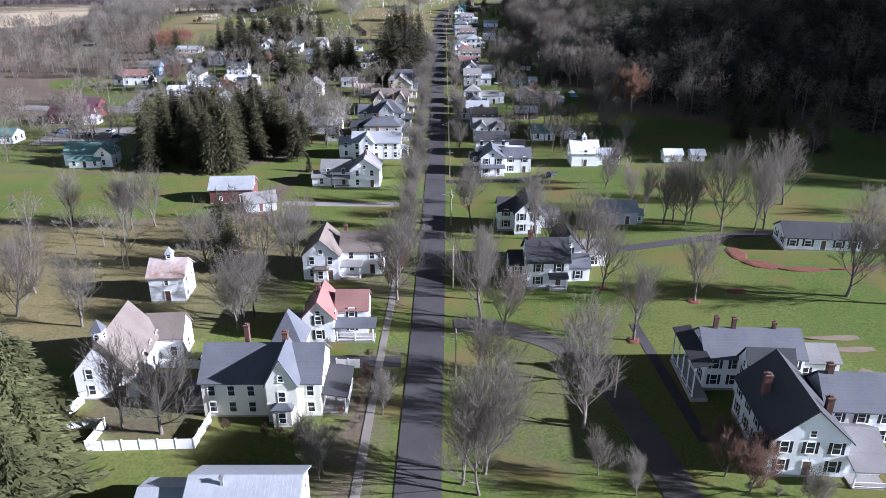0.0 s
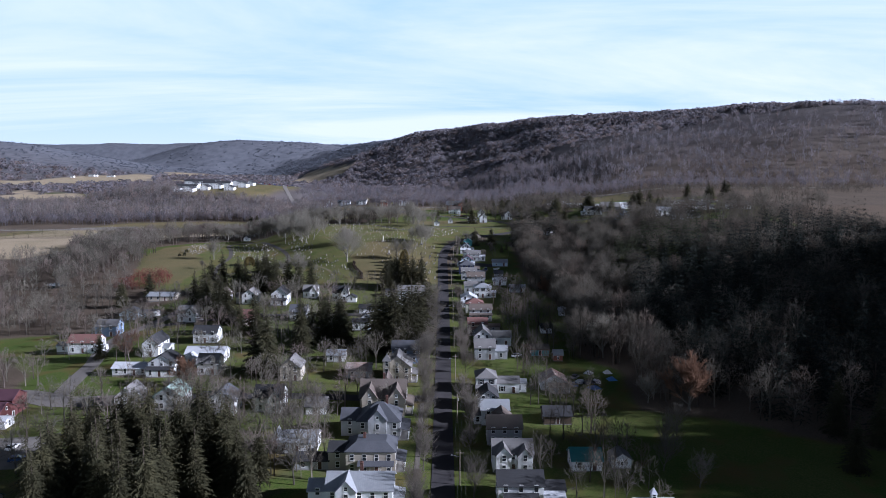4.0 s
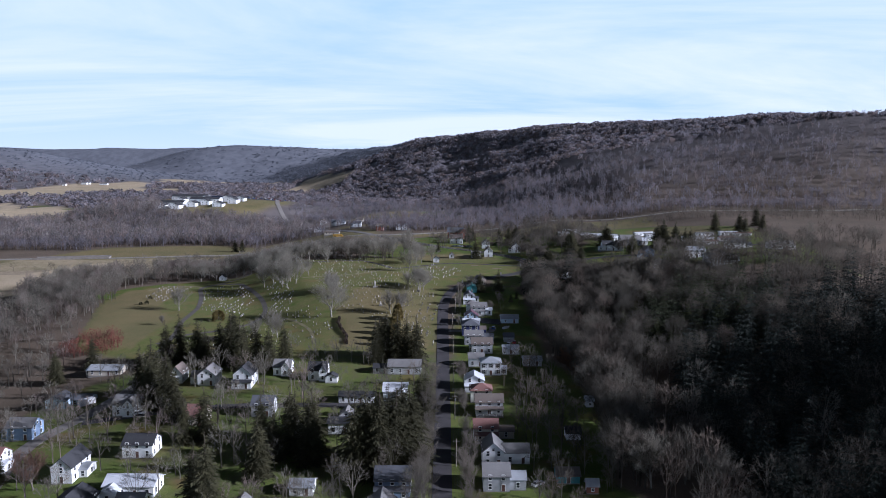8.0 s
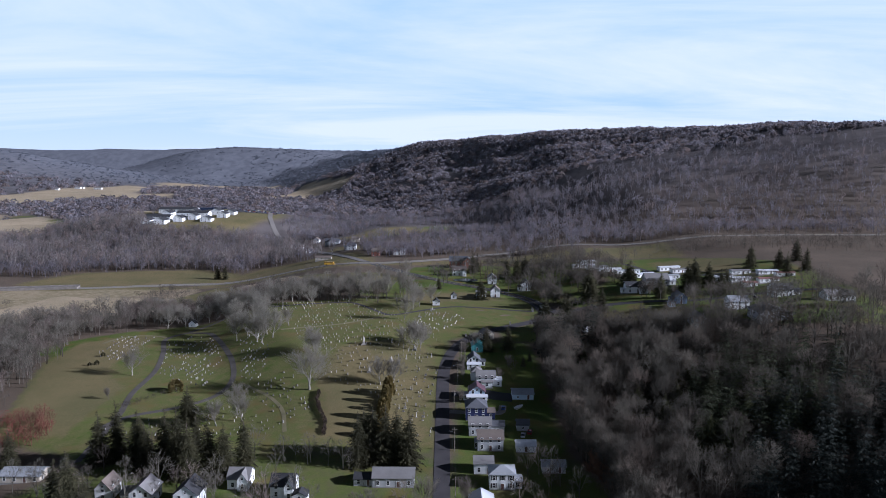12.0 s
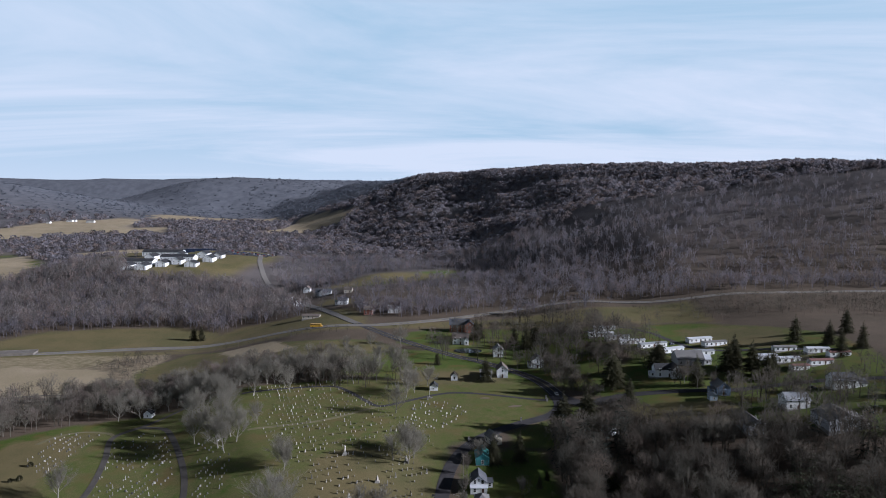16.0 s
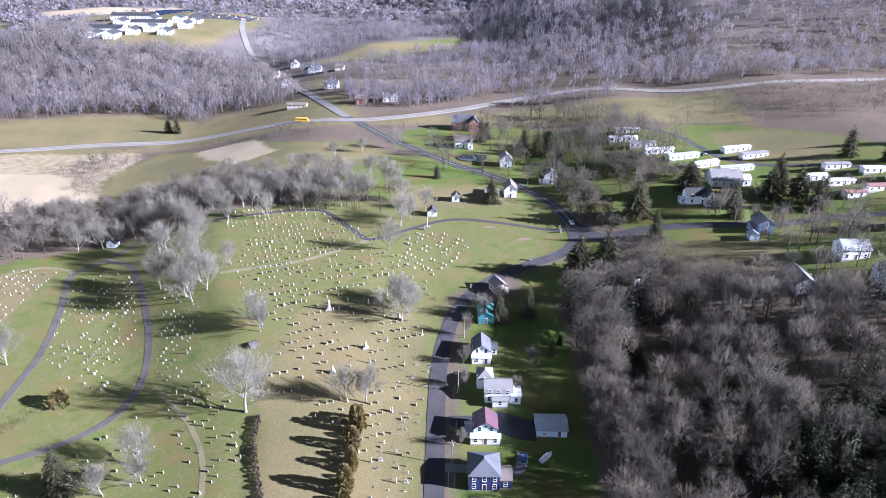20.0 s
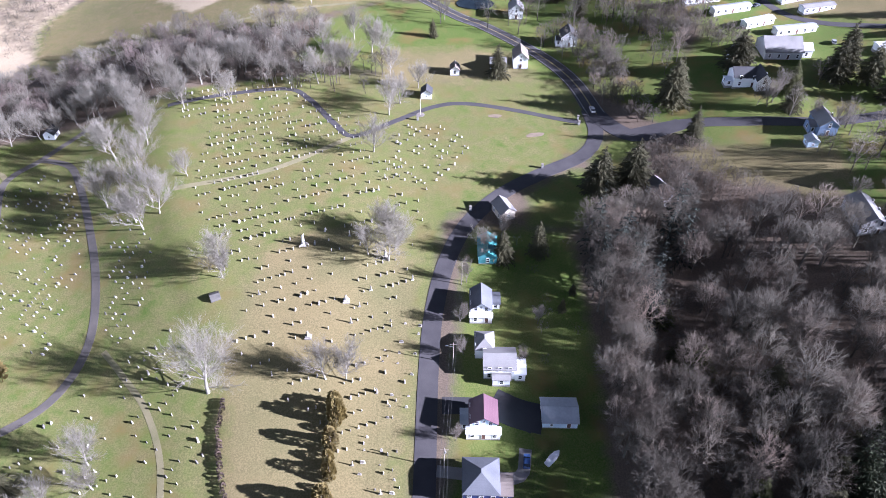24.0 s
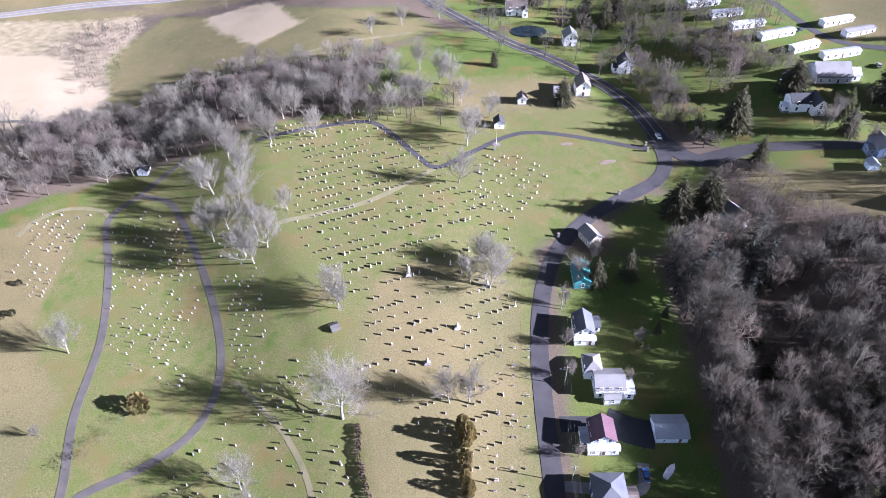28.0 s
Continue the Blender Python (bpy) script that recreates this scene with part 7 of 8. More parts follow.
    for seed, n, region, lab, forms in (
            (41, 235, [(-165, 290), (-12, 290), (-12, 470), (-130, 474), (-170, 440)], "bare trees in the back yards", NEAR_FORMS),
            (42, 100, [(-48, 240), (-34, 242), (-36, 300), (-100, 302), (-104, 262), (-60, 258)], "bare trees behind the street houses", NEAR_FORMS),
            (43, 95, [(20, 220), (52, 226), (50, 330), (46, 440), (30, 470), (22, 450), (26, 320)], "bare trees between yards and woods", NEAR_FORMS),
            (44, 70, [(-200, 95), (-110, 95), (-70, 130), (-60, 168), (-200, 165)], "bare trees on rough ground", NEAR_FORMS + SCRUB_FORMS),
            (45, 300, [(66, 630), (82, 646), (92, 642), (100, 640), (101, 628), (112, 616), (106, 596), (72, 604)], "bare brush on a neglected lot", SCRUB_FORMS),
            (46, 75, [(0, 712), (40, 728), (75, 690), (95, 700), (105, 790), (60, 840), (10, 855), (-20, 800)], "bare trees round outlying houses", SHADE_FORMS),
            (47, 120, [(95, 560), (240, 540), (240, 680), (180, 690), (110, 660)], "bare trees on the hillside lots", NEAR_FORMS),
            (51, 40, [(-152, 518), (-146, 518), (-134, 537), (-139, 539)], "bare brush hedge in the graveyard", [woodland_form(270, 2.4, 1.2, 5, 3, 4, 0.08)]),
            (52, 22, [(-46, 140), (-36, 112), (-32, 132), (-34, 170), (-55, 172)], "bare trees behind the houses", NEAR_FORMS),
            (53, 10, [(22, 480), (46, 560), (46, 596), (24, 600), (30, 560)], "bare brush behind the hillside houses", SCRUB_FORMS),
            (58, 110, [(-195, 226), (-130, 226), (-104, 262), (-110, 298), (-190, 298)], "bare trees round the barn lot", NEAR_FORMS + SCRUB_FORMS),
            (61, 230, [(-222, 520), (-262, 560), (-300, 640), (-252, 704), (-206, 692), (-228, 640), (-217, 600)], "bare woods beside the graveyard", SHADE_FORMS),
            (62, 90, [(120, 604), (170, 576), (260, 560), (300, 640), (200, 636), (150, 640)], "bare trees among the hillside lots", SHADE_FORMS),
            (55, 170, [(67, 668), (84, 652), (80, 676), (76, 712), (64, 746), (58, 716), (62, 690)], "thicket of bare trees beside the country road", LOW_FORMS),
            (56, 130, [(85, 738), (92, 724), (128, 704), (134, 720), (112, 744), (94, 758)], "thicket of bare trees below the mobile homes", LOW_FORMS),
            (57, 120, [(-268, 830), (-236, 845), (-220, 800), (-208, 745), (-228, 740), (-250, 790)], "bare brush round the dry field", SCRUB_FORMS),
            (48, 60, [(-110, 690), (-30, 676), (-28, 700), (-60, 712), (-120, 700)], "bare trees at the graveyard's edge", NEAR_FORMS)):
        x, y = scatter(seed, n, region, open_lot)
        grow_stuff("bare_trees", lab, forms, x, y, rs.uniform(0.65, 1.05, len(x)), M_WOODS_PALE if seed in (41, 42, 44, 58, 61) else M_WOODS, seed, "trees")
    # scrub along the old rail line and the highway
    x, y = scatter(37, 900, [(-520, 150), (-175, 100), (-180, 400), (-420, 560), (-520, 500)], lambda a, b: field_clear(a, b) < 0.3)
    grow_stuff("brush", "bare scrub in the valley bottom", SCRUB_FORMS + NEAR_FORMS[:1], x, y, rs.uniform(0.6, 1.2, len(x)), M_WOODS_PALE, 7, "brush")
    x, y = scatter(38, 700, [(-420, 700), (-200, 800), (-60, 840), (60, 830), (420, 780), (500, 905), (60, 895), (-80, 850), (-420, 815)], lambda a, b: (field_clear(a, b) < 0.3) & ~road_clear(a, b))
    grow_stuff("brush", "bare scrub beside the highway", SCRUB_FORMS, x, y, rs.uniform(0.6, 1.5, len(x)), M_WOODS, 8, "brush")
    # the far woods: thinner with distance, taken evenly over the land's bearing
    n = 52000
    ang, rad = rs.uniform(-0.72, 0.72, n), np.exp(rs.uniform(np.log(620), np.log(4600), n))
    x, y = rad * np.sin(ang), 240 + rad * np.cos(ang)
    ok = (y > 905) & (field_clear(x, y) < 0.3) & ~road_clear(x, y) & ~((x > -470) & (x < -255) & (y > 1212) & (y < 1500)) & ~((x > -210) & (x < -95) & (y > 960) & (y < 1160) & (rs.uniform(0, 1, n) < 0.75))
    foot = np.interp(y, (930, 1080, 1570, 2340, 3000, 3700, 5200), (520, 110, -70, -400, -660, -950, -1250))
    valley = (x < foot - 30) & (y > 1250) & (rs.uniform(0, 1, n) < 0.35)
    ok &= ~valley
    x, y, rad = x[ok], y[ok], rad[ok]
    # a closed fringe along the ridge's crest
    cy = rs.uniform(1050, 2700, 5200)
    cx = np.interp(cy, (930, 1210, 1350, 1640, 2340, 3700, 5200), (1700, 776, 658, 494, 90, -440, -560)) + rs.uniform(-70, 50, 5200)
    x, y = np.append(x, cx), np.append(y, cy)
    rad = np.append(rad, np.hypot(cx, cy - 240))
    fir = (np.sin(x / 90.0 + 2 * np.sin(y / 140.0)) + np.sin(y / 75.0 + x / 200.0) > 1.05) & (rs.uniform(0, 1, len(x)) < 0.6) | (rs.uniform(0, 1, len(x)) < np.where((x > 180) & (y < 1500), 0.40, 0.03))
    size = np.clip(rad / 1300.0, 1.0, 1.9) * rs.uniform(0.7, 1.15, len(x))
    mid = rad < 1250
    grow_stuff("woodland", "bare woods on the foot of the ridge", MID_FORMS, x[mid & ~fir], y[mid & ~fir], size[mid & ~fir], M_WOODS_HAZY, 9, sink=1.0)
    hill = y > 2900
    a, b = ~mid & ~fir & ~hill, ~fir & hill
    grow_stuff("woodland", "bare grey woods covering the long ridge, tinted pale for haze", FAR_FORMS, x[a], y[a], size[a], M_WOODS_HAZY, 10, sink=7.4)
    grow_stuff("woodland", "wooded hills at the valley's end, coloured blue-grey for haze", FAR_FORMS, x[b], y[b], 0.5 * size[b], M_HILLS_HAZY, 15, sink=8.5)
    grow_stuff("conifer_woodland", "dark conifer stands on the ridges", FIR_FAR, x[fir], y[fir], size[fir] * 0.65, M_NEEDLE_SHADE, 11, sink=3.5)


plant_woods()


# ---- graveyard ----
def stone_forms():
    forms = []
    for w, h, t, kind in ((0.6, 1.0, 0.13, "round"), (0.75, 0.85, 0.2, "flat"), (0.55, 1.35, 0.15, "round"), (0.45, 1.9, 0.45, "obelisk"), (1.05, 1.05, 0.28, "flat")):
        base = Geo().box(-w * 0.65, w * 0.65, -t, t, -0.3, 0.22)
        top = Geo()
        if kind == "round":
            prof = [(-w / 2, 0.22)] + [(w / 2 * math.cos(a), h - w * 0.25 + w * 0.3 * math.sin(a)) for a in np.linspace(math.pi, 0, 7)] + [(w / 2, 0.22)]
            top.slab(prof, -t / 2, t / 2, "y")
        elif kind == "flat":
            top.slab([(-w / 2, 0.22), (-w / 2, h - 0.08), (-w / 2 + 0.1, h), (w / 2 - 0.1, h), (w / 2, h - 0.08), (w / 2, 0.22)], -t / 2, t / 2, "y")
        else:
            top.tube((0, 0, 0.22), (0, 0, h), w * 0.5, w * 0.34, 4).tube((0, 0, h), (0, 0, h + 0.3), w * 0.34, 0.02, 4)
        forms.append((base, top))
    return forms


GRAVE_ROWS = (  # region, row bearing in degrees, row spacing, step along a row, share kept
    ([(-62, 548), (-34, 520), (-9, 500), (-9, 596), (-2, 622), (-26, 640), (-62, 590)], 22, 5.0, 2.4, 0.46),
    ([(-92, 612), (-66, 578), (-26, 640), (-34, 660), (-62, 682), (-96, 664)], 22, 4.8, 2.3, 0.62),
    ([(-24, 626), (-2, 622), (10, 646), (2, 660), (-20, 660)], -38, 3.8, 2.2, 0.5),
    ([(-150, 560), (-118, 545), (-124, 585), (-140, 625), (-160, 640), (-170, 626), (-158, 590)], 82, 3.8, 1.9, 0.46),
    ([(-198, 588), (-180, 588), (-180, 638), (-204, 638)], 88, 4.0, 2.0, 0.5),
    ([(-104, 552), (-92, 545), (-98, 588), (-116, 622), (-122, 612)], 78, 3.4, 2.0, 0.55),
    ([(-150, 500), (-118, 512), (-104, 535), (-96, 530), (-66, 486), (-140, 480)], 32, 4.4, 2.4, 0.4),
    ([(-112, 660), (-96, 664), (-62, 686), (-64, 700), (-116, 684)], 20, 4.5, 2.3, 0.5),
    ([(-100, 544), (-72, 498), (-62, 512), (-80, 558), (-92, 550)], 60, 4.2, 2.3, 0.45),
    ([(-25, 486), (-6, 486), (-6, 560), (-20, 560)], 85, 4.6, 3.6, 0.55),
)


def graveyard():
    r = random.Random(33)
    places = []
    for region, bearing, gap, step, share in GRAVE_ROWS:
        c, s = math.cos(radians(bearing)), math.sin(radians(bearing))
        cx, cy = np.mean([p[0] for p in region]), np.mean([p[1] for p in region])
        for i in range(-30, 31):
            for j in range(-45, 46):
                u, v = j * step + r.uniform(-0.35, 0.35), i * gap + r.uniform(-0.15, 0.15)
                x, y = cx + u * c - v * s, cy + u * s + v * c
                if r.random() < share and inside(np.array([x]), np.array([y]), region, 0.5)[0] > 0.5:
                    places.append((x, y, bearing + 90 + r.uniform(-7, 7) if bearing > 60 else bearing + r.uniform(-7, 7) + 70))
    places.sort(key=lambda p: math.hypot(p[0] + 30, p[1] - 560))
    forms = stone_forms()
    meshes = [(b.mesh("gravestone", M_GRANITE), t.mesh("tablet", M_GRANITE)) for b, t in forms]
    labels = ("rounded pale gravestone on a plinth", "low square grey gravestone on a plinth", "tall narrow gravestone with rounded top", "pointed granite obelisk on a plinth", "broad grey family gravestone")
    V, F, T, k = [], [], [], 0
    for n, (x, y, a) in enumerate(places):
        i = r.choices(range(5), (5, 4, 3, 1, 2))[0]
        sc = r.uniform(0.65, 1.15) if n < 290 else r.uniform(0.6, 0.95)
        z = float(height(x, y))
        m = pose(x, y, z, r.uniform(-3, 3), r.uniform(-3, 3), a) @ Matrix.Diagonal((sc, sc, sc, 1))
        if n < 290:
            ob = new("gravestone", meshes[i][0])
            ob.matrix_basis = m
            tagged(ob, labels[i], "gravestone", "gravestones")
            part("tablet", meshes[i][1], ob)
        else:
            for g in forms[i]:
                V += [tuple(m @ Vector(p)) for p in g.v]
                for f in g.f:
                    F += [(k + f[0], k + f[j], k + f[j + 1]) for j in range(1, len(f) - 1)]
                k += len(g.v)
                T += [(n * 0.618) % 1] * len(g.v)
    tagged(new("gravestones", tri_mesh("gravestones", np.array(V), np.array(F), M_GRANITE_MANY, T)), "rows of pale weathered gravestones in the grass", "gravestones", kind="stuff")
    # the tall monument and the sunken vault in the bank
    for x, y, h in ((-47, 589, 4.6), (-19, 585, 3.4), (-40, 552, 3.0), (-30, 566, 3.0)):
        t = thing("monument", "tall stepped granite monument among the graves", "monument", pose(x, y, float(height(x, y))), "monuments")
        part("plinth", Geo().box(-1.0, 1.0, -1.0, 1.0, -0.4, 0.4).box(-0.7, 0.7, -0.7, 0.7, 0.4, 0.9).mesh("plinth", M_GRANITE), t)
        part("shaft", Geo().tube((0, 0, 0.9), (0, 0, h - 0.6), 0.62, 0.4, 4).tube((0, 0, h - 0.6), (0, 0, h), 0.4, 0.03, 4).mesh("shaft", M_GRANITE), t)
    t = thing("vault", "stone burial vault set in the bank, coloured dark for shadow", "vault", pose(-72, 566, float(height(-72, 566)) - 0.9, 0, 0, -62) @ Matrix.Diagonal((0.8, 0.8, 0.8, 1)))
    part("wall", Geo().slab([(-2, -1), (2, -1), (2, 2.2), (0, 3.0), (-2, 2.2)], -1.5, 2.5, "y").mesh("wall", M_SHADOW_STONE), t)
    # flat black panel in place of the vault's shaded opening
    part("door", Geo().box(-0.6, 0.6, -1.58, -1.5, 0, 1.9).mesh("door", M_SHUTTER), t)
    for x, y in ((54, 661.5), (54, 665.5), (37, 634), (9.5, 610), (-12, 664)):
        t = thing("gate_pillar", "short stone gate pillar beside the drive", "pillar", pose(x, y, float(height(x, y))), "gate pillars")
        part("shaft", Geo().box(-0.4, 0.4, -0.4, 0.4, -0.4, 1.7).mesh("shaft", M_STONE), t)
        part("cap", Geo().box(-0.5, 0.5, -0.5, 0.5, 1.7, 1.9).mesh("cap", M_CONCRETE), t)
    t = thing("flagpole", "white flagpole on a pale round bed", "flagpole", pose(-11, 668, float(height(-11, 668))))
    part("bed", Geo().tube((0, 0, -0.3), (0, 0, 0.15), 1.8, 1.7, 12).mesh("bed", M_CONCRETE), t)
    part("pole", Geo().tube((0, 0, 0), (0, 0, 9), 0.08, 0.04, 6).mesh("pole", M_TRIM), t)


graveyard()


# ---- poles and wires ----
def cable(p, q, sag):
    """One sagging cable of three-sided rings joined end to end."""
    g = Geo()
    for i in range(9):
        c = p.lerp(q, i / 8) - Vector((0, 0, sag * (1 - (i / 4 - 1) ** 2)))
        g.v += [(c.x + 0.016, c.y, c.z), (c.x - 0.008, c.y, c.z + 0.014), (c.x - 0.008, c.y, c.z - 0.014)]
    for i in range(8):
        g.f += [(3 * i + j, 3 * i + (j + 1) % 3, 3 * i + 3 + (j + 1) % 3, 3 * i + 3 + j) for j in range(3)]
    return g


def poles():
    g = Geo().tube((0, 0, -1), (0, 0, 9.5), 0.16, 0.11, 7)
    arm = Geo().box(-1.1, 1.1, -0.06, 0.06, 8.6, 8.74)
    can = Geo().tube((0.28, 0, 7.2), (0.28, 0, 8.1), 0.22, 0.22, 8)
    bracket = Geo().tube((0, 0, 7.6), (-1.8, 0, 8.1), 0.035, 0.03, 5).box(-2.3, -1.7, -0.12, 0.12, 8.05, 8.17)
    me = [x.mesh(n, m) for x, n, m in ((g, "pole", M_POLE), (arm, "crossarm", M_POLE), (can, "transformer", M_STONE), (bracket, "street_light", M_RIM))]
    ys = [20, 58, 97, 131, 168, 206, 244, 284, 322, 360, 398, 436, 474, 512, 545, 575]
    tops = []
    for i, y in enumerate(ys):
        x = 2.0 if y < 540 else 4.0 + (y - 545) * 0.08
        z = float(height(x, y))
        t = thing("utility_pole", "weathered wooden utility pole beside the street", "utility pole", pose(x, y, z), "utility poles")
        part("pole", me[0], t)
        part("crossarm", me[1], t)
        if i % 3 == 1:
            part("transformer", me[2], t, "grey pole transformer")
        if i % 2 == 0:
            part("street_light", me[3], t, "street light on a bracket")
        tops.append(Vector((x, y, z)))
    for a, b in zip(tops, tops[1:]):
        for dx, hz in ((-0.9, 8.8), (0.9, 8.8), (0.1, 6.6)):
            w = cable(a + Vector((dx, 0, hz)), b + Vector((dx, 0, hz)), 0.7)
            tagged(new("power_line", w.mesh("power_line", M_WIRE)), "thin black cable sagging between poles", "cable", "power lines")
    t = thing("utility_pole", "weathered wooden pole beside the side lane", "utility pole", pose(26, 91, float(height(26, 91))), "utility poles")
    part("pole", me[0], t, m=Matrix.Diagonal((0.8, 0.8, 0.7, 1)))
    w = cable(Vector((2, 97, 7)), Vector((26, 91, 6.4)), 0.5)
    tagged(new("power_line", w.mesh("power_line", M_WIRE)), "thin black cable sagging between poles", "cable", "power lines")


poles()


# ---- fences ----
def panel_fence(pts, label, h=1.6):
    t = thing("fence", label, "fence", pose(pts[0][0], pts[0][1], float(height(*pts[0]))))
    o = Vector((pts[0][0], pts[0][1], float(height(*pts[0]))))
    for a, b in zip(pts, pts[1:]):
        d = Vector((b[0] - a[0], b[1] - a[1], 0))
        n = max(1, round(d.length / 2.4))
        for i in range(n):
            c = Vector((a[0], a[1], 0)) + d * (i / n)
            z = float(height(c.x, c.y))
            m = pose(c.x - o.x, c.y - o.y, z - o.z, 0, 0, math.degrees(math.atan2(d.y, d.x)))
            part("post", FENCE_POST, t, m=m)
            part("panel", FENCE_PANEL, t, m=m @ Matrix.Diagonal((d.length / n / 2.4, 1, 1, 1)))
    return t


FENCE_POST = Geo().box(-0.08, 0.08, -0.08, 0.08, -0.4, 1.7).box(-0.1, 0.1, -0.1, 0.1, 1.7, 1.78).mesh("post", M_TRIM)
FENCE_PANEL = Geo().box(0.08, 2.32, -0.03, 0.03, 0.05, 1.55).box(0.08, 2.32, -0.05, 0.05, 1.55, 1.63).box(0.08, 2.32, -0.05, 0.05, 0.02, 0.12).mesh("panel", M_TRIM)
panel_fence([(-54.5, 91), (-55.5, 84.5), (-48.5, 84.8), (-48.8, 79.6), (-34.2, 80.2), (-33.8, 86.5)], "white vinyl privacy fence round a yard")
panel_fence([(-46.5, 101), (-36, 100.5)], "white vinyl privacy fence behind a yard")
panel_fence([(-17.5, 101), (-13.6, 101)], "short white vinyl fence beside a driveway")


# ---- vehicles ----
def car(x, y, turn, colour, label):
    t = thing("car", label, "car", pose(x, y, float(height(x, y)) + 0.1, 0, 0, turn), "parked cars")
    body = Geo().slab([(-2.2, 0.32), (2.2, 0.32), (2.25, 0.62), (2.1, 0.85), (1.1, 0.95), (-2.1, 0.98), (-2.25, 0.7)], -0.88, 0.88, "y")
    part("body", body.mesh("body", M_CAR[colour]), t)
    cab = Geo().slab([(-1.9, 0.96), (1.15, 0.94), (0.5, 1.42), (-1.35, 1.45)], -0.78, 0.78, "y")
    part("cabin", cab.mesh("cabin", M_GLASS), t, "dark tinted windows")
    part("roof", Geo().slab([(-1.3, 1.44), (0.5, 1.42), (0.4, 1.5), (-1.2, 1.52)], -0.74, 0.74, "y").mesh("roof", M_CAR[colour]), t)
    for wx in (-1.4, 1.4):
        for wy in (-0.82, 0.82):
            w = part("wheel", CAR_WHEEL, t, m=pose(wx, wy, 0.33))
            part("rim", CAR_RIM, w)


CAR_WHEEL = Geo().tube((0, -0.1, 0), (0, 0.1, 0), 0.33, 0.33, 12).mesh("wheel", M_TYRE)
CAR_RIM = Geo().tube((0, -0.11, 0), (0, 0.11, 0), 0.2, 0.2, 8).mesh("rim", M_RIM)
for c in ((-38.5, 103, 5, "dark", "dark blue car parked behind a house"), (32.5, 207, 60, "dark", "dark car parked beside a white barn"), (24, 514, 85, "blue", "blue car parked on a gravel drive"), (60.6, 671, 95, "white", "white car on the country road"),
          (33, 490, 80, "red", "red car parked behind a house"), (30, 487, 80, "white", "white car parked behind a house"), (-147, 290, 20, "silver", "silver car parked by the red barn"), (-143, 276, 70, "dark", "dark car parked by the red barn"),
          (-146, 270, 60, "blue", "blue car parked in a lot"), (-136, 268, 80, "silver", "silver car parked in a lot"), (-132, 262, 75, "dark", "dark car parked in a lot"), (-126, 266, 85, "white", "white car parked in a lot"), (-120, 258, 30, "blue", "blue car parked beside the grove"),
          (-100, 228, 10, "silver", "silver car parked by the farmhouse"), (-58, 300, 0, "dark", "dark car parked on the cross street"), (-90, 407, 0, "dark", "dark car parked on the back street"), (-120, 405, 20, "white", "white car parked by a house"), (27, 348, 40, "white", "white car parked on the grass"),
          (40, 322, 20, "blue", "blue car parked behind a barn"), (46, 324, 60, "silver", "silver car parked behind a barn"), (44, 316, 100, "blue", "blue car under the trees"), (50, 318, 30, "dark", "dark car under the trees"), (150, 752, 30, "dark", "dark car parked among mobile homes"),
          (172, 712, 70, "silver", "silver car parked among mobile homes"), (188, 640, 10, "dark", "dark car on the lane"), (-30, 449, 0, "dark", "dark car beside the grey house")):
    car(*c)
for i in range(36):
    x, y = -352 + (i % 12) * 6.5, 1388 + (i // 12) * 14 + (i % 5)
    car(x, y, 90, ("dark", "white", "silver", "red", "blue")[(i * 7) % 5], "car parked in the lot behind the white buildings")
t = thing("camper", "white camper trailer parked on the grass", "camper", pose(-148, 420, float(height(-148, 420)), 0, 0, 55))
part("body", Geo().slab([(-3.2, 0.5), (3.2, 0.5), (3.4, 1.4), (3.0, 2.8), (-3.0, 2.8), (-3.2, 1.2)], -1.15, 1.15, "y").mesh("body", M_CAR["white"]), t)
for wx in (-0.6, 0.6):
    for wy in (-1.1, 1.1):
        part("wheel", CAR_WHEEL, t, m=pose(wx, wy, 0.33))
put_window(t, pose(0.8, -1.15, 0), 1.4, (0.7, 0.9))
t = thing("boat", "white boat hull lying on the lawn", "boat", pose(31, 515, float(height(31, 515)) + 0.1, 0, 0, 50))
hull = Geo()
for px, hw, z0 in ((-2.8, 0.9, 0.25), (0.0, 1.1, 0.1), (1.8, 0.8, 0.2), (3.0, 0.08, 0.6)):
    hull.v += [(px, -hw, 1.0), (px, -hw * 0.6, z0), (px, hw * 0.6, z0), (px, hw, 1.0)]
for i in range(3):
    hull.f += [(4 * i + j, 4 * i + j + 1, 4 * i + j + 5, 4 * i + j + 4) for j in range(3)] + [(4 * i + 3, 4 * i, 4 * i + 4, 4 * i + 7)]
hull.f += [(0, 1, 2, 3)]
part("hull", hull.mesh("hull", M_CAR["white"]), t)
t = thing("school_bus", "yellow school bus on the highway", "bus", pose(-112, 866, float(height(-112, 868)) + 0.35, 0, 0, -3))
part("body", Geo().slab([(-5, 0.5), (5, 0.5), (5, 1.6), (4.0, 1.8), (3.9, 2.9), (3.6, 3.0), (-4.9, 3.0), (-5, 2.8)], -1.2, 1.2, "y").mesh("body", M_CAR["yellow"]), t)
part("window_band", Geo().box(-4.7, 3.5, -1.23, 1.23, 1.9, 2.6).mesh("window_band", M_GLASS), t)
for wx in (-3, 3.2):
    for wy in (-1.1, 1.1):
        part("wheel", CAR_WHEEL, t, m=pose(wx, wy, 0.45) @ Matrix.Diagonal((1.35, 1.3, 1.35, 1)))
g = ribbon([(-372, 1400), (-285, 1400)], 52, 0.2, lanes=6)
tagged(new("parking_lot", g.mesh("parking_lot", M_ASPHALT)), "large asphalt parking lot behind the white buildings", "parking lot", kind="structure")
g = ribbon([(-150, 262), (-118, 264)], 22, 0.07, lanes=6)
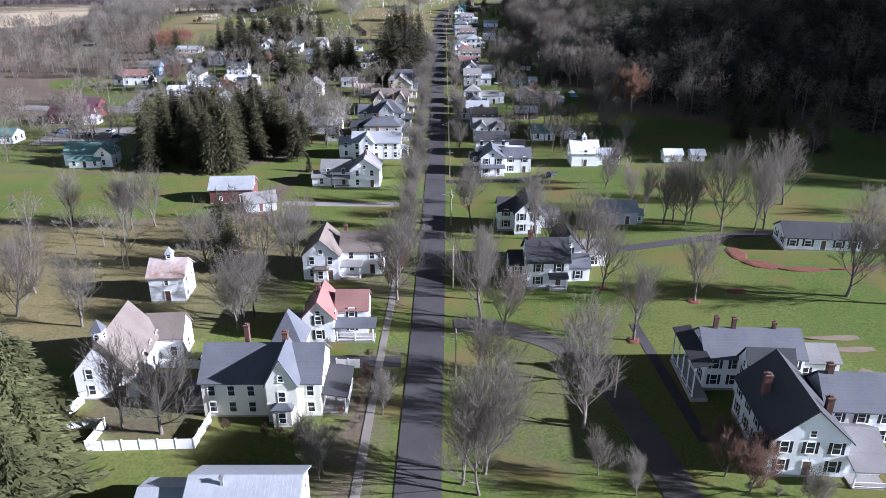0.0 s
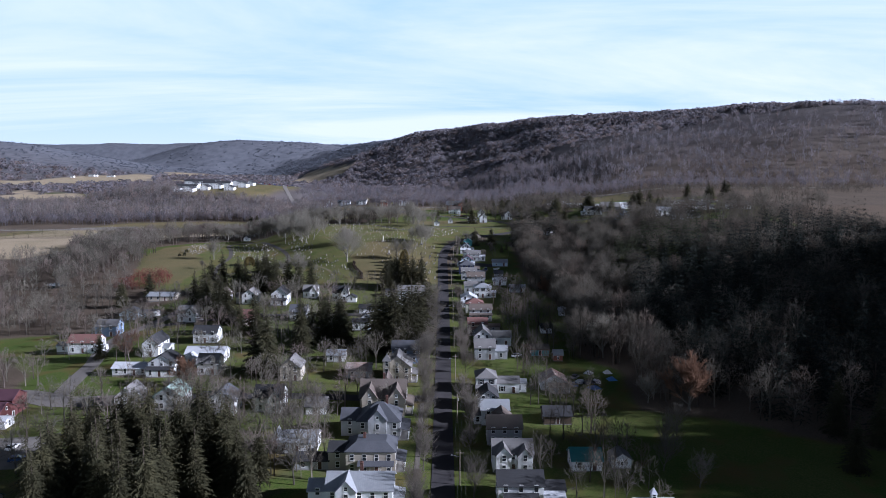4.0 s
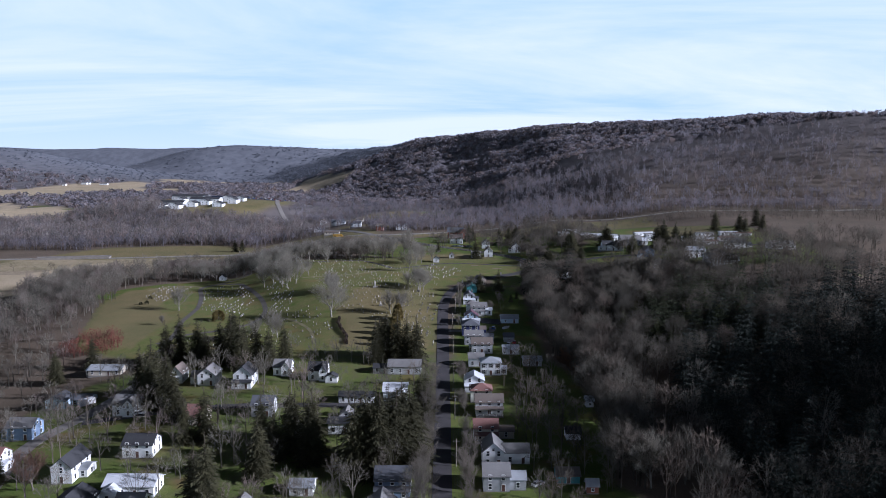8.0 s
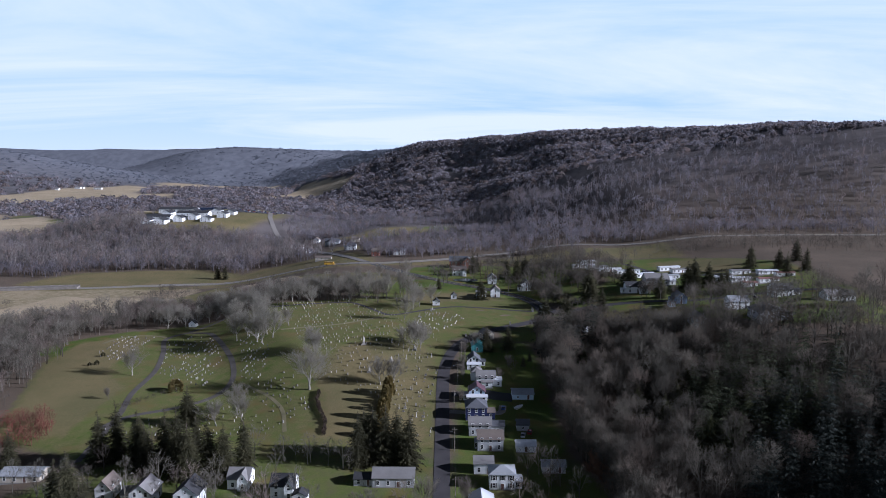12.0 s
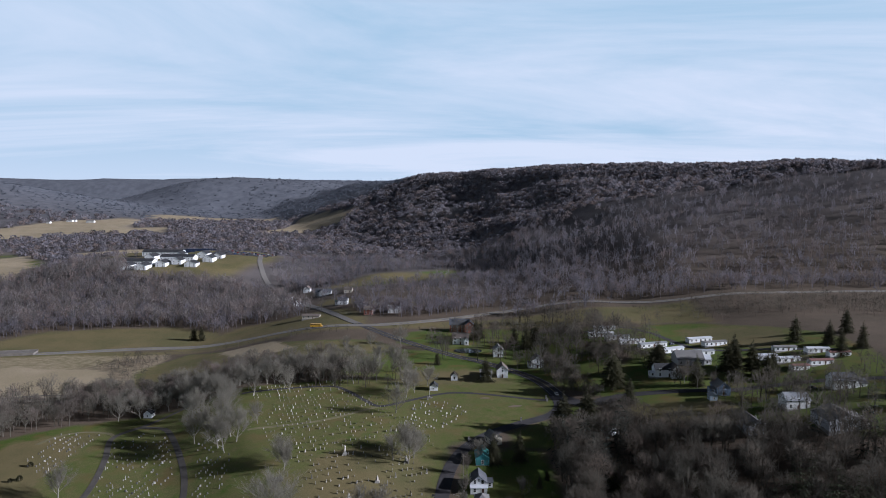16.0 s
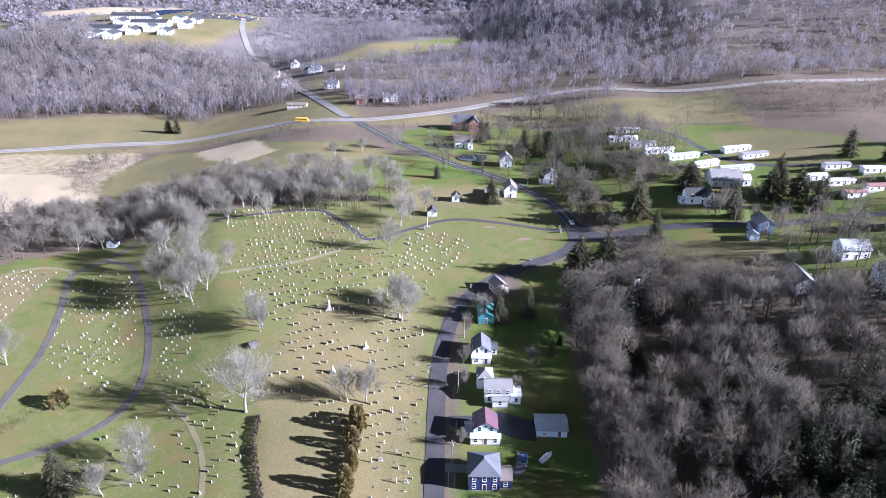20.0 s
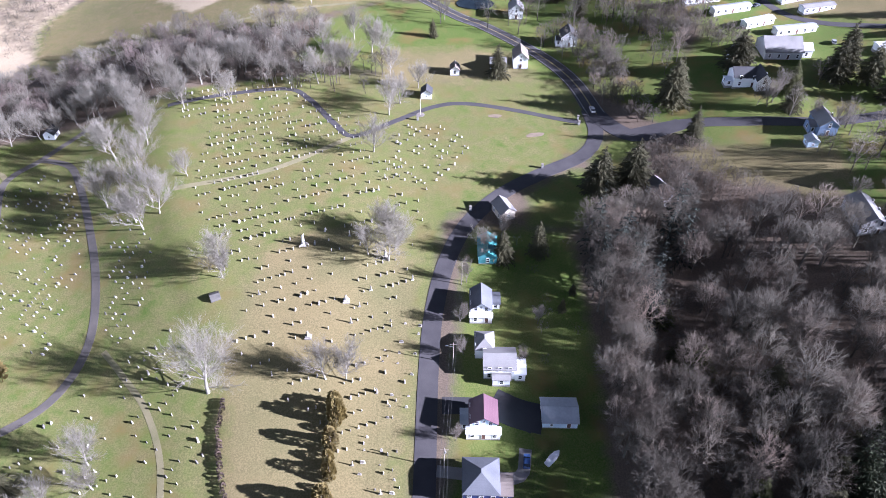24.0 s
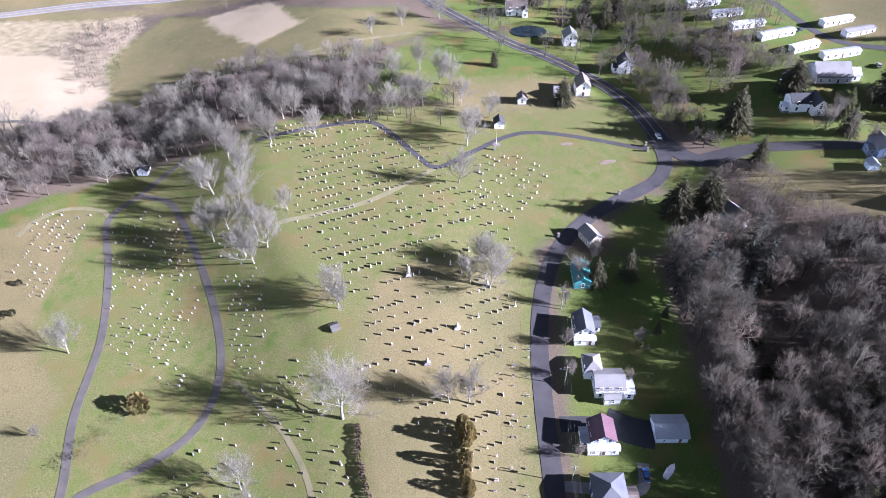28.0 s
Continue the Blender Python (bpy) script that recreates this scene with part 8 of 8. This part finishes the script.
tagged(new("parking_lot", g.mesh("parking_lot", M_GRAVEL)), "gravel lot with parked vehicles by the red barn", "parking lot", kind="structure")


# ---- the highway bridge at the valley's edge ----
def bridge():
    t = thing("highway_bridge", "concrete highway bridge over the valley track", "bridge", pose(-372, 839, 9.5, 0, 0, 13.5))
    part("deck", Geo().box(-34, 34, -6.4, 6.4, -0.5, 0.9).mesh("deck", M_CONCRETE), t)
    part("girder", Geo().box(-34, 34, -5.6, -5.0, -1.8, -0.5).box(-34, 34, 5.0, 5.6, -1.8, -0.5).mesh("girder", M_STONE), t)
    for y in (-6.3, 6.3):
        part("railing", Geo().box(-34, 34, y - 0.1, y + 0.1, 0.9, 1.7).mesh("railing", M_CONCRETE), t)
    for x in (-18, 0, 18):
        part("pier", Geo().box(x - 0.6, x + 0.6, -5, 5, -9, -1.8).mesh("pier", M_CONCRETE), t)


bridge()


# ---- pond, tarpaulins, small things ----
t = thing("pond", "small dark pond beside the woods", "pond", pose(-238, 500, float(height(-238, 500)) + 0.25))
part("water", Geo().tube((0, 0, -2.5), (0, 0, 0), 7, 7, 18).mesh("water", M_WATER), t)
t = thing("pond", "grey-blue pond beside the country road", "pond", pose(13, 776, float(height(13, 776)) + 0.3))
part("water", Geo().tube((0, 0, -1.5), (0, 0, 0), 1, 1, 24).mesh("water", M_WATER), t, m=Matrix.Diagonal((10, 7, 1, 1)))
for x, y, s, colour in ((51, 314, 2.0, "blue"), (59, 322, 1.7, "blue"), (53, 320, 1.7, "white"), (52, 329, 1.6, "white"), (59, 329, 1.5, "white"), (47, 320, 1.8, "white")):
    t = thing("tarpaulin", colour + " tarpaulin over a heap on the grass", "tarpaulin", pose(x, y, float(height(x, y)), 0, 0, x * 20), "tarpaulins")
    g = Geo()
    g.v += [(-s, -s, 0), (s, -s * 0.8, 0), (s * 0.9, s, 0), (-s, s, 0), (-s * 0.5, -s * 0.4, 0.9), (s * 0.5, -s * 0.3, 1.1), (s * 0.4, s * 0.5, 0.8), (-s * 0.5, s * 0.4, 1.0)]
    g.f += [(0, 1, 5, 4), (1, 2, 6, 5), (2, 3, 7, 6), (3, 0, 4, 7), (4, 5, 6, 7)]
    part("sheet", g.mesh("sheet", M_TARP if colour == "blue" else M_TRIM), t)


# ---- beds in the lawns ----
def bed(name, label, mat, x, y, rx, ry, turn=0.0, h=0.16):
    t = Geo()
    rr = random.Random(int(x * 7 + y))
    n = 16
    rim = [rr.uniform(0.85, 1.12) for _ in range(n)]
    for k, (s, z) in enumerate(((1.0, -0.3), (1.0, 0.02), (0.75, h))):
        t.v += [(rx * s * rim[i] * math.cos(6.283 * i / n), ry * s * rim[i] * math.sin(6.283 * i / n), z) for i in range(n)]
    t.v.append((0, 0, h * 1.1))
    for k in range(2):
        t.f += [(k * n + i, k * n + (i + 1) % n, (k + 1) * n + (i + 1) % n, (k + 1) * n + i) for i in range(n)]
    t.f += [(2 * n + i, 2 * n + (i + 1) % n, 3 * n) for i in range(n)]
    ob = new(name, t.mesh(name, mat))
    ob.matrix_basis = pose(x, y, float(height(x, y)), 0, 0, turn)
    return tagged(ob, label, "garden bed", "garden beds")


for x, y, rx, ry, tn in ((48, 122, 1.5, 1.3, 0), (57.5, 125.6, 2.0, 1.3, 10), (33, 108, 1.3, 1.2, 0), (32, 129, 1.4, 1.2, 0)):
    bed("mulch_bed", "round bed of red-brown mulch on the lawn", M_MULCH, x, y, rx, ry, tn)
for x, y, rx, ry, tn in ((64.5, 144, 2.2, 4.0, 0), (68, 137.5, 4.5, 2.0, -28), (76, 134.6, 6.0, 1.3, -6), (87, 134.2, 7.0, 0.9, 0)):
    bed("mulch_bed", "curving bed of red-brown mulch before a ranch house", M_MULCH, x, y, rx, ry, tn)
for x, y, rx, ry, tn in ((68, 106.5, 6.5, 0.9, 0), (68.5, 102.6, 6, 0.9, 0), (66.5, 93.5, 2.5, 3.2, 20)):
    bed("garden_bed", "bare soil vegetable bed in the lawn", M_SOIL, x, y, rx, ry, tn, 0.1)
for x, y, rx, ry, tn in ((36, 655, 4.5, 1.6, 20), (20, 668, 3.0, 1.5, 0)):
    bed("worn_patch", "patch of bare earth worn in the grass", M_SOIL, x, y, rx, ry, tn, 0.05)
